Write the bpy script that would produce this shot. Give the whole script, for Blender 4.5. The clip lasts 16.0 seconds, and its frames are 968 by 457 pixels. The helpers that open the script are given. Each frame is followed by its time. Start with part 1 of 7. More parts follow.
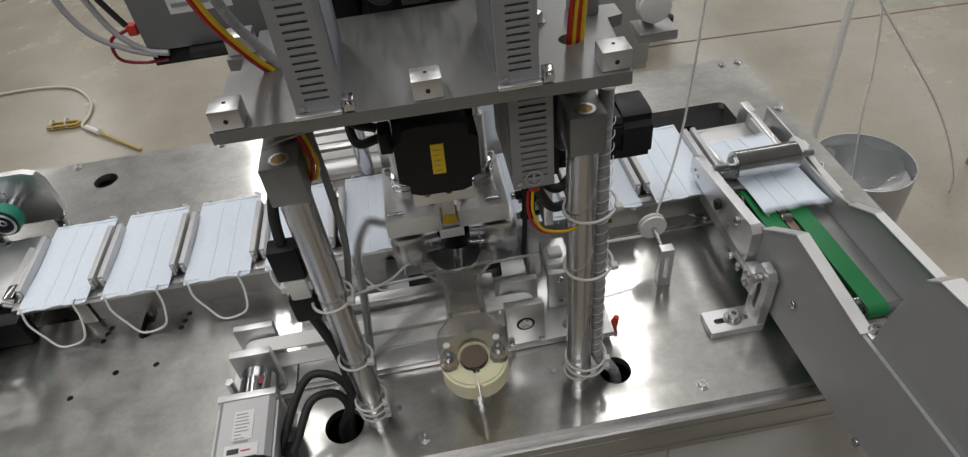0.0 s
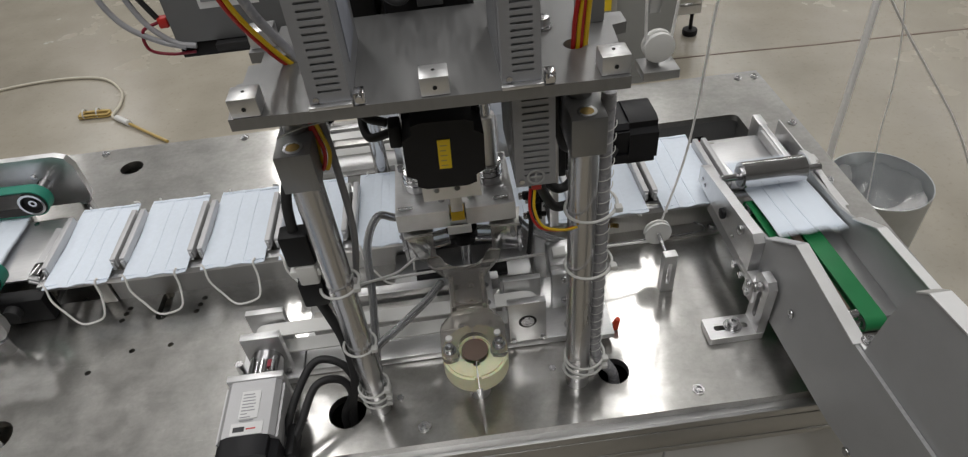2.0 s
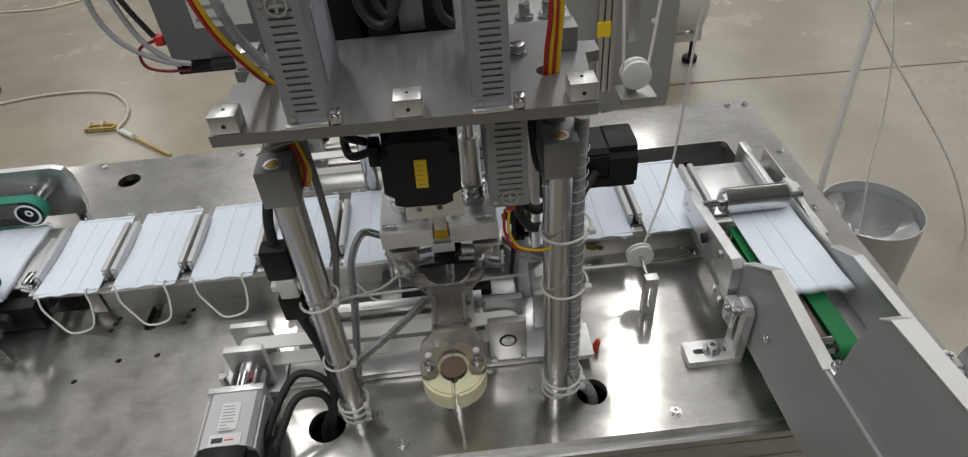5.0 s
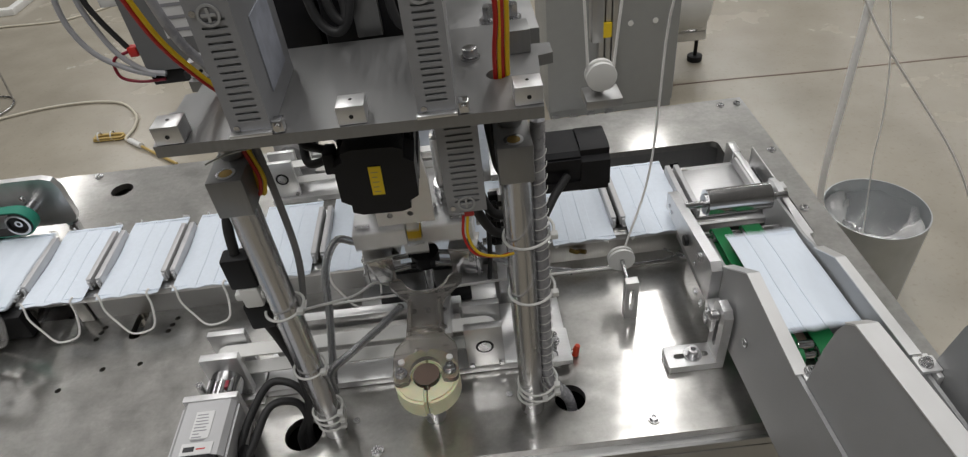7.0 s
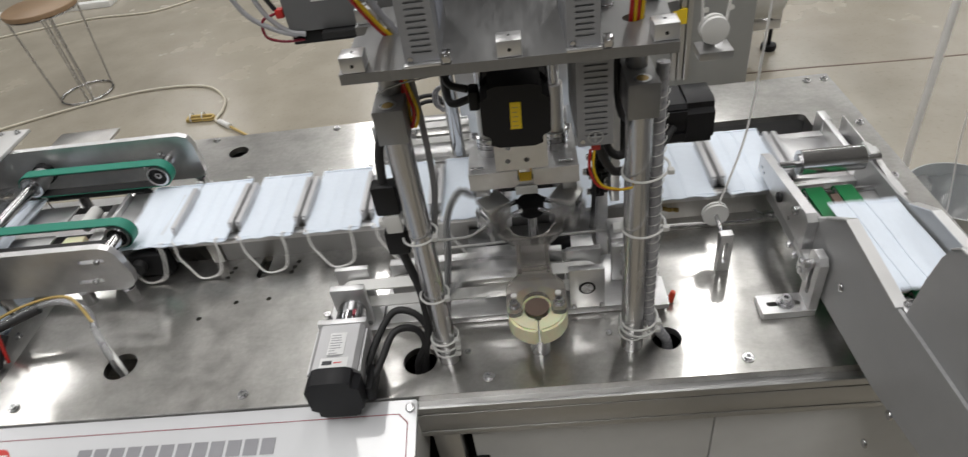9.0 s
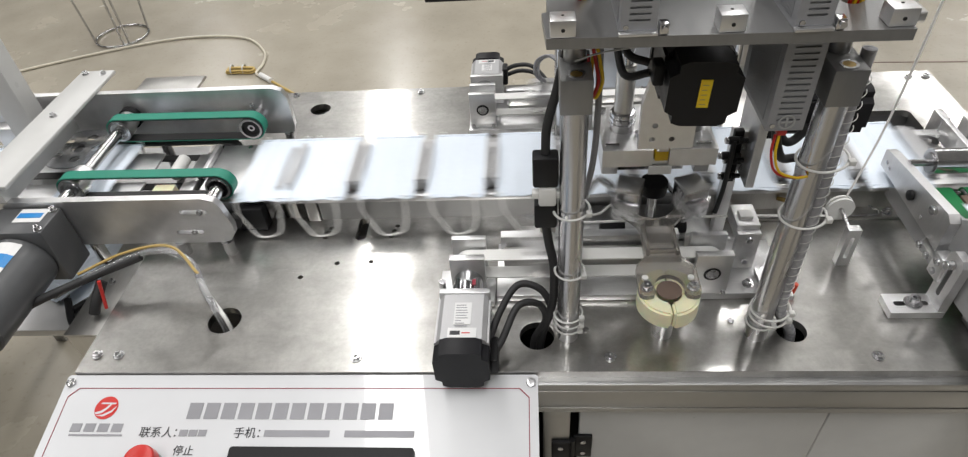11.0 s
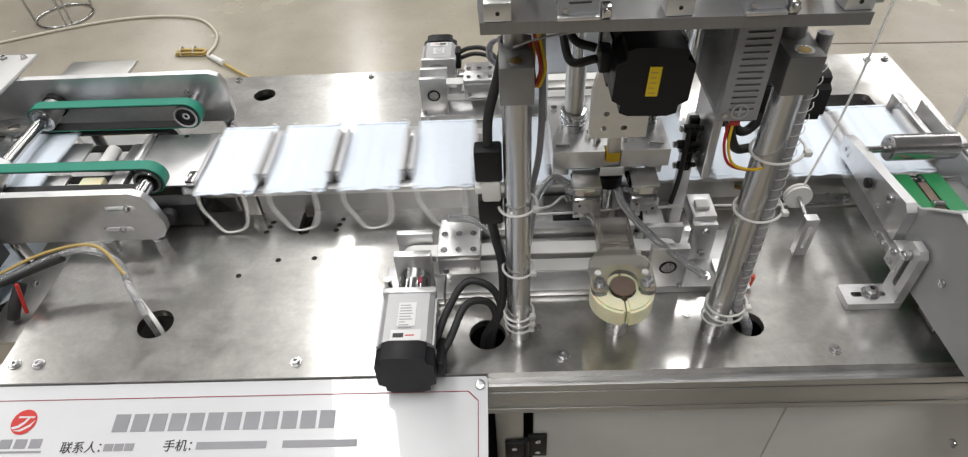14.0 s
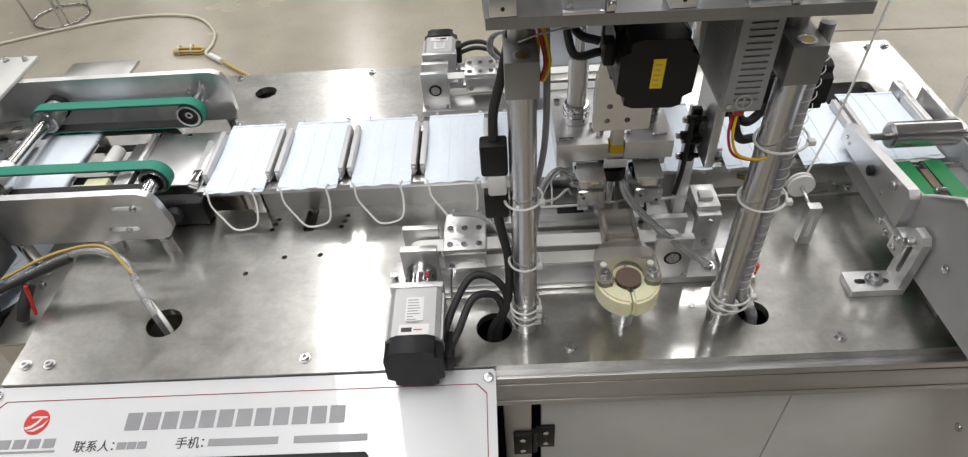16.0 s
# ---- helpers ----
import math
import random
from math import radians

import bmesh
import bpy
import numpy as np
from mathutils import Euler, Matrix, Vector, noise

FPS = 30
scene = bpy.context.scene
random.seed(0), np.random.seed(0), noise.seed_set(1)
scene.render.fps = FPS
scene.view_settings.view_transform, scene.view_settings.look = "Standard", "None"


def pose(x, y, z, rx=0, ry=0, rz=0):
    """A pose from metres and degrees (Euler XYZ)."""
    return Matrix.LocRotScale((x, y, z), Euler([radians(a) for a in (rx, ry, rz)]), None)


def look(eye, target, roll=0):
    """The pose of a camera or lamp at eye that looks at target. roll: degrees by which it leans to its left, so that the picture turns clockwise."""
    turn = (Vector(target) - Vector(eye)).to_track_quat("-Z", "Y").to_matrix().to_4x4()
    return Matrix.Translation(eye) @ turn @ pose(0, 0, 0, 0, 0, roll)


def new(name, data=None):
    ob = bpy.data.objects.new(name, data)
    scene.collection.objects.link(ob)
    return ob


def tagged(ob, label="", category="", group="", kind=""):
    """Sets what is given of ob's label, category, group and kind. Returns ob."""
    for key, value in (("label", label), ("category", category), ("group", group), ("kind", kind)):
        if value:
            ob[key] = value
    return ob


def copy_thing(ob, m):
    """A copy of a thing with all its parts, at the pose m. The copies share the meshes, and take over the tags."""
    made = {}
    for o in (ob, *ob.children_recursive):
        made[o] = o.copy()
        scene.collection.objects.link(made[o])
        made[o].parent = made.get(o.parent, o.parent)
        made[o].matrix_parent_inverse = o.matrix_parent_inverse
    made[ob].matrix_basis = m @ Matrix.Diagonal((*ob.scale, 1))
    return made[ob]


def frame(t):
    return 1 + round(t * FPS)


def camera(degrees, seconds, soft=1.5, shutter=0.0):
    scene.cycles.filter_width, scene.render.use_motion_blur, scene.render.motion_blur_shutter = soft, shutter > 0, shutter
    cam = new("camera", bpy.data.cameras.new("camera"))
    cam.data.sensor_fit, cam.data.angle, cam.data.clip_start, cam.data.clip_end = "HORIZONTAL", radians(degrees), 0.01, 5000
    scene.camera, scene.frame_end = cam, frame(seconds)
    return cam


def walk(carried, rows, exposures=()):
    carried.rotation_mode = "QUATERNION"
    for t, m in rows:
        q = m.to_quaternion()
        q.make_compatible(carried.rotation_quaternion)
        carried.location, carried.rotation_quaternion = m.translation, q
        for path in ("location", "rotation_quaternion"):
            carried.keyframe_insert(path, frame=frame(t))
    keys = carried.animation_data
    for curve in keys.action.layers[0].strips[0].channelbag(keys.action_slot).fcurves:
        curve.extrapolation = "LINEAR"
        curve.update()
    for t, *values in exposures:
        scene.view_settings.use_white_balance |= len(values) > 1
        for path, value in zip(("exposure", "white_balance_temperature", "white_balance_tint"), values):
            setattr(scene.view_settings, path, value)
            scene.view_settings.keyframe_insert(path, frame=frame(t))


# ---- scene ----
cam = camera(73.3, 16.0, soft=1.2, shutter=0.42)
PATH = [
    (0, (0.069, -0.4, 1.348), (0.175, 1.057, -0.017), -7.0),
    (0.5, (0.074, -0.411, 1.349), (0.154, 1.053, -0.01), -7.1),
    (1, (0.078, -0.418, 1.352), (0.147, 1.05, -0.005), -6.7),
    (1.5, (0.08, -0.421, 1.354), (0.14, 1.051, 0.001), -6.3),
    (2, (0.081, -0.425, 1.354), (0.133, 1.053, 0.008), -6.0),
    (2.5, (0.083, -0.431, 1.359), (0.131, 1.056, 0.022), -5.7),
    (3, (0.082, -0.436, 1.36), (0.125, 1.066, 0.04), -5.5),
    (3.5, (0.082, -0.439, 1.36), (0.135, 1.073, 0.052), -5.0),
    (4, (0.086, -0.439, 1.361), (0.137, 1.077, 0.058), -4.9),
    (6.5, (0.15, -0.438, 1.356), (0.166, 1.09, 0.065), -6.0),
    (7, (0.161, -0.436, 1.354), (0.155, 1.095, 0.066), -6.9),
    (7.5, (0.163, -0.437, 1.356), (0.145, 1.094, 0.069), -7.4),
    (8, (0.157, -0.443, 1.357), (0.128, 1.093, 0.076), -7.8),
    (8.5, (0.12, -0.478, 1.363), (0.072, 1.064, 0.091), -8.0),
    (9, (0.08, -0.532, 1.356), (-0.079, 1.001, 0.083), -9.0),
    (9.5, (0.029, -0.534, 1.355), (-0.187, 0.973, 0.058), -8.7),
    (9.7, (-0.016, -0.524, 1.356), (-0.223, 0.983, 0.057), -8.2),
    (11.8, (-0.1, -0.516, 1.361), (-0.252, 0.948, 0.007), -4.2),
    (12, (-0.097, -0.512, 1.359), (-0.249, 0.954, 0.007), -4.1),
    (12.5, (-0.088, -0.498, 1.353), (-0.214, 0.964, -0.006), -3.6),
    (13, (-0.077, -0.485, 1.344), (-0.17, 0.975, -0.019), -3.2),
    (13.5, (-0.072, -0.478, 1.343), (-0.143, 0.972, -0.033), -3.2),
    (14, (-0.067, -0.475, 1.341), (-0.132, 0.967, -0.044), -3.5),
    (14.5, (-0.068, -0.474, 1.341), (-0.133, 0.957, -0.055), -3.8),
    (15, (-0.068, -0.474, 1.342), (-0.134, 0.953, -0.058), -4.2),
    (15.5, (-0.068, -0.474, 1.343), (-0.129, 0.952, -0.057), -4.2),
    (16, (-0.074, -0.478, 1.345), (-0.139, 0.95, -0.054), -4.5),
]
walk(cam, [(t, look(eye, target, roll)) for t, eye, target, roll in PATH],
     exposures=[(0.0, -0.09), (4.0, -0.05), (8.0, 0.0), (9.0, 0.23), (12.0, 0.58), (16.0, 0.55)])

# ---- world and light ----
world = bpy.data.worlds.new("hall_air")
world.use_nodes = True
world.node_tree.nodes["Background"].inputs[0].default_value = (0.8, 0.85, 0.9, 1)
world.node_tree.nodes["Background"].inputs[1].default_value = 0.05
scene.world = world

TABLE = 0.66                 # height of the machine's top plate
CEIL = 5.0
LAMP_ROWS = ((-4.9, 0.40, 150, 8), (-1.60, 0.44, 160, 8), (1.68, 0.42, 150, -15), (4.9, 0.42, 150, 0), (7.6, 0.42, 120, 0))     # x, width, watts, turn
LAMP_Z = 4.62


def strip_light(x, width, watts, turn):
    data = bpy.data.lights.new("strip_light", "AREA")
    data.shape, data.size, data.size_y = "RECTANGLE", width, 15.0
    data.energy, data.color = watts, (1.0, 0.985, 0.97)
    ob = new("strip_light", data)
    ob.matrix_basis = pose(x, 4.0, LAMP_Z - 0.02, 0, 0, turn)
    return ob


for row in LAMP_ROWS:
    strip_light(*row)


# ---- materials ----
def mat(name, color, rough=0.5, metal=0.0, var=0.12, scale=30.0, bump=0.0, bscale=200.0, rvar=0.1,
        stretch=(1, 1, 1), alpha_trans=0.0, coat=0.0, blotch=6.0, grain=1.0, coat_rough=0.03):
    m = bpy.data.materials.new(name)
    m.use_nodes = True
    nt = m.node_tree
    b = nt.nodes["Principled BSDF"]
    tc = nt.nodes.new("ShaderNodeTexCoord")
    mp = nt.nodes.new("ShaderNodeMapping")
    mp.inputs["Scale"].default_value = stretch
    nt.links.new(tc.outputs["Object"], mp.inputs[0])
    fine = nt.nodes.new("ShaderNodeTexNoise")
    fine.inputs["Scale"].default_value, fine.inputs["Detail"].default_value = scale, 5
    big = nt.nodes.new("ShaderNodeTexNoise")
    big.inputs["Scale"].default_value, big.inputs["Detail"].default_value = blotch, 3
    nt.links.new(mp.outputs[0], fine.inputs["Vector"])
    nt.links.new(tc.outputs["Object"], big.inputs["Vector"])
    add = nt.nodes.new("ShaderNodeMath")
    add.operation = "ADD"
    for k, (src, weight) in enumerate(((fine, grain), (big, 2 - grain))):
        amp = nt.nodes.new("ShaderNodeMath")
        amp.operation = "MULTIPLY"
        amp.inputs[1].default_value = weight
        nt.links.new(src.outputs["Fac"], amp.inputs[0])
        nt.links.new(amp.outputs[0], add.inputs[k])
    rc = nt.nodes.new("ShaderNodeMapRange")
    rc.inputs["From Min"].default_value, rc.inputs["From Max"].default_value = 0.6, 1.4
    rc.inputs["To Min"].default_value, rc.inputs["To Max"].default_value = 1 - var, 1 + var
    nt.links.new(add.outputs[0], rc.inputs["Value"])
    mul = nt.nodes.new("ShaderNodeVectorMath")
    mul.operation = "SCALE"
    mul.inputs[0].default_value = color
    nt.links.new(rc.outputs[0], mul.inputs["Scale"])
    nt.links.new(mul.outputs[0], b.inputs["Base Color"])
    rr = nt.nodes.new("ShaderNodeMapRange")
    rr.inputs["From Min"].default_value, rr.inputs["From Max"].default_value = 0.6, 1.4
    rr.inputs["To Min"].default_value, rr.inputs["To Max"].default_value = max(0.03, rough - rvar), min(1, rough + rvar)
    nt.links.new(add.outputs[0], rr.inputs["Value"])
    nt.links.new(rr.outputs[0], b.inputs["Roughness"])
    b.inputs["Metallic"].default_value = metal
    b.inputs["Transmission Weight"].default_value = alpha_trans
    b.inputs["Coat Weight"].default_value = coat
    b.inputs["Coat Roughness"].default_value = coat_rough
    if bump:
        bn = nt.nodes.new("ShaderNodeTexNoise")
        bn.inputs["Scale"].default_value, bn.inputs["Detail"].default_value = bscale, 3
        nt.links.new(mp.outputs[0], bn.inputs["Vector"])
        bp = nt.nodes.new("ShaderNodeBump")
        bp.inputs["Strength"].default_value, bp.inputs["Distance"].default_value = bump, 0.002
        nt.links.new(bn.outputs["Fac"], bp.inputs["Height"])
        nt.links.new(bp.outputs[0], b.inputs["Normal"])
    return m


def handled_steel():
    """Rolled stainless plate: a clear mirror under a dull film of smudges, wipe marks and fine scratches."""
    m = bpy.data.materials.new("brushed_steel_plate")
    m.use_nodes = True
    nt = m.node_tree
    dull = nt.nodes["Principled BSDF"]
    clear = nt.nodes.new("ShaderNodeBsdfPrincipled")
    tc = nt.nodes.new("ShaderNodeTexCoord")

    def noise(scale, detail, stretch=(1, 1, 1), turn=0.0, distort=0.0):
        mp = nt.nodes.new("ShaderNodeMapping")
        mp.inputs["Scale"].default_value, mp.inputs["Rotation"].default_value = stretch, (0, 0, radians(turn))
        nt.links.new(tc.outputs["Object"], mp.inputs[0])
        n = nt.nodes.new("ShaderNodeTexNoise")
        n.inputs["Scale"].default_value, n.inputs["Detail"].default_value = scale, detail
        n.inputs["Roughness"].default_value, n.inputs["Distortion"].default_value = 0.62, distort
        nt.links.new(mp.outputs[0], n.inputs["Vector"])
        return n.outputs["Fac"]

    def span(src, a, b, lo, hi):
        r = nt.nodes.new("ShaderNodeMapRange")
        for key, v in (("From Min", a), ("From Max", b), ("To Min", lo), ("To Max", hi)):
            r.inputs[key].default_value = v
        nt.links.new(src, r.inputs["Value"])
        return r.outputs[0]

    def both(op, p, q):
        n = nt.nodes.new("ShaderNodeMath")
        n.operation = op
        nt.links.new(p, n.inputs[0])
        nt.links.new(q, n.inputs[1])
        return n.outputs[0]
    smudge = noise(26, 7, distort=0.6)
    fine = noise(140, 5)
    wipe = noise(13, 6, (1, 2.2, 1), 35, 0.8)
    scratch = both("MULTIPLY", span(noise(24, 3, (1, 60, 1), -28), 0.66, 0.70, 0, 1), span(noise(9, 2), 0.5, 0.6, 0, 1))
    tone = both("MULTIPLY", both("MULTIPLY", span(smudge, 0.3, 0.7, 0.70, 1.18), span(fine, 0.3, 0.7, 0.90, 1.09)), span(wipe, 0.3, 0.7, 0.90, 1.09))
    tone = both("ADD", tone, span(scratch, 0, 1, 0, 0.30))
    for b, color in ((dull, (0.56, 0.55, 0.53)), (clear, (0.58, 0.57, 0.55))):
        sc = nt.nodes.new("ShaderNodeVectorMath")
        sc.operation = "SCALE"
        sc.inputs[0].default_value = color
        nt.links.new(tone, sc.inputs["Scale"])
        nt.links.new(sc.outputs[0], b.inputs["Base Color"])
        b.inputs["Metallic"].default_value = 1.0
    nt.links.new(span(smudge, 0.3, 0.7, 0.30, 0.40), dull.inputs["Roughness"])
    nt.links.new(span(wipe, 0.3, 0.7, 0.06, 0.15), clear.inputs["Roughness"])
    mix = nt.nodes.new("ShaderNodeMixShader")
    nt.links.new(span(both("ADD", smudge, fine), 0.8, 1.2, 0.30, 0.50), mix.inputs[0])
    nt.links.new(dull.outputs[0], mix.inputs[1])
    nt.links.new(clear.outputs[0], mix.inputs[2])
    out = next(n for n in nt.nodes if n.type == "OUTPUT_MATERIAL")
    nt.links.new(mix.outputs[0], out.inputs["Surface"])
    return m


STEEL = handled_steel()
STEEL_V = mat("sheet_steel", (0.60, 0.59, 0.57), 0.35, 1.0, 0.08, 20, 0.03, 260, 0.05, (24, 1, 1))
ALU = mat("machined_aluminium", (0.72, 0.72, 0.725), 0.37, 0.95, 0.09, 60, 0.05, 500, 0.10, (1, 8, 1), blotch=22)
ALU_DARK = mat("anodised_beam", (0.45, 0.45, 0.45), 0.40, 1.0, 0.08, 40, 0.03, 400)
POSTSTEEL = mat("satin_ground_post", (0.52, 0.52, 0.53), 0.27, 1.0, 0.10, 40, 0.01, 300, 0.05, (1, 1, 0.1))
SERVOALU = mat("cast_servo_body", (0.50, 0.50, 0.51), 0.48, 0.4, 0.06, 60, 0.05, 500)
CHROME = mat("ground_steel_shaft", (0.58, 0.58, 0.59), 0.16, 1.0, 0.05, 40, 0.0, 100, 0.04)
BOLT = mat("bolt_steel", (0.55, 0.55, 0.56), 0.25, 1.0, 0.1)
PSU = mat("grey_painted_case", (0.31, 0.315, 0.33), 0.45, 0.3, 0.06, 80, 0.03, 900)
TOPPLATE = mat("dull_grey_plate", (0.26, 0.26, 0.26), 0.42, 0.75, 0.10, 30, 0.03, 400, 0.1, (8, 1, 1))
WALLGREY = mat("grey_powder_coat", (0.40, 0.405, 0.41), 0.40, 0.2, 0.06, 50, 0.05, 700)
# paler than the walls: light on their folded edges put into colour; tabs share it
EDGEWHITE = mat("pale_lit_edge_and_tab", (0.75, 0.75, 0.75), 0.4, 0.6, 0.05)
BLACK = mat("black_plastic", (0.011, 0.011, 0.012), 0.48, 0.0, 0.2, 60, 0.03, 600)
BLACKMETAL = mat("black_anodised_motor", (0.010, 0.010, 0.012), 0.42, 0.0, 0.2, 60, 0.04, 500)
for satin in (BLACK, BLACKMETAL):
    satin.node_tree.nodes["Principled BSDF"].inputs["Specular IOR Level"].default_value = 0.28
RUBBER = mat("black_rubber", (0.022, 0.022, 0.023), 0.6, 0.0, 0.2)
# near-black colour standing in for the shade inside holes and cabinet
INSIDESHADE = mat("inside_shade", (0.02, 0.02, 0.02), 0.8)
MASK = mat("nonwoven_fabric", (0.78, 0.85, 0.94), 0.85, 0.0, 0.04, 160, 0.25, 900, 0.05)
LOOP = mat("elastic_cord", (0.88, 0.87, 0.85), 0.85, 0.0, 0.06, 300, 0.4, 1500, 0.05)
GREEN = mat("green_belt", (0.012, 0.19, 0.06), 0.5, 0.0, 0.12, 60, 0.05, 800)
TEAL = mat("teal_flat_belt", (0.015, 0.22, 0.15), 0.5, 0.0, 0.10, 60, 0.05, 800)
NYLON = mat("yellowed_nylon", (0.88, 0.85, 0.60), 0.42, 0.0, 0.12, 40, 0.03, 300, blotch=25)
FORK = mat("smoky_clear_plastic", (0.74, 0.71, 0.67), 0.08, 0.0, 0.14, 30, 0.03, 300, 0.04, blotch=20, alpha_trans=0.86)
NYLON.node_tree.nodes["Principled BSDF"].inputs["Subsurface Weight"].default_value = 0.3
NYLON.node_tree.nodes["Principled BSDF"].inputs["Subsurface Scale"].default_value = 0.008
COPPER = mat("brown_shaft_end", (0.22, 0.16, 0.13), 0.5, 0.5, 0.2)
BRASS = mat("brass_bushing", (0.35, 0.24, 0.08), 0.35, 1.0, 0.2)
WHITEP = mat("white_plastic", (0.78, 0.78, 0.76), 0.4, 0.0, 0.05)
TIE = mat("natural_nylon_tie", (0.62, 0.62, 0.60), 0.35, 0.0, 0.06)
PANELW = mat("glossy_white_panel", (0.68, 0.69, 0.71), 0.22, 0.0, 0.03, 20, 0.0, 100, 0.03, coat=1.0, coat_rough=0.02)
DOORW = mat("grey_white_door", (0.58, 0.58, 0.57), 0.35, 0.0, 0.05)
RED = mat("red_plastic", (0.55, 0.03, 0.025), 0.35)
DARKRED = mat("dark_red_line", (0.25, 0.01, 0.03), 0.4)
ORANGE_RED = mat("red_clamp_knob", (0.62, 0.06, 0.02), 0.4)
YELLOW = mat("yellow_sticker", (0.85, 0.60, 0.02), 0.5, 0.0, 0.1)
WIRE_Y = mat("yellow_wire", (0.70, 0.45, 0.01), 0.4)
WIRE_R = mat("red_wire", (0.42, 0.015, 0.01), 0.4)
SLEEVE = mat("clear_braided_sleeve", (0.34, 0.34, 0.36), 0.28, 0.0, 0.35, 90, 0.3, 300)
HOSE = mat("clear_air_hose", (0.70, 0.71, 0.73), 0.14, 0.0, 0.3, 60, 0.15, 250, alpha_trans=0.8)
BARGREY = mat("dull_clamp_bar", (0.58, 0.58, 0.59), 0.48, 0.4, 0.08, 60, 0.05, 500)
MOTORGREY = mat("dark_grey_enamel", (0.085, 0.088, 0.092), 0.35, 0.0, 0.08, 60, 0.03, 500)
BOXGREY = mat("mid_grey_case", (0.19, 0.193, 0.20), 0.45, 0.2, 0.06, 60, 0.03, 600)
BRIGHT = mat("bright_turned_steel", (0.60, 0.60, 0.61), 0.18, 0.95, 0.05, 60, 0.02, 400, 0.05)
PRINT = mat("faded_printed_label", (0.36, 0.38, 0.44), 0.5, 0.0, 0.25, 90, 0.0, 100, blotch=60)
GREYCABLE = mat("grey_cable", (0.22, 0.22, 0.23), 0.5)
AIRHOSE = mat("translucent_grey_hose", (0.40, 0.40, 0.42), 0.35)
PAPER = mat("white_label", (0.72, 0.72, 0.72), 0.55, 0.0, 0.03)
INK = mat("black_ink", (0.03, 0.03, 0.035), 0.5)
GREYINK = mat("grey_ink", (0.28, 0.28, 0.30), 0.5)
BLUE = mat("blue_label", (0.02, 0.22, 0.55), 0.4)
SCREEN = mat("display_glass", (0.35, 0.45, 0.55), 0.08, 0.0, 0.05, 10, 0.0, 100, 0.02)
GALV = mat("galvanised_sheet", (0.45, 0.47, 0.48), 0.38, 0.9, 0.12, 18, 0.05, 60, 0.06)
FILM = mat("crumpled_clear_film", (0.80, 0.82, 0.83), 0.15, 0.0, 0.1, 20, 0.6, 40, 0.1, alpha_trans=0.8)
TAPE = mat("amber_hose", (0.48, 0.34, 0.11), 0.4)
CREAM = mat("cream_hose", (0.62, 0.58, 0.48), 0.5)
CABINET = mat("grey_cabinet_paint", (0.33, 0.34, 0.34), 0.45, 0.1, 0.04)
WOOD = mat("plywood_seat", (0.30, 0.20, 0.12), 0.4, 0.0, 0.2, 20, 0.05, 100, 0.1, (1, 12, 1))
WALLPAINT = mat("hall_wall_paint", (0.5, 0.5, 0.49), 0.7, 0.0, 0.04, 3)
CEILPAINT = mat("hall_ceiling", (0.24, 0.245, 0.25), 0.8, 0.0, 0.05, 3)


def concrete():
    m = mat("polished_concrete", (0.385, 0.352, 0.288), 0.24, 0.0, 0.15, 5, 0.04, 30, 0.08, blotch=0.9)
    nt = m.node_tree
    b = nt.nodes["Principled BSDF"]
    speck = nt.nodes.new("ShaderNodeTexNoise")
    speck.inputs["Scale"].default_value, speck.inputs["Detail"].default_value = 60, 6
    ramp = nt.nodes.new("ShaderNodeValToRGB")
    ramp.color_ramp.elements[0].position, ramp.color_ramp.elements[1].position = 0.30, 0.42
    ramp.color_ramp.elements[0].color = (0.90, 0.89, 0.88, 1)
    tc = nt.nodes.new("ShaderNodeTexCoord")
    nt.links.new(tc.outputs["Object"], speck.inputs["Vector"])
    nt.links.new(speck.outputs["Fac"], ramp.inputs[0])
    old = b.inputs["Base Color"].links[0].from_socket
    mx = nt.nodes.new("ShaderNodeMix")
    mx.data_type, mx.blend_type = "RGBA", "MULTIPLY"
    mx.inputs["Factor"].default_value = 1
    nt.links.new(old, mx.inputs["A"])
    nt.links.new(ramp.outputs[0], mx.inputs["B"])
    nt.links.new(mx.outputs["Result"], b.inputs["Base Color"])
    return m


FLOOR = concrete()


# ---- mesh helpers ----
def box(bm, x0, x1, y0, y1, z0, z1, bev=0.0, m=None):
    g = bmesh.ops.create_cube(bm, size=1.0)
    vs = g["verts"]
    mt = Matrix.Translation(((x0 + x1) / 2, (y0 + y1) / 2, (z0 + z1) / 2)) @ Matrix.Diagonal((x1 - x0, y1 - y0, z1 - z0, 1))
    bmesh.ops.transform(bm, matrix=mt, verts=vs)
    if bev:
        es = list({e for v in vs for e in v.link_edges})
        r = bmesh.ops.bevel(bm, geom=es, offset=bev, segments=2, affect="EDGES", profile=0.5)
        vs = list({v for f in r["faces"] for v in f.verts} | {v for v in vs if v.is_valid})
    if m:
        bmesh.ops.transform(bm, matrix=m, verts=vs)
    return vs


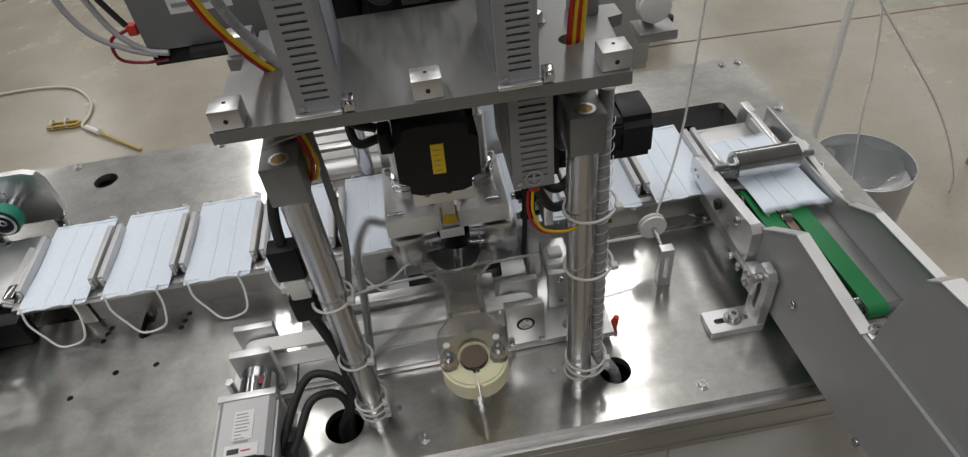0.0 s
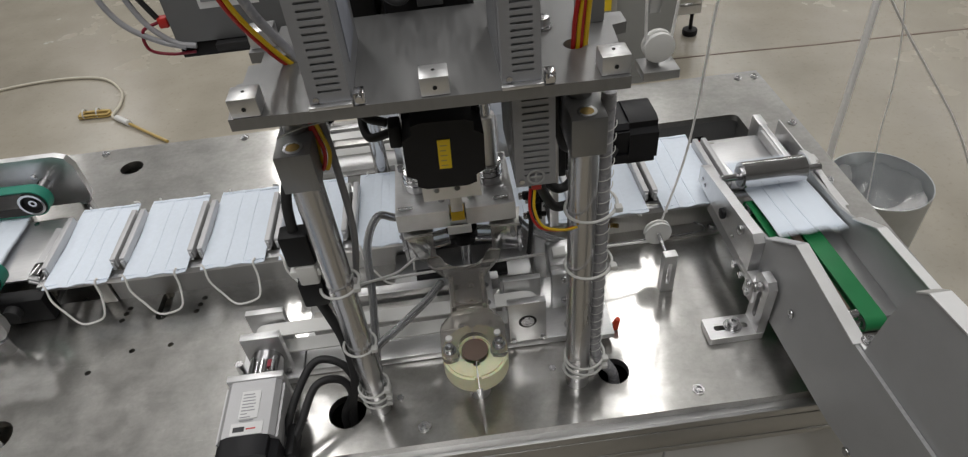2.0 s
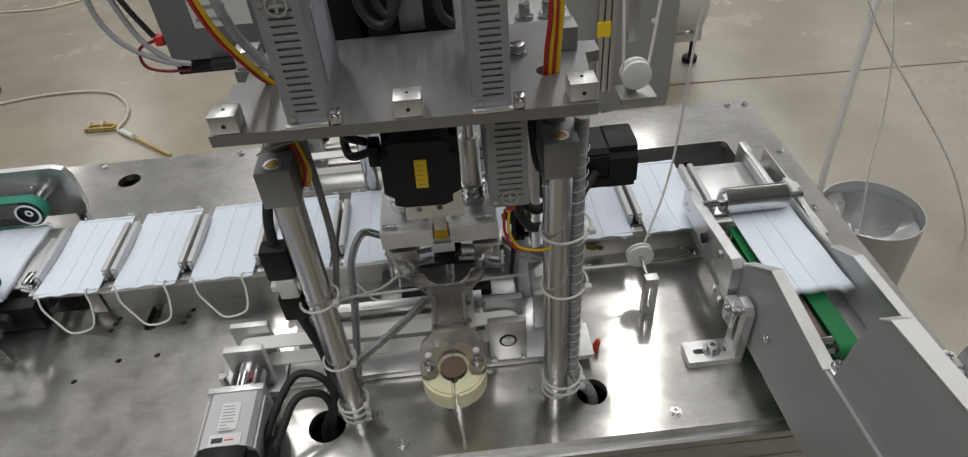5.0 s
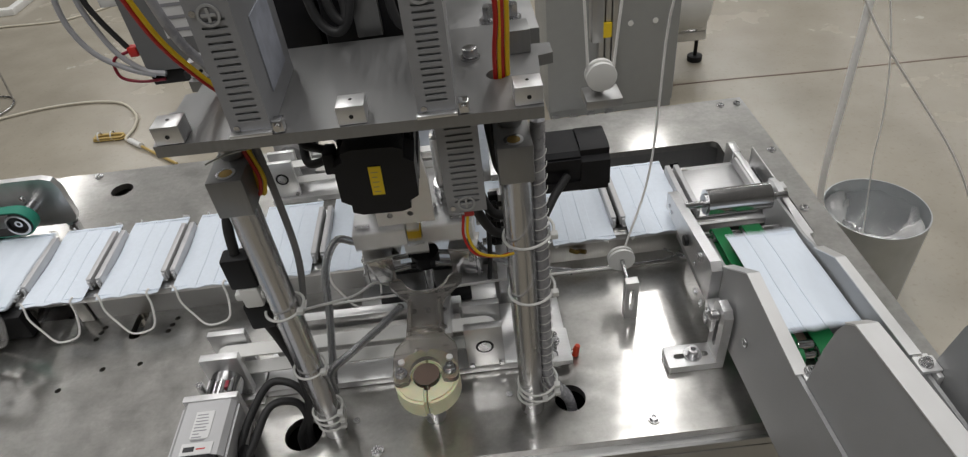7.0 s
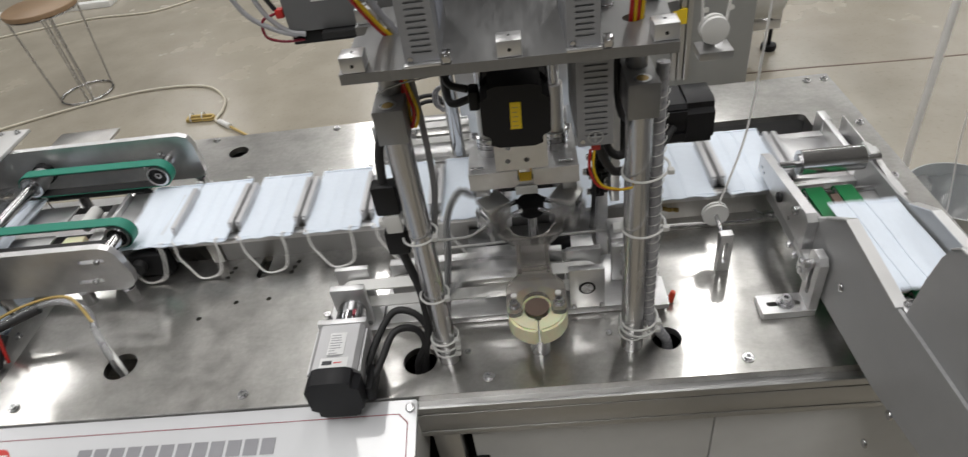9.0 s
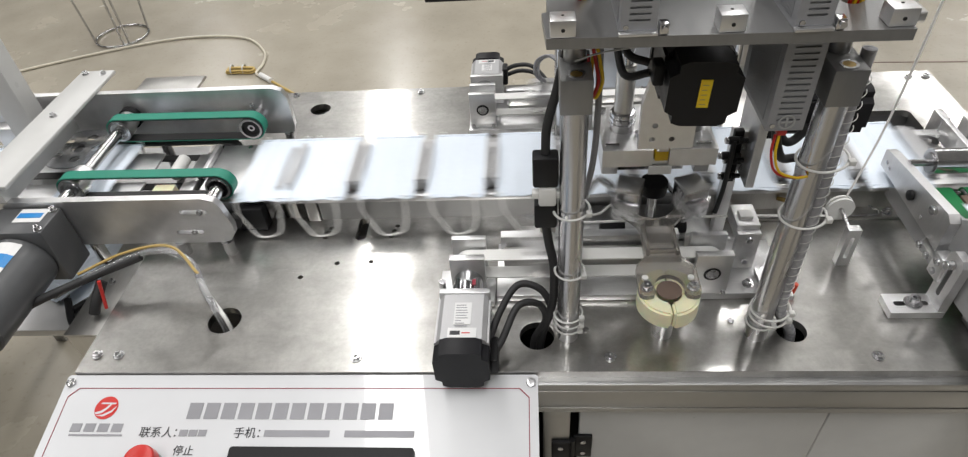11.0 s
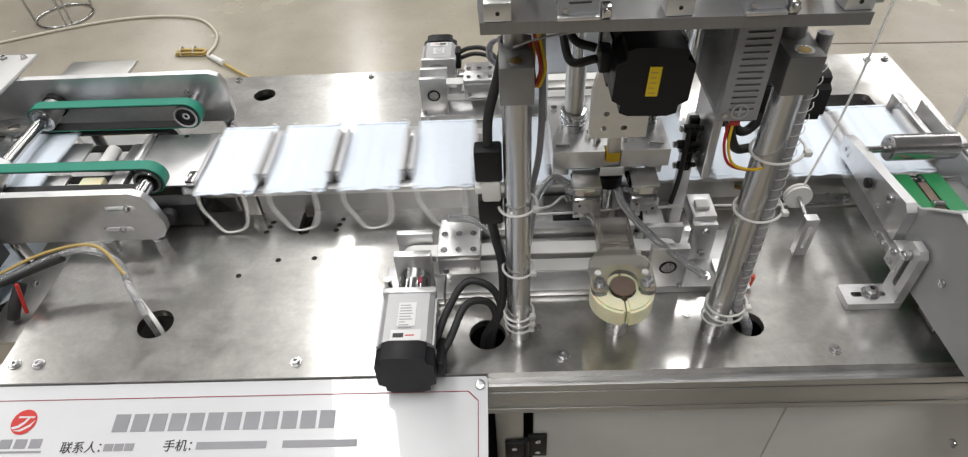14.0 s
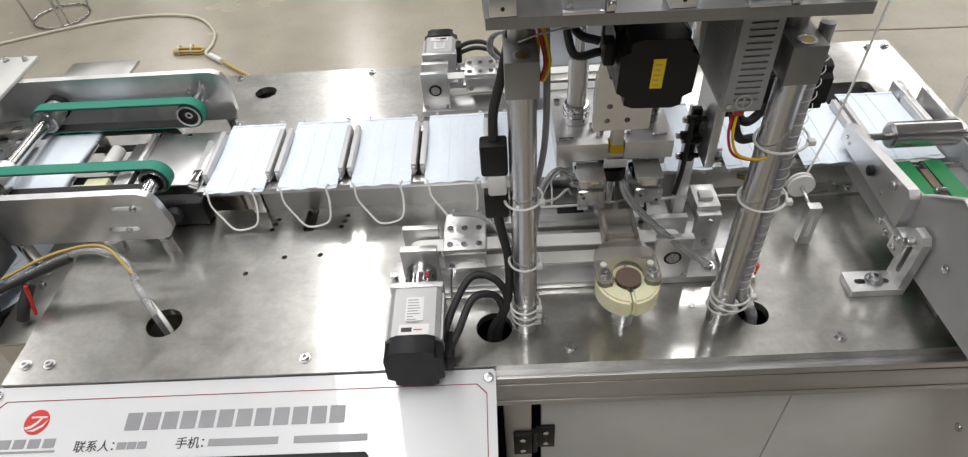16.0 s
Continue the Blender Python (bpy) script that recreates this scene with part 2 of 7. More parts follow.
def cyl(bm, p0, p1, r, seg=24, r2=None, bev=0.0):
    p0, p1 = Vector(p0), Vector(p1)
    d = p1 - p0
    q = d.to_track_quat("Z", "Y").to_matrix().to_4x4()
    g = bmesh.ops.create_cone(bm, cap_ends=True, segments=seg, radius1=r, radius2=r if r2 is None else r2, depth=d.length)
    vs = g["verts"]
    bmesh.ops.transform(bm, matrix=Matrix.Translation((p0 + p1) / 2) @ q, verts=vs)
    if bev:
        es = [e for e in {e for v in vs for e in v.link_edges} if len(e.link_faces) == 2 and any(len(f.verts) > 4 for f in e.link_faces)]
        bv = bmesh.ops.bevel(bm, geom=es, offset=bev, segments=2, affect="EDGES", profile=0.5)
        vs = [v for v in vs if v.is_valid] + bv["verts"]
    if seg >= 10:
        axis = d.normalized()
        for f in {f for v in vs if v.is_valid for f in v.link_faces}:
            f.normal_update()
            if abs(f.normal.dot(axis)) < 0.15 or (r2 is not None and len(f.verts) == 4):
                f.smooth = True
    return vs


def ring(bm, p0, p1, r, ri, seg=32):
    """A hollow cylinder from p0 to p1."""
    p0, p1 = Vector(p0), Vector(p1)
    d = p1 - p0
    q = d.to_track_quat("Z", "Y").to_matrix()
    rows = []
    for c, rad in ((p0, r), (p1, r), (p1, ri), (p0, ri)):
        rows.append([bm.verts.new(c + q @ Vector((rad * math.cos(a), rad * math.sin(a), 0))) for a in [2 * math.pi * i / seg for i in range(seg)]])
    for k in range(4):
        a, b = rows[k], rows[(k + 1) % 4]
        for i in range(seg):
            bm.faces.new((a[i], a[(i + 1) % seg], b[(i + 1) % seg], b[i])).smooth = k in (0, 2)


def smooth_path(pts, n=8):
    """A Catmull-Rom line through the points."""
    P = [Vector(p) for p in pts]
    if len(P) < 3:
        return P
    P = [P[0] * 2 - P[1]] + P + [P[-1] * 2 - P[-2]]
    out = []
    for i in range(1, len(P) - 2):
        for k in range(n):
            t = k / n
            a, b, c, d = P[i - 1:i + 3]
            out.append(0.5 * (2 * b + (c - a) * t + (2 * a - 5 * b + 4 * c - d) * t * t + (3 * b - a - 3 * c + d) * t ** 3))
    return out + [P[-2]]


def tube(bm, pts, r, seg=10, n=8, flat=1.0, wob=0.0):
    """A round cord along a smooth line; wob gives it a ribbed surface."""
    path = smooth_path(pts, n)
    up = Vector((0, 0, 1))
    rows = []
    prev = None
    for i, p in enumerate(path):
        d = (path[min(i + 1, len(path) - 1)] - path[max(i - 1, 0)]).normalized()
        if prev is None:
            s = d.cross(up if abs(d.z) < 0.9 else Vector((1, 0, 0))).normalized()
        else:
            s = (prev - d * prev.dot(d)).normalized()
        prev = s
        t = d.cross(s)
        q = r * (1 + wob * (1 if i % 4 < 2 else -1))
        rows.append([bm.verts.new(p + s * (q * math.cos(a)) + t * (q * flat * math.sin(a))) for a in [2 * math.pi * k / seg for k in range(seg)]])
    for a, b in zip(rows, rows[1:]):
        for k in range(seg):
            bm.faces.new((a[k], a[(k + 1) % seg], b[(k + 1) % seg], b[k])).smooth = True
    bm.faces.new(rows[0][::-1])
    bm.faces.new(rows[-1])


def sheet(bm, loops, lo, hi, axis="z"):
    """A plate between lo and hi along the axis: an outline and its holes as lists of points in the other two axes."""
    idx = {"x": (1, 2, 0), "y": (0, 2, 1), "z": (0, 1, 2)}[axis]

    def put(a, b, c):
        v = [0, 0, 0]
        v[idx[0]], v[idx[1]], v[idx[2]] = a, b, c
        return v
    own = bmesh.new()
    edges = []
    for lp in loops:
        vs = [own.verts.new(put(a, b, lo)) for a, b in lp]
        edges += [own.edges.new((vs[i], vs[(i + 1) % len(vs)])) for i in range(len(vs))]
    bmesh.ops.triangle_fill(own, use_beauty=True, use_dissolve=False, edges=edges)
    ex = bmesh.ops.extrude_face_region(own, geom=list(own.faces))
    bmesh.ops.translate(own, vec=Vector(put(0, 0, hi - lo)), verts=[g for g in ex["geom"] if isinstance(g, bmesh.types.BMVert)])
    bmesh.ops.recalc_face_normals(own, faces=list(own.faces))
    me = bpy.data.meshes.new("tmp")
    own.to_mesh(me)
    own.free()
    bm.from_mesh(me)
    bpy.data.meshes.remove(me)


def circle(x, y, r, n=28):
    return [(x + r * math.cos(2 * math.pi * i / n), y + r * math.sin(2 * math.pi * i / n)) for i in range(n)]


def rrect(x0, x1, y0, y1, r, n=5):
    pts = []
    for cx, cy, a0 in ((x1 - r, y1 - r, 0), (x0 + r, y1 - r, 90), (x0 + r, y0 + r, 180), (x1 - r, y0 + r, 270)):
        for i in range(n + 1):
            a = radians(a0 + 90 * i / n)
            pts.append((cx + r * math.cos(a), cy + r * math.sin(a)))
    return pts


BASE = {}


def mesh_of(name, bm, material, inv):
    bmesh.ops.recalc_face_normals(bm, faces=list(bm.faces))
    bmesh.ops.transform(bm, matrix=inv, verts=list(bm.verts))
    # round surfaces are marked smooth when made; everything else is smooth only where it bends little
    for e in bm.edges:
        if len(e.link_faces) == 2:
            a, b = e.link_faces
            e.smooth = a.smooth if a.smooth == b.smooth and a.smooth else (a.smooth == b.smooth and e.calc_face_angle(0) < radians(25))
    for f in bm.faces:
        f.smooth = True
    me = bpy.data.meshes.new(name)
    bm.to_mesh(me)
    bm.free()
    me.materials.append(material)
    return me


def thing(name, base, label, category, group="", kind=""):
    """An empty at the base of a thing; its parts are written in world coordinates."""
    ob = new(name)
    ob.empty_display_size = 0.02
    ob.matrix_basis = Matrix.Translation(base)
    BASE[ob.name] = Matrix.Translation(base)
    return tagged(ob, label, category, group, kind)


def part(name, bm, material, parent, label=""):
    inv = BASE[parent.name].inverted()
    ob = new(name, mesh_of(name, bm, material, inv))
    ob.parent = parent
    BASE[ob.name] = BASE[parent.name]
    return tagged(ob, label)


def single(name, bm, material, label, category, group="", kind="", base=(0, 0, 0)):
    ob = new(name, mesh_of(name, bm, material, Matrix.Translation(base).inverted()))
    ob.matrix_basis = Matrix.Translation(base)
    BASE[ob.name] = Matrix.Translation(base)
    return tagged(ob, label, category, group, kind)


def B(*a, **k):
    bm = bmesh.new()
    box(bm, *a, **k)
    return bm


def C(*a, **k):
    bm = bmesh.new()
    cyl(bm, *a, **k)
    return bm


def TB(*a, **k):
    bm = bmesh.new()
    tube(bm, *a, **k)
    return bm


# ---- hall ----
def hall():
    bm = bmesh.new()
    box(bm, -14, 14, -9, 15, -0.1, 0)
    single("floor", bm, FLOOR, "polished beige grey concrete factory floor", "floor", kind="structure")
    for nm, a in (("wall_north", (-14, 14, 15, 15.2, 0, CEIL)), ("wall_south", (-14, 14, -9.2, -9, 0, CEIL)),
                  ("wall_east", (14, 14.2, -9.2, 15.2, 0, CEIL)), ("wall_west", (-14.2, -14, -9.2, 15.2, 0, CEIL))):
        single(nm, B(*a), WALLPAINT, "plain pale painted hall wall", "wall", kind="structure")
    single("ceiling", B(-14.2, 14.2, -9.2, 15.2, CEIL, CEIL + 0.2), CEILPAINT, "plain grey hall ceiling", "ceiling", kind="structure")
    for lx, lw, _, turn in LAMP_ROWS:
        bm = B(-lw / 2 - 0.03, lw / 2 + 0.03, -7.6, 7.6, LAMP_Z, LAMP_Z + 0.06, bev=0.01)
        for ly in (-7, -3, 1, 5):
            cyl(bm, (0, ly, LAMP_Z + 0.06), (0, ly, CEIL), 0.01, 8)
        bmesh.ops.transform(bm, matrix=pose(lx, 4.0, 0, 0, 0, turn), verts=list(bm.verts))
        single("strip_luminaire", bm, WHITEP,
               "long white strip luminaire hung under the ceiling", "ceiling light", "strip lights")
    # expansion joint in the floor
    bm = bmesh.new()
    rnd = random.Random(3)
    pts = [(0.9 + 0.35 * i, 1.998 - 0.048 * (0.9 + 0.35 * i) + rnd.uniform(-0.012, 0.012), 0.0005) for i in range(30)]
    tube(bm, pts, 0.0055, 6, 4, 0.15)
    single("floor_joint", bm, COPPER, "dark cracked expansion joint in the concrete", "joint", kind="structure")


hall()

# ---- machine frame ----
X0, X1, Y0, Y1 = -0.722, 0.703, -0.022, 0.705


def screw(bm, x, y, z, r=0.0065, h=0.005):
    """A cap screw on its washer, axis up."""
    cyl(bm, (x, y, z), (x, y, z + 0.0015), r * 1.5, 20)
    ring(bm, (x, y, z + 0.0015), (x, y, z + 0.0015 + h), r, r * 0.5, 16)
    cyl(bm, (x, y, z + 0.0015), (x, y, z + 0.0025), r * 0.52, 6)


def screw_thing(x, y, z=TABLE, r=0.0050, group="table screws"):
    bm = bmesh.new()
    screw(bm, x, y, z + 0.0003, r, 0.0034)
    return single("screw", bm, BOLT, "steel cap screw with washer in the table plate", "screw", group, base=(x, y, z))


def frame_of_machine():
    outer = [(X0, Y0), (X1, Y0), (X1, Y1), (X0, Y1), (X0, 0.412), (0.662, 0.412), (0.662, 0.290), (X0, 0.290)]
    holes = [circle(-0.094, 0.036, 0.0235), circle(0.2405, 0.0425, 0.0195), circle(-0.542, 0.067, 0.024), circle(-0.534, 0.634, 0.021),
             rrect(0.34, 0.606, 0.455, 0.562, 0.012),
             rrect(-0.384, -0.366, 0.232, 0.286, 0.008)]
    for dx, dy in ((-0.401, 0.180), (-0.348, 0.182), (-0.452, 0.151), (-0.43, 0.252), (-0.427, 0.262), (-0.433, 0.24), (-0.322, 0.252), (-0.318, 0.264), (-0.325, 0.24)):
        holes.append(circle(dx, dy, 0.0042, 10))
    bm = bmesh.new()
    sheet(bm, [outer] + holes, TABLE - 0.012, TABLE)
    table = thing("machine_table", (0, 0.34, 0), "brushed stainless steel machine table on a grey cabinet frame", "machine table")
    part("top_plate", bm, STEEL, table, "smudged brushed stainless plate with cable holes")
    # profile beams round the edge, with grooves
    for nm, y0, y1 in (("front_beam", -0.034, 0.006), ("rear_beam", 0.665, 0.702)):
        bm = bmesh.new()
        z0, z1 = 0.584, TABLE - 0.012
        box(bm, X0 + 0.002, X1 - 0.002, y0 + 0.004, y1 - 0.004, z0, z1)
        beam = part(nm, bm, ALU_DARK, table, "grooved aluminium profile beam")
        for a, b in ((z0, z0 + 0.0105), (z0 + 0.0125, z0 + 0.0485), (z0 + 0.0505, z1 - 0.0005)):
            part("lip", B(X0 + 0.002, X1 - 0.002, y0, y1, a, b, bev=0.0012), ALU_DARK, beam)
    for x in (X0 + 0.002, X1 - 0.042):
        bm = bmesh.new()
        box(bm, x, x + 0.04, 0.0075, 0.664, 0.584, TABLE - 0.0125, bev=0.002)
        part("side_beam", bm, ALU_DARK, table)
    for x in (X0 + 0.002, X1 - 0.042, -0.088):
        for y in (-0.03, 0.664):
            bm = bmesh.new()
            box(bm, x, x + 0.038, y + 0.004, y + 0.036, 0.05, 0.5836, bev=0.003)
            part("leg", bm, ALU_DARK, table)
            part("foot", C((x + 0.019, y + 0.02, 0), (x + 0.019, y + 0.02, 0.05), 0.022, 20), RUBBER, table, "black levelling foot")
    # sheet pocket under the cut-out beside the feed
    bm = bmesh.new()
    for a in ((0.335, 0.611, 0.5635, 0.5665, 0.585, TABLE - 0.0123), (0.335, 0.611, 0.4505, 0.4535, 0.585, TABLE - 0.0123), (0.332, 0.3349, 0.4505, 0.5665, 0.585, TABLE - 0.0123),
              (0.6111, 0.614, 0.4505, 0.5665, 0.585, TABLE - 0.0123), (0.332, 0.614, 0.4505, 0.5665, 0.582, 0.5849)):
        box(bm, *a)
    part("pocket", bm, TOPPLATE, table, "bent stainless pocket under the cut-out")
    # doors and lining
    for a, b in ((-0.036, 0.2985), (0.3000, 0.655)):
        part("door", B(a, b, -0.016, -0.002, 0.06, 0.580, bev=0.002), DOORW, table, "grey-white sheet metal door")
    part("side_panel", B(X1 - 0.036, X1 - 0.030, 0.012, 0.66, 0.06, 0.6), DOORW, table)
    part("side_panel", B(X0 + 0.030, X0 + 0.036, 0.012, 0.66, 0.06, 0.6), DOORW, table)
    part("back_panel", B(X0 + 0.05, X1 - 0.05, 0.67, 0.676, 0.06, 0.6), DOORW, table)
    # tray coloured near black in place of the cabinet's inner shade
    part("lower_tray", B(X0 + 0.05, X1 - 0.05, 0.01, 0.66, 0.06, 0.07), INSIDESHADE, table, "tray inside the cabinet, coloured dark for the shade there")
    for z in (0.445, 0.12):
        hg = part("hinge", B(-0.076, -0.050, -0.0325, -0.0265, z, z + 0.056, bev=0.001), BLACK, table, "black hinge")
        part("hinge_leaf", B(-0.0435, -0.017, -0.0225, -0.0165, z, z + 0.056, bev=0.001), BLACK, hg)
        part("hinge_pin", C((-0.0465, -0.0265, z), (-0.0465, -0.0265, z + 0.056), 0.0045, 14), BLACK, hg)
        for x, y in ((-0.063, -0.0327), (-0.030, -0.0227)):
            for dz in (0.013, 0.043):
                part("hinge_screw", C((x, y, z + dz), (x, y - 0.0015, z + dz), 0.004, 12), BOLT, hg)
    for x, y in ((0, 0), (0.334, 0), (-0.336, 0), (-0.703, 0.006), (-0.672, 0.006), (0.688, 0.681), (0.655, 0.681), (-0.329, 0.688),
                 (0.687, 0.511), (0.66, 0.18), (0.671, 0.345), (0.12, 0.688), (-0.6, 0.69), (0.645, 0.02)):
        screw_thing(x, y)
    for x, y in ((-0.028, 0.045), (0.166, 0.058), (0.005, 0.0), (-0.33, 0.45)):
        bm = bmesh.new()
        cyl(bm, (x, y, TABLE + 0.0003), (x, y, TABLE + 0.0025), 0.0042, 12)
        single("set_screw", bm, BOLT, "small steel set screw in the table plate", "screw", "table screws")


frame_of_machine()

# ---- chain conveyor ----
PITCH, X_REST, YC = 0.1117, -0.146, 0.350       # spacing of the stations, middle of station 0, middle line
CYCLE, FIRST, HALF = 0.5093, 0.300, 0.085       # beat of the machine, middle of the first step, half a step's length
BED = 0.716                                      # top of the carrier plates
MASK_W, MASK_L = 0.090, 0.175


def station(k):
    return X_REST + PITCH * k


def housing():
    h = thing("chain_housing", (0, YC, TABLE), "low stainless steel housing under the mask carriers", "conveyor housing")
    for nm, y0, y1 in (("front_wall", 0.284, 0.288), ("rear_wall", 0.414, 0.418)):
        part("skirt", B(-0.448, 0.189, y0, y1, TABLE, BED - 0.0165), ALU_DARK, h, "low dull metal skirt")
        for a, b in ((-0.47, -0.45),):
            part("strut", B(a, b, y0 - 0.004, y1 + 0.004, TABLE, BED - 0.016, bev=0.001), STEEL_V, h)
        part(nm, B(0.19, 0.50, y0, y1, TABLE, BED - 0.004, bev=0.001), STEEL_V, h, "plain stainless side wall")
        part("rail", B(-0.545, 0.60, y0 - 0.006, y1 + 0.006, BED - 0.016, BED - 0.005, bev=0.001), ALU, h)
        part("flange", B(0.19, 0.50, y0 - 0.026 if y0 < 0.3 else y0, y1 if y0 < 0.3 else y1 + 0.026, TABLE + 0.0004, TABLE + 0.004), STEEL_V, h)
    for x in (0.235, 0.36, 0.45):
        bm = bmesh.new()
        screw(bm, x, 0.270, TABLE + 0.004, 0.005)
        part("screw", bm, BOLT, h)
    part("latch", TB([(0.283, 0.281, 0.688), (0.291, 0.274, 0.690), (0.297, 0.279, 0.686), (0.305, 0.274, 0.688)], 0.0035), BRASS, h, "small brass latch")
    part("wire_guide", TB([(0.19, 0.262, 0.666), (0.42, 0.262, 0.666), (0.425, 0.29, 0.666)], 0.0016), BOLT, h)


housing()


def carrier():
    """One carrier plate with its two clamp bars, about its own middle."""
    c = thing("mask_carrier", (0, 0, 0), "aluminium carrier plate with twin clamp bars on the chain", "carrier", "mask carriers")
    part("plate", B(-0.049, 0.049, -0.058, 0.058, -0.004, 0, bev=0.0008), ALU, c, "satin aluminium plate")
    for x in (-0.0535, 0.0445):
        bm = bmesh.new()
        box(bm, x + 0.0005, x + 0.0085, -0.056, 0.056, 0.0003, 0.016, bev=0.001)
        box(bm, x + 0.0025, x + 0.0065, -0.060, -0.0565, 0.0003, 0.013, bev=0.0005)
        part("clamp_bar", bm, BARGREY, c, "upright grey clamp bar")
    part("chain_lug", B(-0.02, 0.02, -0.03, 0.03, -0.016, -0.0045, bev=0.002), BOLT, c)
    return c


def pleated_body():
    """A flat folded mask, long side across the conveyor, about its own middle."""
    bm = bmesh.new()
    prof = [(-0.045, 0.0), (-0.022, 0.0008), (-0.0215, 0.0038), (-0.010, 0.0034), (-0.0095, 0.0012), (0.002, 0.0014), (0.0025, 0.0046),
            (0.0150, 0.0040), (0.0155, 0.0016), (0.034, 0.0008), (0.045, 0.0)]
    ys = [-0.5 + i / 20 for i in range(21)]
    top, bot = [], []
    for fy in ys:
        y = fy * MASK_L
        end = min(1.0, (0.5 - abs(fy)) / 0.06)
        row, low = [], []
        for x, z in prof:
            wav = 0.0009 * math.sin(9 * fy + 40 * x) + (1 - end) * 0.0006 * math.sin(160 * x)
            yy = y + (1 - end) * 0.0012 * math.sin(150 * x + (3 if fy > 0 else 0))
            row.append(bm.verts.new((x * (1 - 0.012 * math.cos(6.28 * fy)), yy, 0.0035 + 0.42 * z * (0.5 + 0.5 * end) + wav)))
            low.append(bm.verts.new((x * (1 - 0.012 * math.cos(6.28 * fy)), yy, 0.0022 + wav)))
        top.append(row)
        bot.append(low)
    n = len(prof)
    for j in range(len(ys) - 1):
        for i in range(n - 1):
            bm.faces.new((top[j][i], top[j][i + 1], top[j + 1][i + 1], top[j + 1][i]))
            bm.faces.new((bot[j][i], bot[j + 1][i], bot[j + 1][i + 1], bot[j][i + 1]))
        for i in (0, n - 1):
            bm.faces.new((top[j][i], top[j + 1][i], bot[j + 1][i], bot[j][i]))
    for j in (0, len(ys) - 1):
        for i in range(n - 1):
            bm.faces.new((top[j][i], bot[j][i], bot[j][i + 1], top[j][i + 1]))
    return bm


def ear_loop(seed=1):
    """A cord loop that starts at the edge (y = 0) and reaches out along -y, sagging."""
    rnd = random.Random(seed)
    pts = [(-0.040, 0.007, 0.0020), (-0.040, 0.0, 0.0015), (-0.036, -0.018, -0.005), (-0.024, -0.039, -0.012), (-0.004, -0.053, -0.018),
           (0.016, -0.054, -0.018), (0.029, -0.042, -0.013), (0.033, -0.020, -0.006), (0.032, 0.0, 0.0015), (0.032, 0.007, 0.0020)]
    pts = [(x + rnd.uniform(-0.003, 0.003), y + rnd.uniform(-0.003, 0.003) * (y < -0.01), z) for x, y, z in pts]
    bm = bmesh.new()
    tube(bm, pts, 0.0016, 7, 4)
    return bm


def mask():
    m = thing("face_mask", (0, 0, 0), "pale blue pleated disposable face mask with white ear loops", "face mask", "face masks")
    part("body", pleated_body(), MASK, m)
    for sy in (-1, 1):
        bm = bmesh.new()
        for k in range(26):
            x = -0.0425 + k * 0.0034
            box(bm, x, x + 0.0018, sy * 0.0815 - 0.0009, sy * 0.0815 + 0.0009, 0.0036, 0.0052)
        part("welded_seam", bm, MASK, m, "row of small weld marks")
    part("front_loop", ear_loop(1), LOOP, m, "white elastic ear loop")
    part("rear_loop", ear_loop(2), LOOP, m, "white elastic ear loop")
    return m


CARRIERS, MASKS = [], []


def fill_chain():
    first = carrier()
    for i in range(24):
        CARRIERS.append(first if i == 0 else copy_thing(first, pose(0, 0, 0)))
    m = mask()
    for j in range(-12, 34):
        MASKS.append((j, m if j == -12 else copy_thing(m, pose(0, 0, 0))))


fill_chain()


# ---- discharge unit ----
def pulley_wheel(bm, x, y0, y1, z, r):
    cyl(bm, (x, y0, z), (x, y1, z), r, 32, bev=0.001)


def belt_loop(bm, xa, za, xb, zb, r, y0, y1, th=0.0022, n=14):
    """A flat belt round two wheels of radius r."""
    a, b = Vector((xa, 0, za)), Vector((xb, 0, zb))
    d = (b - a).normalized()
    ang = math.atan2(d.z, d.x)
    line = []
    for c, s in ((b, -90), (a, 90)):
        for i in range(n + 1):
            t = ang + radians(s + 180 * i / n)
            line.append((c, Vector((math.cos(t), 0, math.sin(t)))))
    rows = []
    for c, u in line:
        p, q = c + u * r, c + u * (r + th)
        rows.append([bm.verts.new((v.x, y, v.z)) for v, y in ((p, y0), (q, y0), (q, y1), (p, y1))])
    for i in range(len(rows)):
        A, Bb = rows[i], rows[(i + 1) % len(rows)]
        for k in range(4):
            bm.faces.new((A[k], A[(k + 1) % 4], Bb[(k + 1) % 4], Bb[k]))


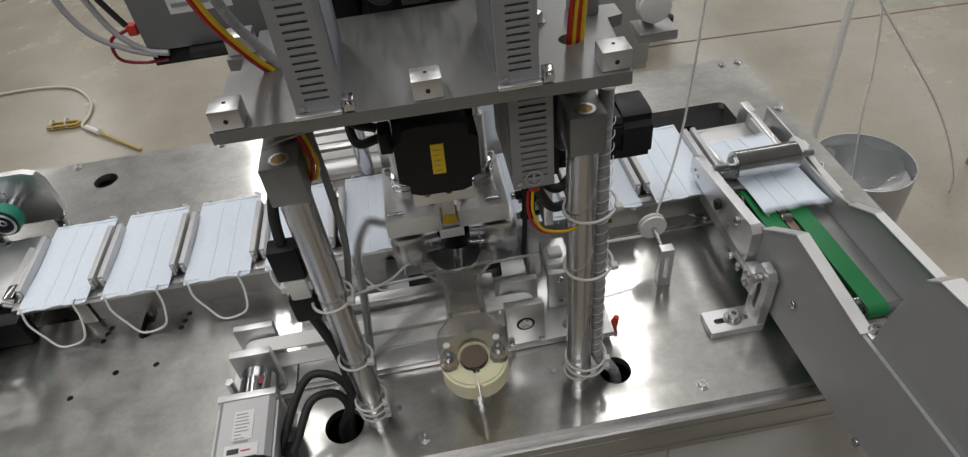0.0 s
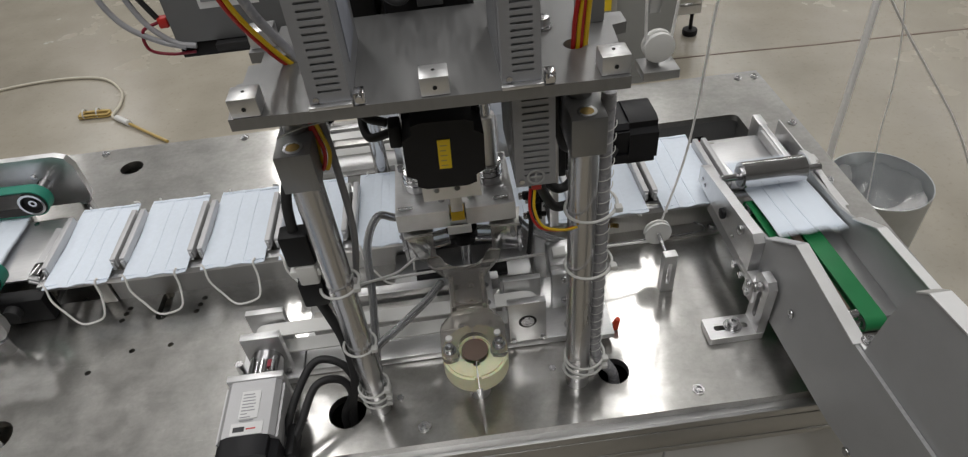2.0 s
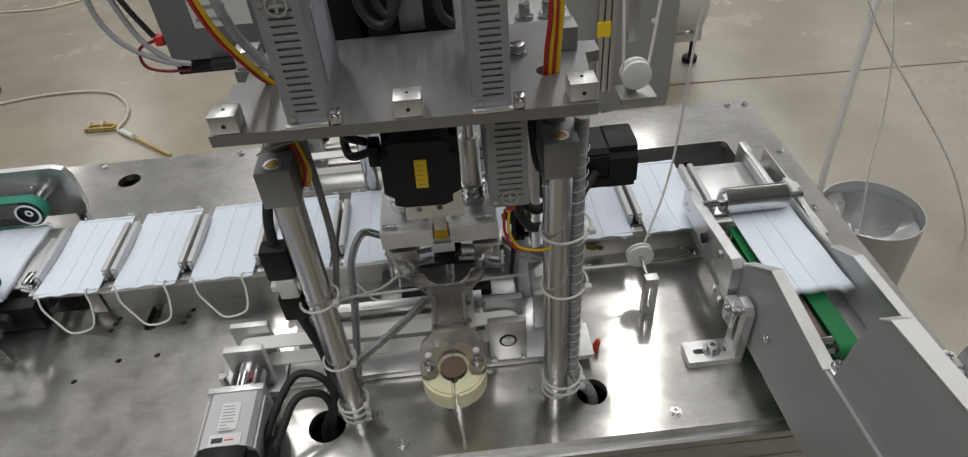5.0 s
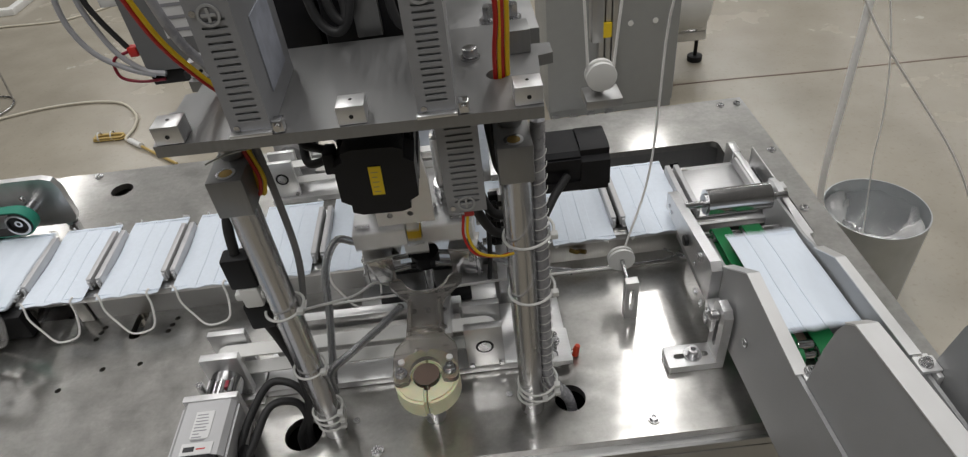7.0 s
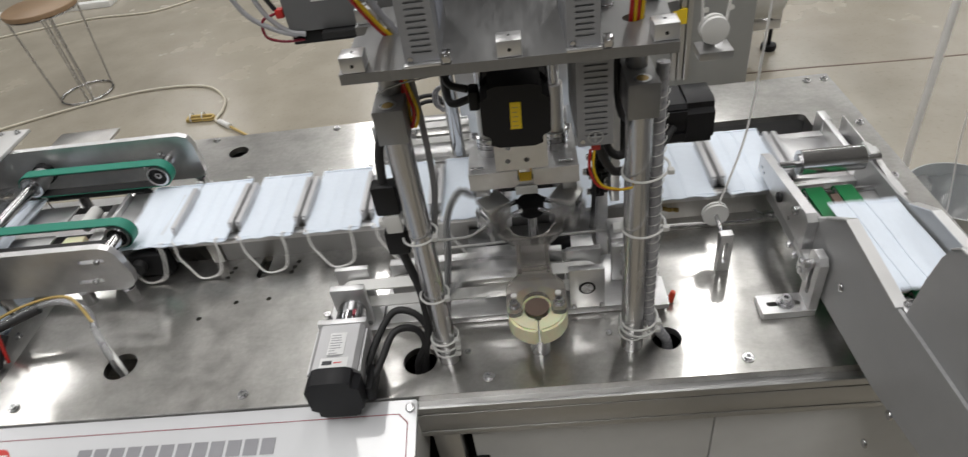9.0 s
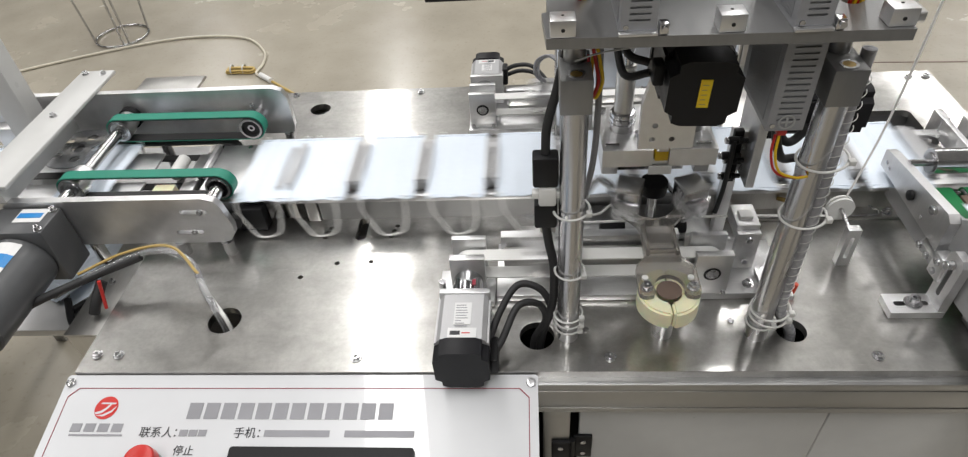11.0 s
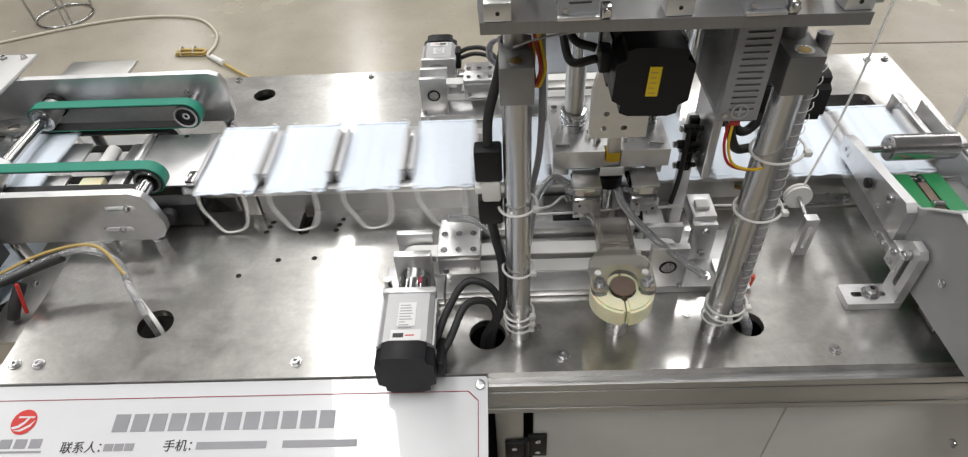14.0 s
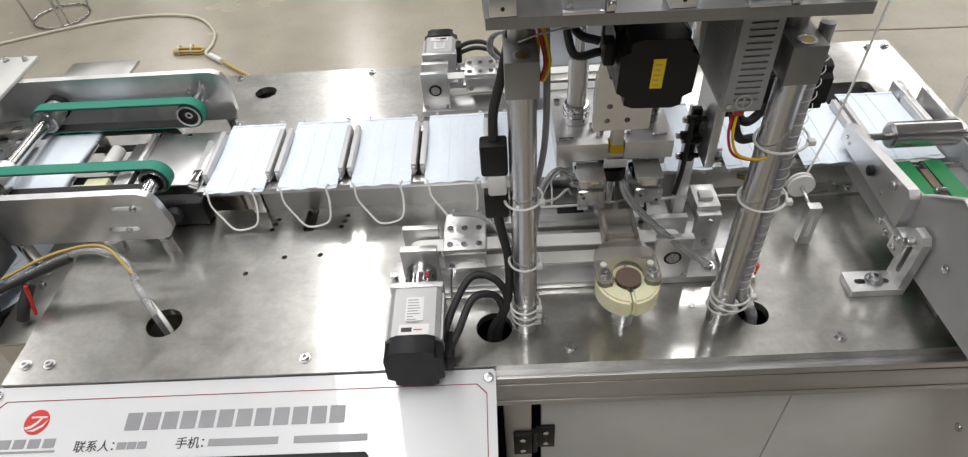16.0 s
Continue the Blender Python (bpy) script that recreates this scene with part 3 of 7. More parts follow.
def side_plate(yc, label):
    y0, y1 = yc - 0.006, yc + 0.006
    out = [(-1.16, 0.685), (-0.581, 0.685), (-0.569, 0.690), (-0.560, 0.702), (-0.558, 0.718), (-0.566, 0.756), (-0.573, 0.767), (-0.588, 0.773), (-1.16, 0.774)]
    if yc > 0.3:
        out = [(-1.16, 0.704), (-0.548, 0.704), (-0.538, 0.708), (-0.533, 0.718), (-0.533, 0.776), (-0.540, 0.792), (-0.556, 0.798), (-1.16, 0.798)]
    bm = bmesh.new()
    slots = []
    if yc < 0.3:
        slots = [rrect(-0.632, -0.588, 0.7435, 0.7515, 0.0035), rrect(-0.652, -0.608, 0.7038, 0.7118, 0.0035)]
    sheet(bm, [out] + slots, y0, y1, "y")
    p = thing("side_plate", (-0.85, yc, TABLE), label, "side plate", "discharge side plates")
    part("plate", bm, ALU, p)
    for x, z in ((-0.600, 0.7472), (-0.622, 0.7077)) if yc < 0.3 else ((-0.6, 0.765),):
        bm = bmesh.new()
        cyl(bm, (x, y0 - 0.003, z), (x, y0, z), 0.0048, 18)
        cyl(bm, (x, y0 - 0.005, z), (x, y0 - 0.003, z), 0.0032, 6)
        part("slot_screw", bm, BOLT, p)
    for x in ((-0.580, -0.655) if yc < 0.3 else (-0.548, -0.655)):
        part("leg", C((x, yc - 0.002, TABLE), (x, yc - 0.002, 0.6848 if yc < 0.3 else 0.7038), 0.0095, 20), CHROME, p, "bright round stand-off leg")


def discharge():
    side_plate(0.212, "machined aluminium side plate of the discharge belts")
    side_plate(0.488, "machined aluminium rear side plate of the discharge belts")
    for x, z, nm in ((-0.590, 0.750, "front"), (-0.832, 0.752, "back")):
        s = thing("belt_shaft", (x, YC, z), "bright steel shaft carrying the belt pulleys", "shaft", "discharge shafts")
        spans = ((0.219, 0.280), (0.4365, 0.4815)) if nm == "front" else ((0.219, 0.4815),)
        for a, b in spans:
            part("shaft", C((x, a, z), (x, b, z), 0.0095 if nm == "back" else 0.011, 24), CHROME, s)
        for y in (0.272, 0.440):
            bm = bmesh.new()
            ring(bm, (x, y - 0.012, z), (x, y + 0.012, z), 0.0200, 0.015, 36)
            cyl(bm, (x, y - 0.007, z), (x, y + 0.011, z), 0.0155, 30)
            pul = part("pulley", bm, ALU if nm == "back" else RUBBER, s, "pulley with ball bearing")
            bm = bmesh.new()
            ring(bm, (x, y - 0.0135, z), (x, y - 0.0122, z), 0.0198, 0.0160, 36)
            ring(bm, (x, y - 0.0100, z), (x, y - 0.0072, z), 0.0062, 0.003, 24)
            part("bearing", bm, CHROME, pul)
        if nm == "back":
            for y in (0.300, 0.466):
                part("collar", C((x, y - 0.012, z), (x, y + 0.008, z), 0.017, 28, bev=0.001), ALU, s)
            bm = bmesh.new()
            ring(bm, (x, 0.470, z), (x, 0.4815, z), 0.020, 0.0135, 30)
            part("flange_bearing", bm, BLACK, s, "black flange bearing")
    for y in (0.272, 0.440):
        bm = bmesh.new()
        belt_loop(bm, -0.832, 0.752, -0.590, 0.750, 0.0217, y - 0.010, y + 0.010, 0.0020)
        db = single("drive_belt", bm, TEAL, "teal flat belt with a black inner face round two pulleys", "belt", "discharge belts")
        bm = bmesh.new()
        belt_loop(bm, -0.832, 0.752, -0.590, 0.750, 0.0202, y - 0.0101, y + 0.0101, 0.0014)
        part("inner_face", bm, RUBBER, db, "black inner face of the belt")
    # lower guide belts
    for y in (0.272, 0.352, 0.440):
        bm = bmesh.new()
        belt_loop(bm, -1.05, 0.700, -0.682 if y == 0.352 else -0.645, 0.700, 0.014 if y == 0.352 else 0.0165, y - 0.0085, y + 0.0085, 0.002)
        single("guide_belt", bm, RUBBER, "black round-edged lower guide belt", "belt", "lower belts")
    for x in (-0.645, -1.05):
        s = thing("lower_shaft", (x, YC, 0.70), "steel shaft with small lower rollers", "shaft", "discharge shafts")
        part("shaft", C((x, 0.218, 0.70), (x, 0.482, 0.70), 0.006, 20), CHROME, s)
        for y in (0.272, 0.440):
            bm = bmesh.new()
            ring(bm, (x, y - 0.008, 0.70), (x, y + 0.008, 0.70), 0.0162, 0.0062, 28)
            part("roller", bm, RUBBER, s)
    part_tray = thing("slide_bed", (-0.85, YC, 0.69), "stainless slide bed between the lower belts", "slide bed")
    for a, b in ((0.285, 0.342), (0.362, 0.428)):
        part("bed_strip", B(-1.10, -0.765, a, b, 0.700, 0.704, bev=0.0008), ALU, part_tray)
    part("cross_bar", B(-0.70, -0.675, 0.285, 0.428, 0.686, 0.699, bev=0.001), ALU, part_tray)
    part("spacer", C((-0.722, 0.362, 0.702), (-0.722, 0.408, 0.702), 0.0115, 20), WHITEP, part_tray, "white plastic spacer")
    part("amber_block", B(-0.750, -0.712, 0.305, 0.342, 0.640, 0.6985, bev=0.003), NYLON, part_tray, "yellowed nylon block")
    tp = thing("transfer_plate", (-0.6, YC, 0.70), "plain satin aluminium plate between the chain and the belts", "plate")
    part("plate", B(-0.652, -0.546, 0.296, 0.433, 0.7085, 0.7125, bev=0.0008), ALU, tp)
    part("lip", B(-0.660, -0.6525, 0.340, 0.425, 0.7085, 0.722, bev=0.001), ALU, tp)
    part("clip", B(-0.560, -0.546, 0.298, 0.324, 0.7127, 0.7185, bev=0.001), CHROME, tp)
    for x, y in ((-0.60, 0.305), (-0.60, 0.424)):
        part("plate_screw", C((x, y, 0.7126), (x, y, 0.7145), 0.0042, 14), BOLT, tp)
    for y in (0.300, 0.429):
        part("stay", B(-0.648, -0.64, y - 0.004, y + 0.004, TABLE - 0.06, 0.7083), ALU_DARK, tp)
    # table extension beyond the plate
    bm = bmesh.new()
    box(bm, -1.45, X0 - 0.004, 0.10, 0.60, 0.585, 0.600, bev=0.002)
    ext = thing("side_table", (-1.05, YC, 0), "lower side table that carries the discharge unit", "side table")
    part("top", bm, ALU_DARK, ext)
    for x, y in ((-1.42, 0.13), (-1.42, 0.55), (-0.80, 0.55), (-0.80, 0.13)):
        part("leg", B(x, x + 0.03, y, y + 0.03, 0, 0.5848, bev=0.002), ALU_DARK, ext)
    for y in (0.212, 0.488):
        for x in (-0.80, -1.1):
            part("post", C((x, y, 0.6002), (x, y, 0.6857), 0.0095, 18), CHROME, ext)
    # angle bracket beside the plate
    b = thing("angle_bracket", (-0.76, 0.1, 0.6), "bent stainless bracket beside the table plate", "bracket")
    part("shelf", B(-0.790, X0 - 0.003, 0.055, 0.26, 0.640, 0.6435, bev=0.0008), STEEL_V, b)
    part("web", B(-0.786, X0 - 0.003, 0.055, 0.0575, 0.56, 0.6395), STEEL_V, b)
    for x, y in ((-0.765, 0.11), (-0.765, 0.16)):
        bm = bmesh.new()
        screw(bm, x, y, 0.6437, 0.004)
        part("screw", bm, BOLT, b)
    # rejected masks lying on the side table
    for k, (x, y, z, rx, ry, rz) in enumerate(((-0.84, 0.235, 0.6005, 2, -3, 20), (-0.92, 0.225, 0.606, -3, 4, 65), (-0.87, 0.25, 0.612, 3, 4, -30))):
        bm = pleated_body()
        rej = new("rejected_mask", mesh_of("rejected_mask", bm, MASK, Matrix.Identity(4)))
        rej.matrix_basis = pose(x, y, z, rx, ry, rz)
        tagged(rej, "loose pale blue mask lying on the side table", "face mask", "loose masks")
    # gear motor
    g = thing("gear_motor", (-0.87, 0.15, 0.70), "dark grey gear motor with blue and white labels", "motor")
    part("gearbox", B(-0.912, -0.812, 0.146, 0.205, 0.665, 0.765, bev=0.004), MOTORGREY, g)
    part("motor_body", C((-0.862, 0.000, 0.712), (-0.862, 0.1455, 0.712), 0.046, 36, bev=0.004), MOTORGREY, g)
    part("end_cap", C((-0.862, -0.015, 0.712), (-0.862, -0.0005, 0.712), 0.043, 36, bev=0.004), BLACK, g)
    lab = part("label_plate", B(-0.870, -0.826, 0.170, 0.200, 0.7653, 0.7660), PAPER, g, "white label with a blue band")
    part("blue_band", B(-0.868, -0.830, 0.179, 0.190, 0.7662, 0.7666), BLUE, lab)
    bm = bmesh.new()
    for i in range(7):
        a = radians(60 + i * 12)
        u, w = math.cos(a), math.sin(a)
        a2 = radians(60 + (i + 1) * 12)
        vs = [bm.verts.new((-0.862 + 0.0466 * math.cos(t), y, 0.712 + 0.0466 * math.sin(t))) for t, y in ((a, 0.070), (a2, 0.070), (a2, 0.135), (a, 0.135))]
        bm.faces.new(vs)
    part("round_label", bm, PAPER, g, "white label with a blue band")
    bm = bmesh.new()
    for i in range(7):
        a, a2 = radians(60 + i * 12), radians(72 + i * 12)
        vs = [bm.verts.new((-0.862 + 0.0469 * math.cos(t), y, 0.712 + 0.0469 * math.sin(t))) for t, y in ((a, 0.088), (a2, 0.088), (a2, 0.112), (a, 0.112))]
        bm.faces.new(vs)
    part("round_band", bm, BLUE, g)
    for x, y in ((-0.820, 0.154), (-0.904, 0.154), (-0.820, 0.197)):
        bm = bmesh.new()
        screw(bm, x, y, 0.7652, 0.004)
        part("cover_screw", bm, BOLT, g)
    # white cover and disc further along
    w = thing("end_cover", (-1.05, 0.52, 0.75), "white sheet metal cover at the end of the belts", "cover")
    part("cover", B(-0.945, -0.880, 0.206, 0.560, 0.7985, 0.8055, bev=0.002), DOORW, w)
    part("spacer", B(-0.93, -0.895, 0.2062, 0.2178, 0.7743, 0.7983), DOORW, w)
    part("skirt", B(-0.945, -0.939, 0.225, 0.470, 0.735, 0.7983), DOORW, w)
    up = thing("profile_upright", (-1.0, 0.45, 0.6), "grey-white aluminium profile upright on the side table", "upright")
    part("profile", B(-1.035, -0.985, 0.43, 0.47, 0.6003, 1.15, bev=0.003), DOORW, up)
    part("angle_foot", B(-1.075, -1.0355, 0.436, 0.464, 0.6003, 0.76, bev=0.003), ALU, up, "aluminium angle foot")
    for x, y in ((-0.930, 0.545), (-0.895, 0.545), (-0.912, 0.40)):
        bm = bmesh.new()
        screw(bm, x, y, 0.8056, 0.004)
        part("cover_screw", bm, BOLT, w)
    part("lid", B(-0.84, -0.72, 0.50, 0.58, 0.770, 0.776, bev=0.001), STEEL_V, w, "bent stainless lid")
    d = thing("perforated_disc", (-1.0, 0.36, 0.71), "perforated clear plastic disc behind the belts", "disc")
    bm = bmesh.new()
    hs = [circle(-0.915 + 0.035 * math.cos(i), 0.415 + 0.035 * math.sin(i), 0.010, 10) for i in [k * 1.2566 for k in range(5)]]
    hs += [circle(-0.915, 0.415, 0.012, 10)]
    sheet(bm, [circle(-0.915, 0.415, 0.06, 36)] + hs, 0.726, 0.729)
    part("disc", bm, HOSE, d)
    part("hub", C((-0.915, 0.415, 0.7042), (-0.915, 0.415, 0.7258), 0.009, 16), BOLT, d)
    # collecting bin past the end
    bm = bmesh.new()
    for a in ((-1.92, -1.56, 0.2, 0.21, 0, 0.5), (-1.92, -1.56, 0.49, 0.5, 0, 0.5), (-1.92, -1.91, 0.21, 0.49, 0, 0.5), (-1.57, -1.56, 0.21, 0.49, 0, 0.5), (-1.91, -1.57, 0.21, 0.49, 0.0, 0.01)):
        box(bm, *a)
    single("collecting_bin", bm, DOORW, "open grey-white bin that catches finished masks", "bin")
    # hoses and wiring by the discharge
    single("clear_hose", TB([(-0.545, 0.066, 0.60), (-0.548, 0.068, 0.67), (-0.57, 0.095, 0.700), (-0.60, 0.135, 0.715), (-0.66, 0.150, 0.722), (-0.74, 0.125, 0.705), (-0.80, 0.09, 0.69)], 0.005), HOSE,
           "clear air hose rising from the table hole", "hose", "hoses")
    single("white_hose", TB([(-0.535, 0.062, 0.60), (-0.535, 0.062, 0.664), (-0.555, 0.082, 0.680), (-0.58, 0.105, 0.705)], 0.003), WHITEP, "thin white air hose in the table hole", "hose", "hoses")
    single("amber_hose", TB([(-0.58, 0.112, 0.711), (-0.63, 0.150, 0.730), (-0.70, 0.145, 0.724), (-0.77, 0.12, 0.705)], 0.0022), TAPE, "thin amber wire along the hose", "wire", "hoses")
    single("black_cable", TB([(-0.68, 0.145, 0.715), (-0.75, 0.12, 0.700), (-0.82, 0.08, 0.69), (-0.90, 0.05, 0.66), (-1.0, 0.06, 0.61)], 0.0065), RUBBER, "thick black cable loom", "cable", "hoses")
    single("black_cable", TB([(-0.74, 0.12, 0.69), (-0.748, 0.10, 0.67), (-0.755, 0.09, 0.652)], 0.008), RUBBER, "short black cable end", "cable", "hoses")
    single("red_fitting", C((-0.738, 0.097, 0.655), (-0.733, 0.108, 0.702), 0.0026, 10), RED, "thin red plastic tube", "tube", "hoses")
    single("bolt_pile", TB([(-0.84, 0.13, 0.608), (-0.80, 0.16, 0.612), (-0.77, 0.13, 0.606), (-0.81, 0.10, 0.61), (-0.85, 0.15, 0.615)], 0.006, 6), BLACK, "tangle of black wiring on the side table", "wiring", "hoses")


discharge()


def black_housing():
    h = thing("sprocket_cover", (-0.52, 0.27, 0.66), "black cover beside the chain end", "cover")
    part("cover", B(-0.612, -0.533, 0.258, 0.2835, 0.6603, 0.7060, bev=0.004), BLACK, h)
    part("knob", C((-0.578, 0.244, 0.690), (-0.578, 0.2578, 0.690), 0.012, 20, bev=0.001), RUBBER, h)


black_housing()


# ---- feed unit ----
def feed():
    f = thing("feed_conveyor", (0.52, 0.10, TABLE), "grey feed conveyor with green belts bringing mask blanks", "conveyor")
    # side walls: bent sheets, folded edges coloured paler for the light they catch
    near = [(0.300, 0.690), (0.300, 0.757), (0.150, 0.775), (0.118, 0.782), (0.060, 0.826), (-0.068, 0.813), (-0.125, 0.815), (-0.60, 0.830), (-0.60, 0.715), (-0.18, 0.712), (-0.08, 0.693), (0.085, 0.688)]
    bm = bmesh.new()
    sheet(bm, [near], 0.443, 0.447, "x")
    wl = part("near_wall", bm, WALLGREY, f, "grey painted side sheet")
    bm = bmesh.new()
    for (a, za), (b, zb) in zip(near[3:5], near[4:6]):
        d = Vector((0, b - a, zb - za))
        n = Vector((0, -d.z, d.y)).normalized() * 0.0016
        n = n if n.z > 0 else -n
        vs = []
        for x in (0.441, 0.455):
            vs += [Vector((x, a, za)), Vector((x, b, zb))]
        lo = [bm.verts.new(v + Vector((0, 0, 0.0003))) for v in vs]
        hi = [bm.verts.new(v + n + Vector((0, 0, 0.0003))) for v in vs]
        for q in ((lo[0], lo[1], lo[3], lo[2]), (hi[0], hi[2], hi[3], hi[1]), (lo[0], hi[0], hi[1], lo[1]), (lo[2], lo[3], hi[3], hi[2]), (lo[0], lo[2], hi[2], hi[0]), (lo[1], hi[1], hi[3], lo[3])):
            bm.faces.new(q)
    part("folded_edge", bm, EDGEWHITE, wl, "folded edge, coloured paler for the light it catches")
    far = [(0.29, 0.700), (0.29, 0.757), (0.180, 0.760), (0.146, 0.768), (0.103, 0.790), (-0.048, 0.795), (-0.60, 0.800), (-0.60, 0.71), (0.2, 0.69)]
    bm = bmesh.new()
    sheet(bm, [far], 0.5725, 0.5765, "x")
    wr = part("far_wall", bm, WALLGREY, f, "grey painted side sheet")
    bm = bmesh.new()
    for (a, za), (b, zb) in zip(far[3:5], far[4:6]):
        d = Vector((0, b - a, zb - za))
        n = Vector((0, -d.z, d.y)).normalized() * 0.0016
        n = n if n.z > 0 else -n
        vs = [Vector((x, y, z + 0.0003)) for x in (0.5690, 0.5815) for y, z in ((a, za), (b, zb))]
        lo = [bm.verts.new(v) for v in vs]
        hi = [bm.verts.new(v + n) for v in vs]
        for q in ((lo[0], lo[1], lo[3], lo[2]), (hi[0], hi[2], hi[3], hi[1]), (lo[0], hi[0], hi[1], lo[1]), (lo[2], lo[3], hi[3], hi[2]), (lo[0], lo[2], hi[2], hi[0]), (lo[1], hi[1], hi[3], lo[3])):
            bm.faces.new(q)
    part("folded_edge", bm, EDGEWHITE, wr, "folded edge, coloured paler for the light it catches")
    # front guide plate with its rounded peak
    pk = [(-0.077, 0.74), (-0.077, 0.815), (-0.083, 0.87), (-0.090, 0.905), (-0.097, 0.920), (-0.108, 0.930), (-0.236, 0.941), (-0.60, 0.972), (-0.60, 0.74)]
    bm = bmesh.new()
    sheet(bm, [pk], 0.4475, 0.4530, "x")
    gp = part("guide_plate", bm, WALLGREY, f, "grey guide plate with a rounded peak")
    bm = bmesh.new()
    for (a, za), (b, zb) in zip(pk[4:7], pk[5:8]):
        d = Vector((0, b - a, zb - za))
        n = Vector((0, -d.z, d.y)).normalized() * 0.0016
        n = n if n.z > 0 else -n
        vs = [Vector((x, y, z + 0.0003)) for x in (0.4465, 0.4650) for y, z in ((a, za), (b, zb))]
        lo = [bm.verts.new(v) for v in vs]
        hi = [bm.verts.new(v + n) for v in vs]
        for q in ((lo[0], lo[1], lo[3], lo[2]), (hi[0], hi[2], hi[3], hi[1]), (lo[0], hi[0], hi[1], lo[1]), (lo[2], lo[3], hi[3], hi[2]), (lo[0], lo[2], hi[2], hi[0]), (lo[1], hi[1], hi[3], lo[3])):
            bm.faces.new(q)
    part("folded_edge", bm, EDGEWHITE, gp, "folded edge, coloured paler for the light it catches")
    # taller plate on the far side, its end screw on a small tab
    bm = bmesh.new()
    sheet(bm, [[(-0.066, 0.742), (-0.062, 0.800), (-0.071, 0.862), (-0.082, 0.900), (-0.10, 0.915), (-0.60, 0.955), (-0.60, 0.742)]], 0.585, 0.591, "x")
    part("far_guide_plate", bm, WALLGREY, f, "tall grey plate on the far side")
    part("end_tab", B(0.5785, 0.5845, -0.080, -0.050, 0.778, 0.800, bev=0.001), EDGEWHITE, f)
    part("end_tab", B(0.5640, 0.5845, -0.075, -0.056, 0.8003, 0.8045, bev=0.001), EDGEWHITE, f)
    bm = bmesh.new()
    screw(bm, 0.5725, -0.0655, 0.8047, 0.0044)
    part("end_screw", bm, BOLT, f)
    part("floor_sheet", B(0.4535, 0.572, -0.60, -0.03, 0.735, 0.739), WALLGREY, f)
    part("stand", B(0.46, 0.57, -0.58, -0.50, 0.0, 0.7345, bev=0.003), WALLGREY, f)
    part("support_foot", B(0.46, 0.575, 0.02, 0.06, TABLE + 0.0005, 0.7, bev=0.002), ALU_DARK, f)
    # belts
    for x0, x1 in ((0.474, 0.499), (0.516, 0.541)):
        own = bmesh.new()
        belt_loop(own, 0.010, 0.737, 0.232, 0.729, 0.0085, x0, x1, 0.0018)
        bmesh.ops.transform(own, matrix=Matrix(((0, 1, 0, 0), (1, 0, 0, 0), (0, 0, 1, 0), (0, 0, 0, 1))), verts=list(own.verts))
        part("green_belt", own, GREEN, f, "green flat feed belt")
    for y, z in ((0.010, 0.737), (0.232, 0.729)):
        sh = part("belt_shaft", C((0.4475, y, z), (0.572, y, z), 0.0045, 18), CHROME, f)
        for x in (0.486, 0.528):
            bm = bmesh.new()
            ring(bm, (x - 0.010, y, z), (x + 0.010, y, z), 0.0083, 0.0046, 24)
            part("belt_roller", bm, ALU, sh)
    part("centre_strip", B(0.502, 0.5135, 0.028, 0.216, 0.722, 0.741, bev=0.001), COPPER, f, "dark brown wear strip")
    part("bed_strip", B(0.450, 0.472, -0.028, 0.24, 0.726, 0.730), ALU_DARK, f)
    part("bed_strip", B(0.543, 0.572, -0.028, 0.24, 0.726, 0.730), ALU_DARK, f)
    part("pin", C((0.497, 0.168, 0.744), (0.512, 0.166, 0.744), 0.005, 14, bev=0.001), BOLT, f)
    part("pin", C((0.494, 0.016, 0.748), (0.512, 0.016, 0.748), 0.005, 14, bev=0.001), BOLT, f)
    bm = bmesh.new()
    screw(bm, 0.4565, -0.067, 0.8146, 0.0044)
    part("end_screw", bm, BOLT, f)
    part("end_tab", B(0.4482, 0.4640, -0.0755, -0.0585, 0.809, 0.8143, bev=0.001), EDGEWHITE, f)
    for y, z in ((0.03, 0.745), (-0.12, 0.70), (-0.105, 0.62)):
        part("wall_screw", C((0.4425, y, z), (0.4395, y, z), 0.0055, 14, bev=0.0008), BOLT, f)
    # pressing roller on its arms
    r = thing("press_roller", (0.505, 0.256, 0.77), "polished steel press roller over the feed belts", "roller")
    part("roller", C((0.468, 0.256, 0.771), (0.556, 0.256, 0.771), 0.0185, 48), BRIGHT, r)
    bm = bmesh.new()
    cyl(bm, (0.440, 0.256, 0.769), (0.4678, 0.256, 0.769), 0.005, 18)
    part("axle", bm, BOLT, r)
    bm = bmesh.new()
    cyl(bm, (0.5562, 0.256, 0.769), (0.582, 0.256, 0.769), 0.005, 18)
    cyl(bm, (0.5562, 0.256, 0.769), (0.562, 0.256, 0.769), 0.0085, 18)
    part("axle", bm, BOLT, r)
    bm = bmesh.new()
    ring(bm, (0.4655, 0.256, 0.769), (0.4679, 0.256, 0.769), 0.0145, 0.0055, 24)
    part("seal", bm, BOLT, r)
    # roller arm bars
    bm = bmesh.new()
    sheet(bm, [[(0.300, 0.735), (0.300, 0.762), (0.288, 0.766), (0.128, 0.784), (0.118, 0.776), (0.118, 0.728)]], 0.429, 0.4425, "x")
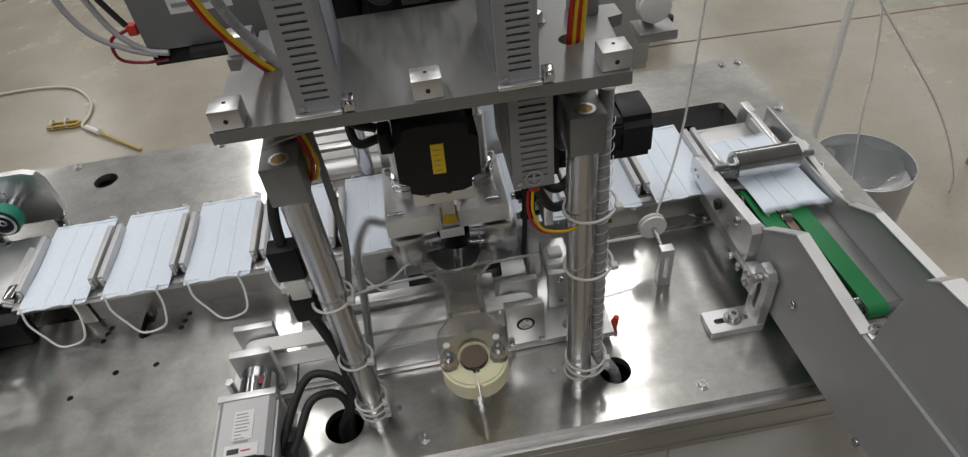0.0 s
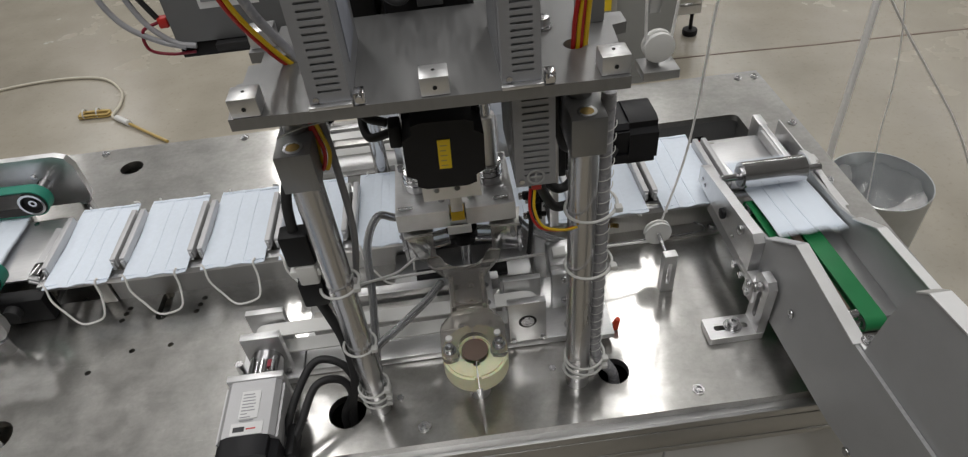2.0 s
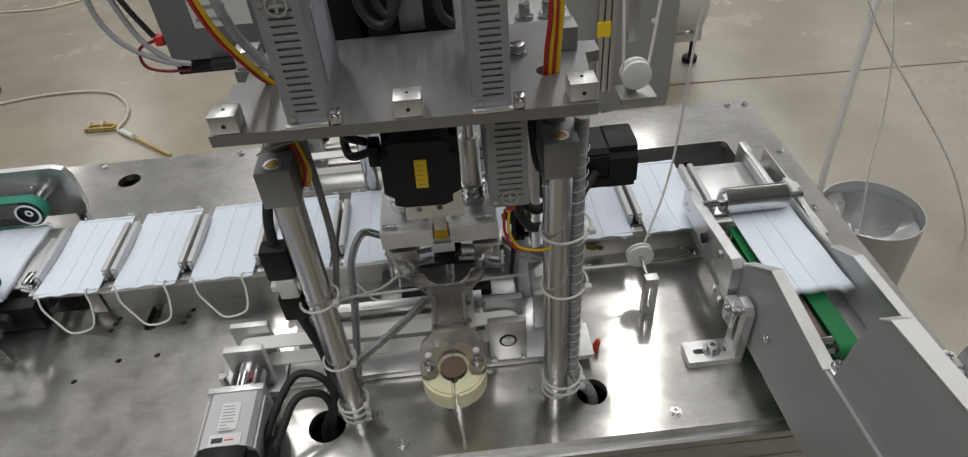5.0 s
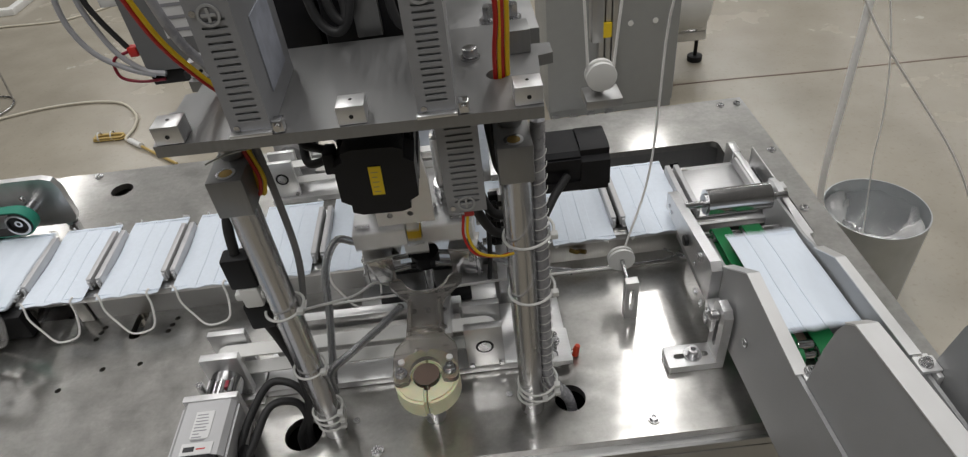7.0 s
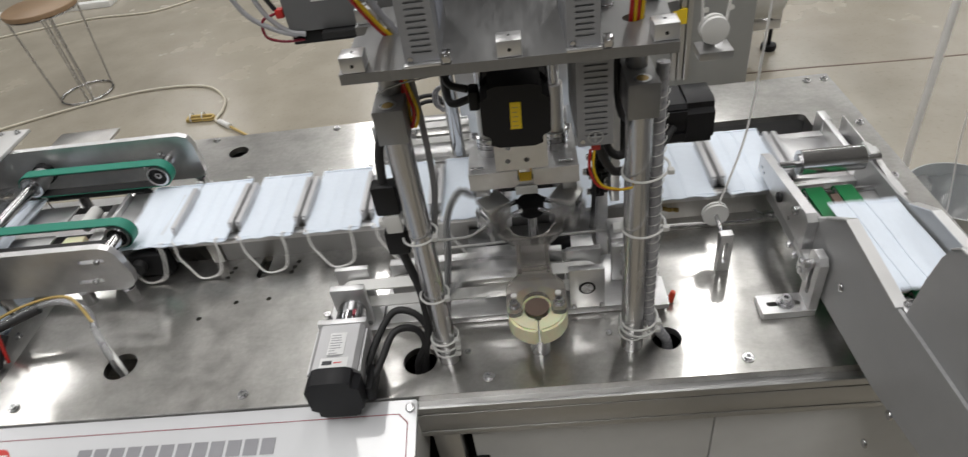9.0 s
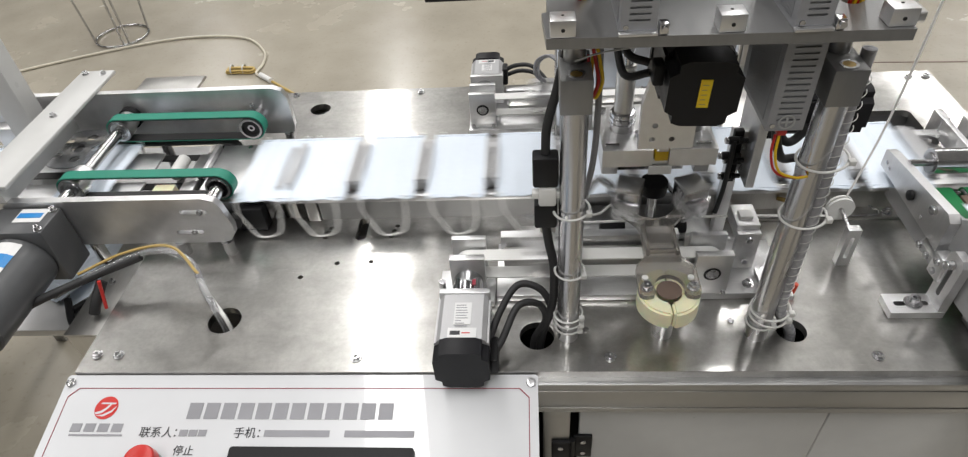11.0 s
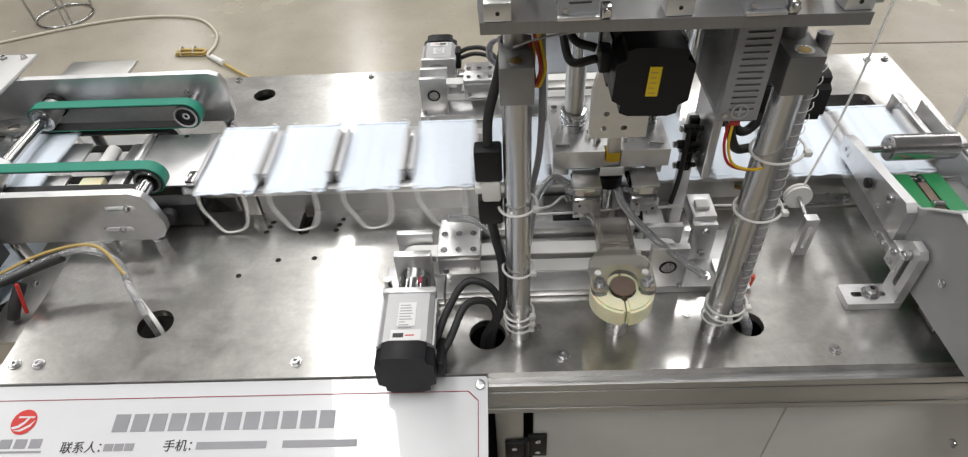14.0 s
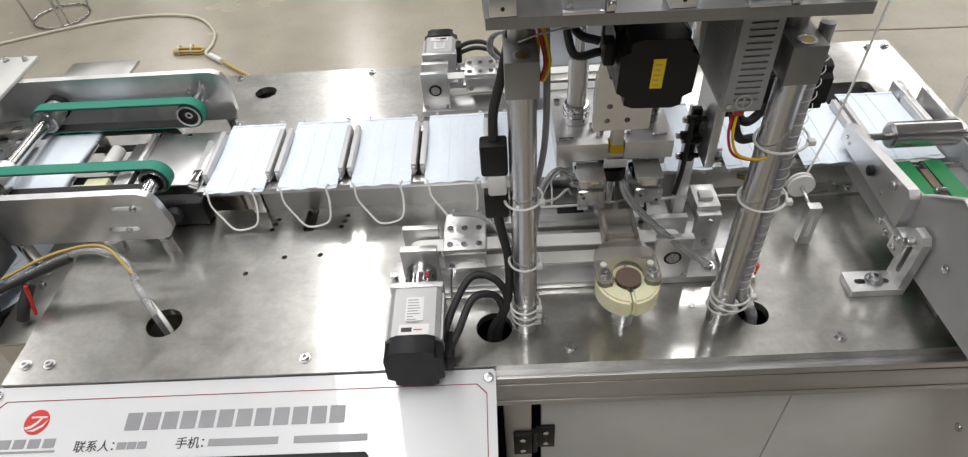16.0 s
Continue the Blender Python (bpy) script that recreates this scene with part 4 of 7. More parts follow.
    ab = thing("roller_arm", (0.436, 0.2, 0.73), "aluminium side arm holding the press roller", "arm", "roller arms")
    part("arm", bm, ALU, ab)
    for y, z, rr in ((0.205, 0.752, 0.0075), (0.152, 0.770, 0.0065), (0.285, 0.749, 0.003), (0.17, 0.742, 0.003), (0.275, 0.745, 0.003)):
        part("cap_screw", C((0.4235 if rr > 0.005 else 0.4275, y, z), (0.4288, y, z), rr, 16, bev=0.0008), BLACK if y == 0.205 else BOLT, ab)
    bm = bmesh.new()
    sheet(bm, [[(0.305, 0.700), (0.305, 0.762), (0.290, 0.766), (0.170, 0.752), (0.165, 0.735), (0.25, 0.715)]], 0.578, 0.5865, "x")
    ab2 = thing("roller_arm", (0.582, 0.3, 0.7), "aluminium rear arm holding the press roller", "arm", "roller arms")
    part("arm", bm, ALU, ab2)
    part("slot_cover", B(0.5867, 0.594, 0.19, 0.26, 0.742, 0.752, bev=0.001), ALU, ab2)
    part("rear_sheet", B(0.600, 0.6025, 0.285, 0.415, TABLE + 0.0005, 0.742, bev=0.0008), ALU, ab2, "thin upright sheet")
    part("spacer", B(0.5867, 0.5998, 0.287, 0.303, 0.705, 0.755, bev=0.001), ALU, ab2)
    for y, z in ((0.290, 0.742), (0.172, 0.7445)):
        part("cap_screw", C((0.5779, y, z), (0.5735, y, z), 0.004, 12), BOLT, ab2)
    # small adjusting blocks and the slotted foot bracket
    ad = thing("adjusting_block", (0.43, 0.115, 0.72), "small aluminium adjusting block with screws", "block")
    part("block", B(0.4245, 0.4425, 0.086, 0.112, 0.702, 0.736, bev=0.0015), ALU, ad)
    part("lever", B(0.432, 0.4427, 0.113, 0.150, 0.712, 0.724, bev=0.002), ALU, ad)
    for y, z in ((0.099, 0.727), (0.099, 0.711), (0.122, 0.718), (0.142, 0.718)):
        bm = bmesh.new()
        cyl(bm, (0.4215, y, z), (0.4243, y, z), 0.0052, 16)
        cyl(bm, (0.4205, y, z), (0.4216, y, z), 0.0026, 6)
        part("screw", bm, BOLT, ad)
    fb = thing("foot_bracket", (0.405, 0.07, TABLE), "slotted aluminium angle bracket bolted to the table", "bracket")
    bm = bmesh.new()
    sheet(bm, [rrect(0.370, 0.4395, 0.061, 0.095, 0.002), rrect(0.380, 0.424, 0.0735, 0.0815, 0.0038)], TABLE + 0.0004, TABLE + 0.0115)
    part("foot", bm, ALU, fb)
    bm = bmesh.new()
    sheet(bm, [[(0.062, TABLE + 0.0117), (0.0945, TABLE + 0.0117), (0.0945, 0.750), (0.087, 0.758), (0.069, 0.758), (0.062, 0.750)], rrect(0.0745, 0.0825, 0.688, 0.748, 0.0038)], 0.4285, 0.4395, "x")
    part("upright", bm, ALU, fb)
    bm = bmesh.new()
    cyl(bm, (0.404, 0.0775, TABLE + 0.0117), (0.404, 0.0775, TABLE + 0.0137), 0.0115, 24)
    part("washer", bm, BOLT, fb)
    bm = bmesh.new()
    screw(bm, 0.404, 0.0775, TABLE + 0.0139, 0.0064, 0.008)
    part("bolt", bm, BOLT, fb)
    part("bolt", C((0.4282, 0.0785, 0.742), (0.418, 0.0785, 0.742), 0.0062, 18, bev=0.001), BOLT, fb)
    # station under the roller
    st = thing("pickup_bed", (0.52, 0.35, TABLE), "bright aluminium pick-up bed behind the roller", "bed")
    part("stop_bar", B(0.5735, 0.583, 0.285, 0.42, 0.700, 0.734, bev=0.001), ALU, st)
    part("support", B(0.572, 0.5855, 0.418, 0.448, TABLE + 0.0005, 0.7345, bev=0.001), ALU, st)
    part("black_sensor", B(0.5845, 0.5985, 0.352, 0.396, TABLE + 0.0005, 0.718, bev=0.003), BLACK, st, "black sensor body")
    part("red_led", C((0.49, 0.452, 0.690), (0.49, 0.4495, 0.690), 0.002, 8), RED, st, "red sensor light")
    part("sensor_post", B(0.483, 0.497, 0.4521, 0.454, 0.62, 0.70), BLACK, st)
    return f


feed()


def thread_guide():
    g = thing("thread_pulley_stand", (0.345, 0.165, TABLE), "slotted aluminium stand with a white thread pulley", "stand")
    bm = bmesh.new()
    sheet(bm, [rrect(0.336, 0.354, TABLE + 0.0004, 0.728, 0.001), rrect(0.342, 0.348, 0.675, 0.715, 0.0025)], 0.160, 0.172, "y")
    part("upright", bm, ALU, g)
    part("pin", C((0.3415, 0.1725, 0.722), (0.3415, 0.205, 0.727), 0.003, 14), BOLT, g)
    bm = bmesh.new()
    ring(bm, (0.341, 0.2052, 0.728), (0.341, 0.2085, 0.728), 0.0185, 0.003, 32)
    ring(bm, (0.341, 0.2085, 0.728), (0.341, 0.2120, 0.728), 0.014, 0.003, 32)
    ring(bm, (0.341, 0.2120, 0.728), (0.341, 0.2150, 0.728), 0.0185, 0.003, 32)
    part("pulley", bm, WHITEP, g, "white plastic thread pulley")


thread_guide()


# ---- posts and upper frame ----
def zip_tie(x, y, z, r, tail=1, tilt=0.0):
    bm = bmesh.new()
    pts = [(x + r * math.cos(a), y + r * math.sin(a), z + tilt * math.cos(a)) for a in [2 * math.pi * i / 20 for i in range(21)]]
    tube(bm, pts, 0.0016, 6, 2, 0.7)
    box(bm, x + tail * (r - 0.002) - 0.003, x + tail * (r - 0.002) + 0.004, y - r * 0.55 - 0.004, y - r * 0.55 + 0.003, z - 0.003 + tilt * tail, z + 0.003 + tilt * tail, bev=0.001)
    return single("cable_tie", bm, TIE, "natural white nylon cable tie round a post", "cable tie", "cable ties")


def post(x, y):
    p = thing("guide_post", (x, y, TABLE), "polished steel guide post with a grey clamp block", "post", "guide posts")
    part("shaft", C((x, y, TABLE), (x, y, 1.0158), 0.0142, 40), POSTSTEEL, p)
    part("stub", C((x, y + 0.024, 1.0542), (x, y + 0.024, 1.0968), 0.011, 30), ALU_DARK, p)
    bm = bmesh.new()
    box(bm, x - 0.0155, x + 0.0155, y - 0.018, y + 0.042, 1.016, 1.054, bev=0.0012)
    part("clamp_block", bm, TOPPLATE, p, "grey machined clamp block")
    bm = bmesh.new()
    ring(bm, (x, y - 0.006, 1.0541), (x, y - 0.006, 1.0546), 0.0085, 0.006, 24)
    part("recess_rim", bm, BOLT, p)
    part("screw_recess", C((x, y - 0.006, 1.0541), (x, y - 0.006, 1.0544), 0.0058, 20), BRASS, p, "dark brass screw recess")


PL, PR = (-0.053, 0.038), (0.193, 0.038)
post(*PL)
post(*PR)
for x, z, rr, ti in ((PL[0], 0.883, 0.020, 0.002), (PL[0], 0.785, 0.018, 0.0), (PL[0], 0.705, 0.018, 0.001), (PL[0], 0.694, 0.018, -0.001), (PL[0], 0.680, 0.0165, 0.0)):
    zip_tie(x, PL[1], z, rr, 1, ti)
for z, rr, ti in ((0.945, 0.0245, 0.004), (0.868, 0.024, 0.003), (0.712, 0.023, 0.003), (0.700, 0.023, 0.001), (0.686, 0.0165, 0.0)):
    zip_tie(PR[0] + (0.008 if rr > 0.02 else 0), PR[1], z, rr, 1, ti)


def vented_case(name, x0, x1, y0, y1, z0, z1, label, slots, foot, top_round=True):
    """A tall narrow grey case with rows of vent slots on its front."""
    c = thing(name, ((x0 + x1) / 2, (y0 + y1) / 2, z0), label, "power unit", "vented cases")
    bm = bmesh.new()
    holes = []
    h = (z1 - z0) * 0.84 / slots
    for i in range(slots):
        z = z0 + 0.011 + i * h
        if z + 0.003 > z1 - 0.012:
            break
        holes.append(rrect(x0 + 0.0075, x1 - 0.0055, z, z + 0.0021, 0.0009, 2))
    sheet(bm, [[(x0, z0), (x1, z0), (x1, z1), (x0, z1)]] + holes, y0, y0 + 0.0015, "y")
    part("front", bm, PSU, c, "slotted grey front")
    bm = bmesh.new()
    box(bm, x0, x0 + 0.0015, y0 + 0.0016, y1, z0, z1)
    box(bm, x1 - 0.0015, x1, y0 + 0.0016, y1, z0, z1)
    box(bm, x0 + 0.0016, x1 - 0.0016, y1 - 0.0015, y1, z0, z1)
    box(bm, x0 + 0.0016, x1 - 0.0016, y0 + 0.0016, y1 - 0.0016, z1 - 0.0015, z1)
    box(bm, x0 + 0.0016, x1 - 0.0016, y0 + 0.0016, y1 - 0.0016, z0, z0 + 0.0015)
    part("shell", bm, PSU, c)
    # fine ribs on the side faces
    bm = bmesh.new()
    for i in range(26):
        y = y0 + 0.012 + i * (y1 - y0 - 0.024) / 26
        box(bm, x0 - 0.0008, x0 - 0.0001, y, y + 0.0018, z0 + 0.006, z1 - 0.006)
    part("side_ribs", bm, PSU, c, "fine ribbed side")
    part("filling", B(x0 + 0.004, x1 - 0.004, y0 + 0.0020, y1 - 0.006, z0 + 0.003, z1 - 0.003), PSU, c, "grey inside")
    if foot:
        part("flange", B(x0 - 0.001, x1 + 0.001, y0 - 0.006, y0 - 0.0002, z0 + 0.0003, z0 + 0.003, bev=0.0005), ALU, c, "bright mounting flange")
        bm = bmesh.new()
        box(bm, x1 + 0.002, x1 + 0.010, y0 - 0.004, y0 + 0.006, z0 + 0.0003, z0 + 0.010, bev=0.001)
        cyl(bm, (x1 + 0.006, y0 - 0.0045, z0 + 0.006), (x1 + 0.006, y0 - 0.008, z0 + 0.006), 0.0028, 10)
        part("clip", bm, CHROME, c, "bright fixing clip")
    for x, z in ((x0 + 0.005, z0 + 0.006), (x0 + 0.005, z1 - 0.010)):
        part("cover_screw", C((x, y0 - 0.0014, z), (x, y0 - 0.0002, z), 0.0024, 12), BOLT, c)
    return c


def upper_frame():
    t = thing("upper_plate", (0.07, 0.07, 1.085), "thick dull grey mounting plate on the two posts", "plate")
    out = [(-0.082, -0.002), (0.215, -0.010), (0.222, 0.075), (0.235, 0.078), (0.235, 0.098), (0.205, 0.100), (0.205, 0.150), (-0.062, 0.150), (-0.062, 0.138), (-0.084, 0.138), (-0.084, 0.104), (-0.070, 0.102), (-0.070, 0.082), (-0.080, 0.080), (-0.080, 0.052), (-0.085, 0.050)]
    bm = bmesh.new()
    sheet(bm, [out, circle(-0.045, 0.085, 0.009), circle(0.185, 0.05, 0.009)], 1.097, 1.107)
    part("plate", bm, TOPPLATE, t)
    for x, y in ((-0.068, 0.008), (0.071, 0.006), (0.2045, 0.004), (-0.0715, 0.119)):
        b = part("block", B(x - 0.0108, x + 0.0108, y - 0.010, y + 0.010, 1.1073, 1.1225, bev=0.0008), ALU, t, "small bright tapped block")
        # thin dark discs on the faces stand in for shaded tapped holes
        bm = bmesh.new()
        cyl(bm, (x, y - 0.0105, 1.1140), (x, y - 0.0101, 1.1140), 0.0017, 14)
        cyl(bm, (x, y + 0.001, 1.1226), (x, y + 0.001, 1.1229), 0.0014, 12)
        part("tapped_hole", bm, INSIDESHADE, b)
    for x, y in ((-0.03, 0.105), (0.165, 0.085)):
        bm = bmesh.new()
        cyl(bm, (x, y, 1.1072), (x, y, 1.109), 0.0085, 20)
        cyl(bm, (x, y, 1.109), (x, y, 1.117), 0.0065, 18, bev=0.001)
        part("bolt", bm, BOLT, t)
    part("riser", B(0.196, 0.217, 0.082, 0.106, 1.1073, 1.128, bev=0.001), TOPPLATE, t, "dull grey riser block")
    vented_case("power_case", -0.021, 0.0095, 0.000, 0.105, 1.1073, 1.212, "tall grey vented power case standing on the plate", 16, True)
    vented_case("power_case", 0.1205, 0.1495, -0.004, 0.10, 1.1073, 1.212, "tall narrow grey vented power case on the plate", 17, True)
    vented_case("power_case", 0.129, 0.164, 0.020, 0.115, 0.992, 1.0965, "grey vented power case hung under the plate", 14, False)
    for x0, x1, z in ((-0.021, 0.0095, 1.200), (0.1205, 0.1495, 1.2), (0.129, 0.164, 1.002)):
        yy = -0.0005 if z > 1.1 and x0 < 0 else (-0.0045 if z > 1.1 else 0.0195)
        bm = bmesh.new()
        ring(bm, ((x0 + x1) / 2, yy - 0.0008, z), ((x0 + x1) / 2, yy, z), 0.008, 0.0062, 20)
        box(bm, (x0 + x1) / 2 - 0.005, (x0 + x1) / 2 + 0.005, yy - 0.0008, yy, z - 0.001, z + 0.001)
        box(bm, (x0 + x1) / 2 - 0.001, (x0 + x1) / 2 + 0.001, yy - 0.0007, yy, z - 0.005, z + 0.005)
        single("embossed_mark", bm, WALLGREY, "small embossed round mark on the case", "mark", "case marks")
    # label on the side of the left case
    single("side_label", B(0.0097, 0.0103, 0.03, 0.085, 1.125, 1.185), PRINT, "pale printed label on the case side", "label")
    # rear upper structure: black boxes, cables, second plate
    r = thing("rear_bridge", (0.07, 0.30, 1.08), "dark rear bridge plate with black housings", "bridge")
    part("bridge_plate", B(-0.06, 0.24, 0.205, 0.36, 1.055, 1.075, bev=0.001), TOPPLATE, r)
    for x in (-0.045, 0.222):
        part("bridge_post", C((x, 0.452, TABLE), (x, 0.452, 1.36 if x > 0 else 1.16), 0.012, 24), CHROME, r)
        part("post_clamp", B(x - 0.022, x + 0.022, 0.3602, 0.475, 1.05, 1.08, bev=0.002), TOPPLATE, r)
    part("black_housing", B(0.03, 0.115, 0.17, 0.30, 1.0755, 1.20, bev=0.004), BLACKMETAL, r, "black drive housing")
    part("black_housing", B(-0.03, 0.022, 0.19, 0.32, 1.0755, 1.19, bev=0.004), BLACKMETAL, r, "black drive housing")
    part("grey_insert", B(0.062, 0.086, 0.160, 0.1698, 1.105, 1.15, bev=0.001), TOPPLATE, r)
    for pts in ([(0.02, 0.16, 1.20), (0.03, 0.15, 1.135), (0.05, 0.145, 1.12), (0.065, 0.15, 1.15), (0.06, 0.17, 1.21)],
                [(0.035, 0.16, 1.21), (0.045, 0.148, 1.14), (0.058, 0.148, 1.135), (0.05, 0.17, 1.2)],
                [(0.095, 0.16, 1.2), (0.10, 0.15, 1.13), (0.112, 0.155, 1.11)]):
        part("black_cable", TB(pts, 0.0045), RUBBER, r, "thick black cable")
    for x in (0.19, 0.215):
        bm = bmesh.new()
        cyl(bm, (x, 0.235, 1.0752), (x, 0.235, 1.078), 0.010, 20)
        cyl(bm, (x, 0.235, 1.078), (x, 0.235, 1.092), 0.0065, 6)
        part("hex_bolt", bm, BOLT, r)


upper_frame()


def servo(name, label, m, w=0.062, length=0.088, cap=0.030, body=SERVOALU, black=False):
    """A square servo motor: shaft end at y = 0, cap at -length-cap; placed by m."""
    s = thing(name, (0, 0, 0), label, "servo motor", "servo motors")
    h = w / 2
    bm = bmesh.new()
    c = w * 0.09
    prof = [(-h + c, -h), (h - c, -h), (h, -h + c), (h, h - c), (h - c, h), (-h + c, h), (-h, h - c), (-h, -h + c)]
    sheet(bm, [prof], -length, -0.009, "y")
    part("body", bm, body, s)
    for sx in (-1, 1):
        for z0, z1 in ((h * 0.35, h * 0.75), (-h * 0.75, -h * 0.35)):
            part("side_rib", B(min(sx * (h + 0.0002), sx * (h + 0.003)), max(sx * (h + 0.0002), sx * (h + 0.003)), -length, -0.012, z0, z1), body, s)
    bm = bmesh.new()
    box(bm, -h - 0.002, h + 0.002, -0.0088, 0, -h - 0.002, h + 0.002, bev=0.0012)
    part("flange", bm, body if black else ALU, s, "square mounting flange")
    bm = bmesh.new()
    k = w * 0.26
    g = h + 0.003
    cp = [(-g + k, -g), (g - k, -g), (g - k * 0.5, -g + k * 0.2), (g - k * 0.5, -g + k * 0.7), (g, -g + k), (g, g - k), (g - k * 0.5, g - k * 0.7), (g - k * 0.5, g - k * 0.2), (g - k, g),
          (-g + k, g), (-g + k * 0.5, g - k * 0.2), (-g + k * 0.5, g - k * 0.7), (-g, g - k), (-g, -g + k), (-g + k * 0.5, -g + k * 0.7), (-g + k * 0.5, -g + k * 0.2)]
    sheet(bm, [cp], -length - cap, -length - 0.0003, "y")
    part("end_cap", bm, BLACKMETAL, s, "black stepped encoder cap")
    for sx in (-1, 1):
        for sz in (-1, 1):
            part("flange_screw", C((sx * h * 0.82, -0.0145, sz * h * 0.82), (sx * h * 0.82, -0.009, sz * h * 0.82), 0.004, 12), BOLT, s)
    s.matrix_basis = m
    return s


def servo_label(s, w, length):
    h = w / 2
    lab = part("rating_label", B(-h * 0.35, h * 0.35, -length + 0.022, -0.024, h + 0.0003, h + 0.0008), PAPER, s, "white rating label with small print")
    bm = bmesh.new()
    rnd = random.Random(5)
    for i in range(9):
        y = -0.028 - i * 0.0042
        box(bm, -h * 0.28, -h * 0.28 + rnd.uniform(0.007, 0.016), y - 0.0012, y, h + 0.0009, h + 0.0011)
    part("print", bm, GREYINK, lab)
    w2 = part("warning_label", B(-h * 0.55, h * 0.60, -length + 0.002, -length + 0.017, h + 0.0003, h + 0.0008), PAPER, s, "white warning sticker")
    part("mark", B(-h * 0.45, -h * 0.05, -length + 0.006, -length + 0.012, h + 0.0009, h + 0.0012), INK, w2)
    part("red_mark", B(h * 0.02, h * 0.35, -length + 0.008, -length + 0.0095, h + 0.0009, h + 0.0012), RED, w2)


# main lift motor, seen from its cap end
mm = servo("lift_motor", "black square servo motor with a yellow sticker", pose(0.070, 0.150, 1.023, 0, 2, 0), 0.064, 0.078, 0.034, BLACKMETAL, True)
part("sticker", B(-0.0055, 0.0055, -0.1131, -0.1123, -0.013, 0.017), YELLOW, mm, "yellow warning sticker")
for k in range(5):
    part("print_bar", B(-0.0035, 0.0025 - 0.001 * (k % 2), -0.1134, -0.1132, 0.011 - 0.0052 * k, 0.0119 - 0.0052 * k), TAPE, mm)
part("plug", B(-0.047, -0.036, -0.095, -0.075, 0.0, 0.022, bev=0.002), BLACK, mm)
for pts in ([(0.022, 0.075, 1.04), (0.002, 0.085, 1.045), (-0.005, 0.12, 1.06), (0.0, 0.16, 1.09)], [(0.024, 0.08, 1.026), (0.0, 0.09, 1.02), (-0.006, 0.14, 1.04), (-0.01, 0.2, 1.0)]):
    single("motor_cable", TB(pts, 0.0042), RUBBER, "thick black motor cable", "cable", "motor cables")
servo("side_motor", "black servo motor beside the post", pose(0.196, 0.205, 0.905, 0, 0, 90), 0.057, 0.082, 0.034, BLACKMETAL, True)
single("motor_bracket", B(0.184, 0.1955, 0.17, 0.24, 0.80, 0.955, bev=0.001), ALU, "aluminium bracket plate of the black motor", "bracket")
single("motor_cable", TB([(0.262, 0.175, 0.905), (0.240, 0.15, 0.89), (0.222, 0.12, 0.87), (0.215, 0.08, 0.82), (0.210, 0.06, 0.78)], 0.005), RUBBER, "thick black motor cable", "cable", "motor cables")


# ---- welding head ----
def lift_frame():
    f = thing("lift_bracket", (0.075, 0.17, 0.85), "machined bracket plate below the lift motor", "bracket")
    bm = bmesh.new()
    out = [(0.036, 0.876), (0.103, 0.876), (0.103, 0.935), (0.096, 0.985), (0.046, 0.985), (0.036, 0.94)]
    sheet(bm, [out, circle(0.052, 0.890, 0.0036, 12), (circle(0.076, 0.890, 0.0036, 12)), circle(0.054, 0.910, 0.0036, 12)], 0.158, 0.168, "y")
    part("plate", bm, ALU, f)
    part("back_rib", B(0.060, 0.088, 0.1682, 0.20, 0.885, 0.98, bev=0.001), ALU, f)
    for x in (0.026, 0.118):
        s = thing("guide_rod", (x, 0.235, 0.86), "polished vertical guide rod of the welding head", "rod", "guide rods")
        part("rod", C((x, 0.235, 0.9), (x, 0.235, 1.0548), 0.0085, 28), CHROME, s)
    b = thing("rear_stand", (0.07, 0.46, TABLE), "aluminium uprights behind the welding head", "stand")
    for x in (-0.02, 0.15):
        part("upright", B(x, x + 0.03, 0.455, 0.49, TABLE, 0.95, bev=0.002), ALU, b)
    part("cross_plate", B(-0.03, 0.19, 0.440, 0.4545, 0.80, 0.90, bev=0.002), ALU, b)
    part("side_block", B(-0.035, 0.005, 0.40, 0.4395, 0.90, 0.955, bev=0.002), ALU, b)
    part("cap_bolt", C((-0.015, 0.42, 0.9552), (-0.015, 0.42, 0.968), 0.0085, 20, bev=0.001), BOLT, b)


lift_frame()
HEAD = thing("welding_head", (0.07, 0.235, 0.812), "aluminium welding plate sliding on two rods", "welding head")


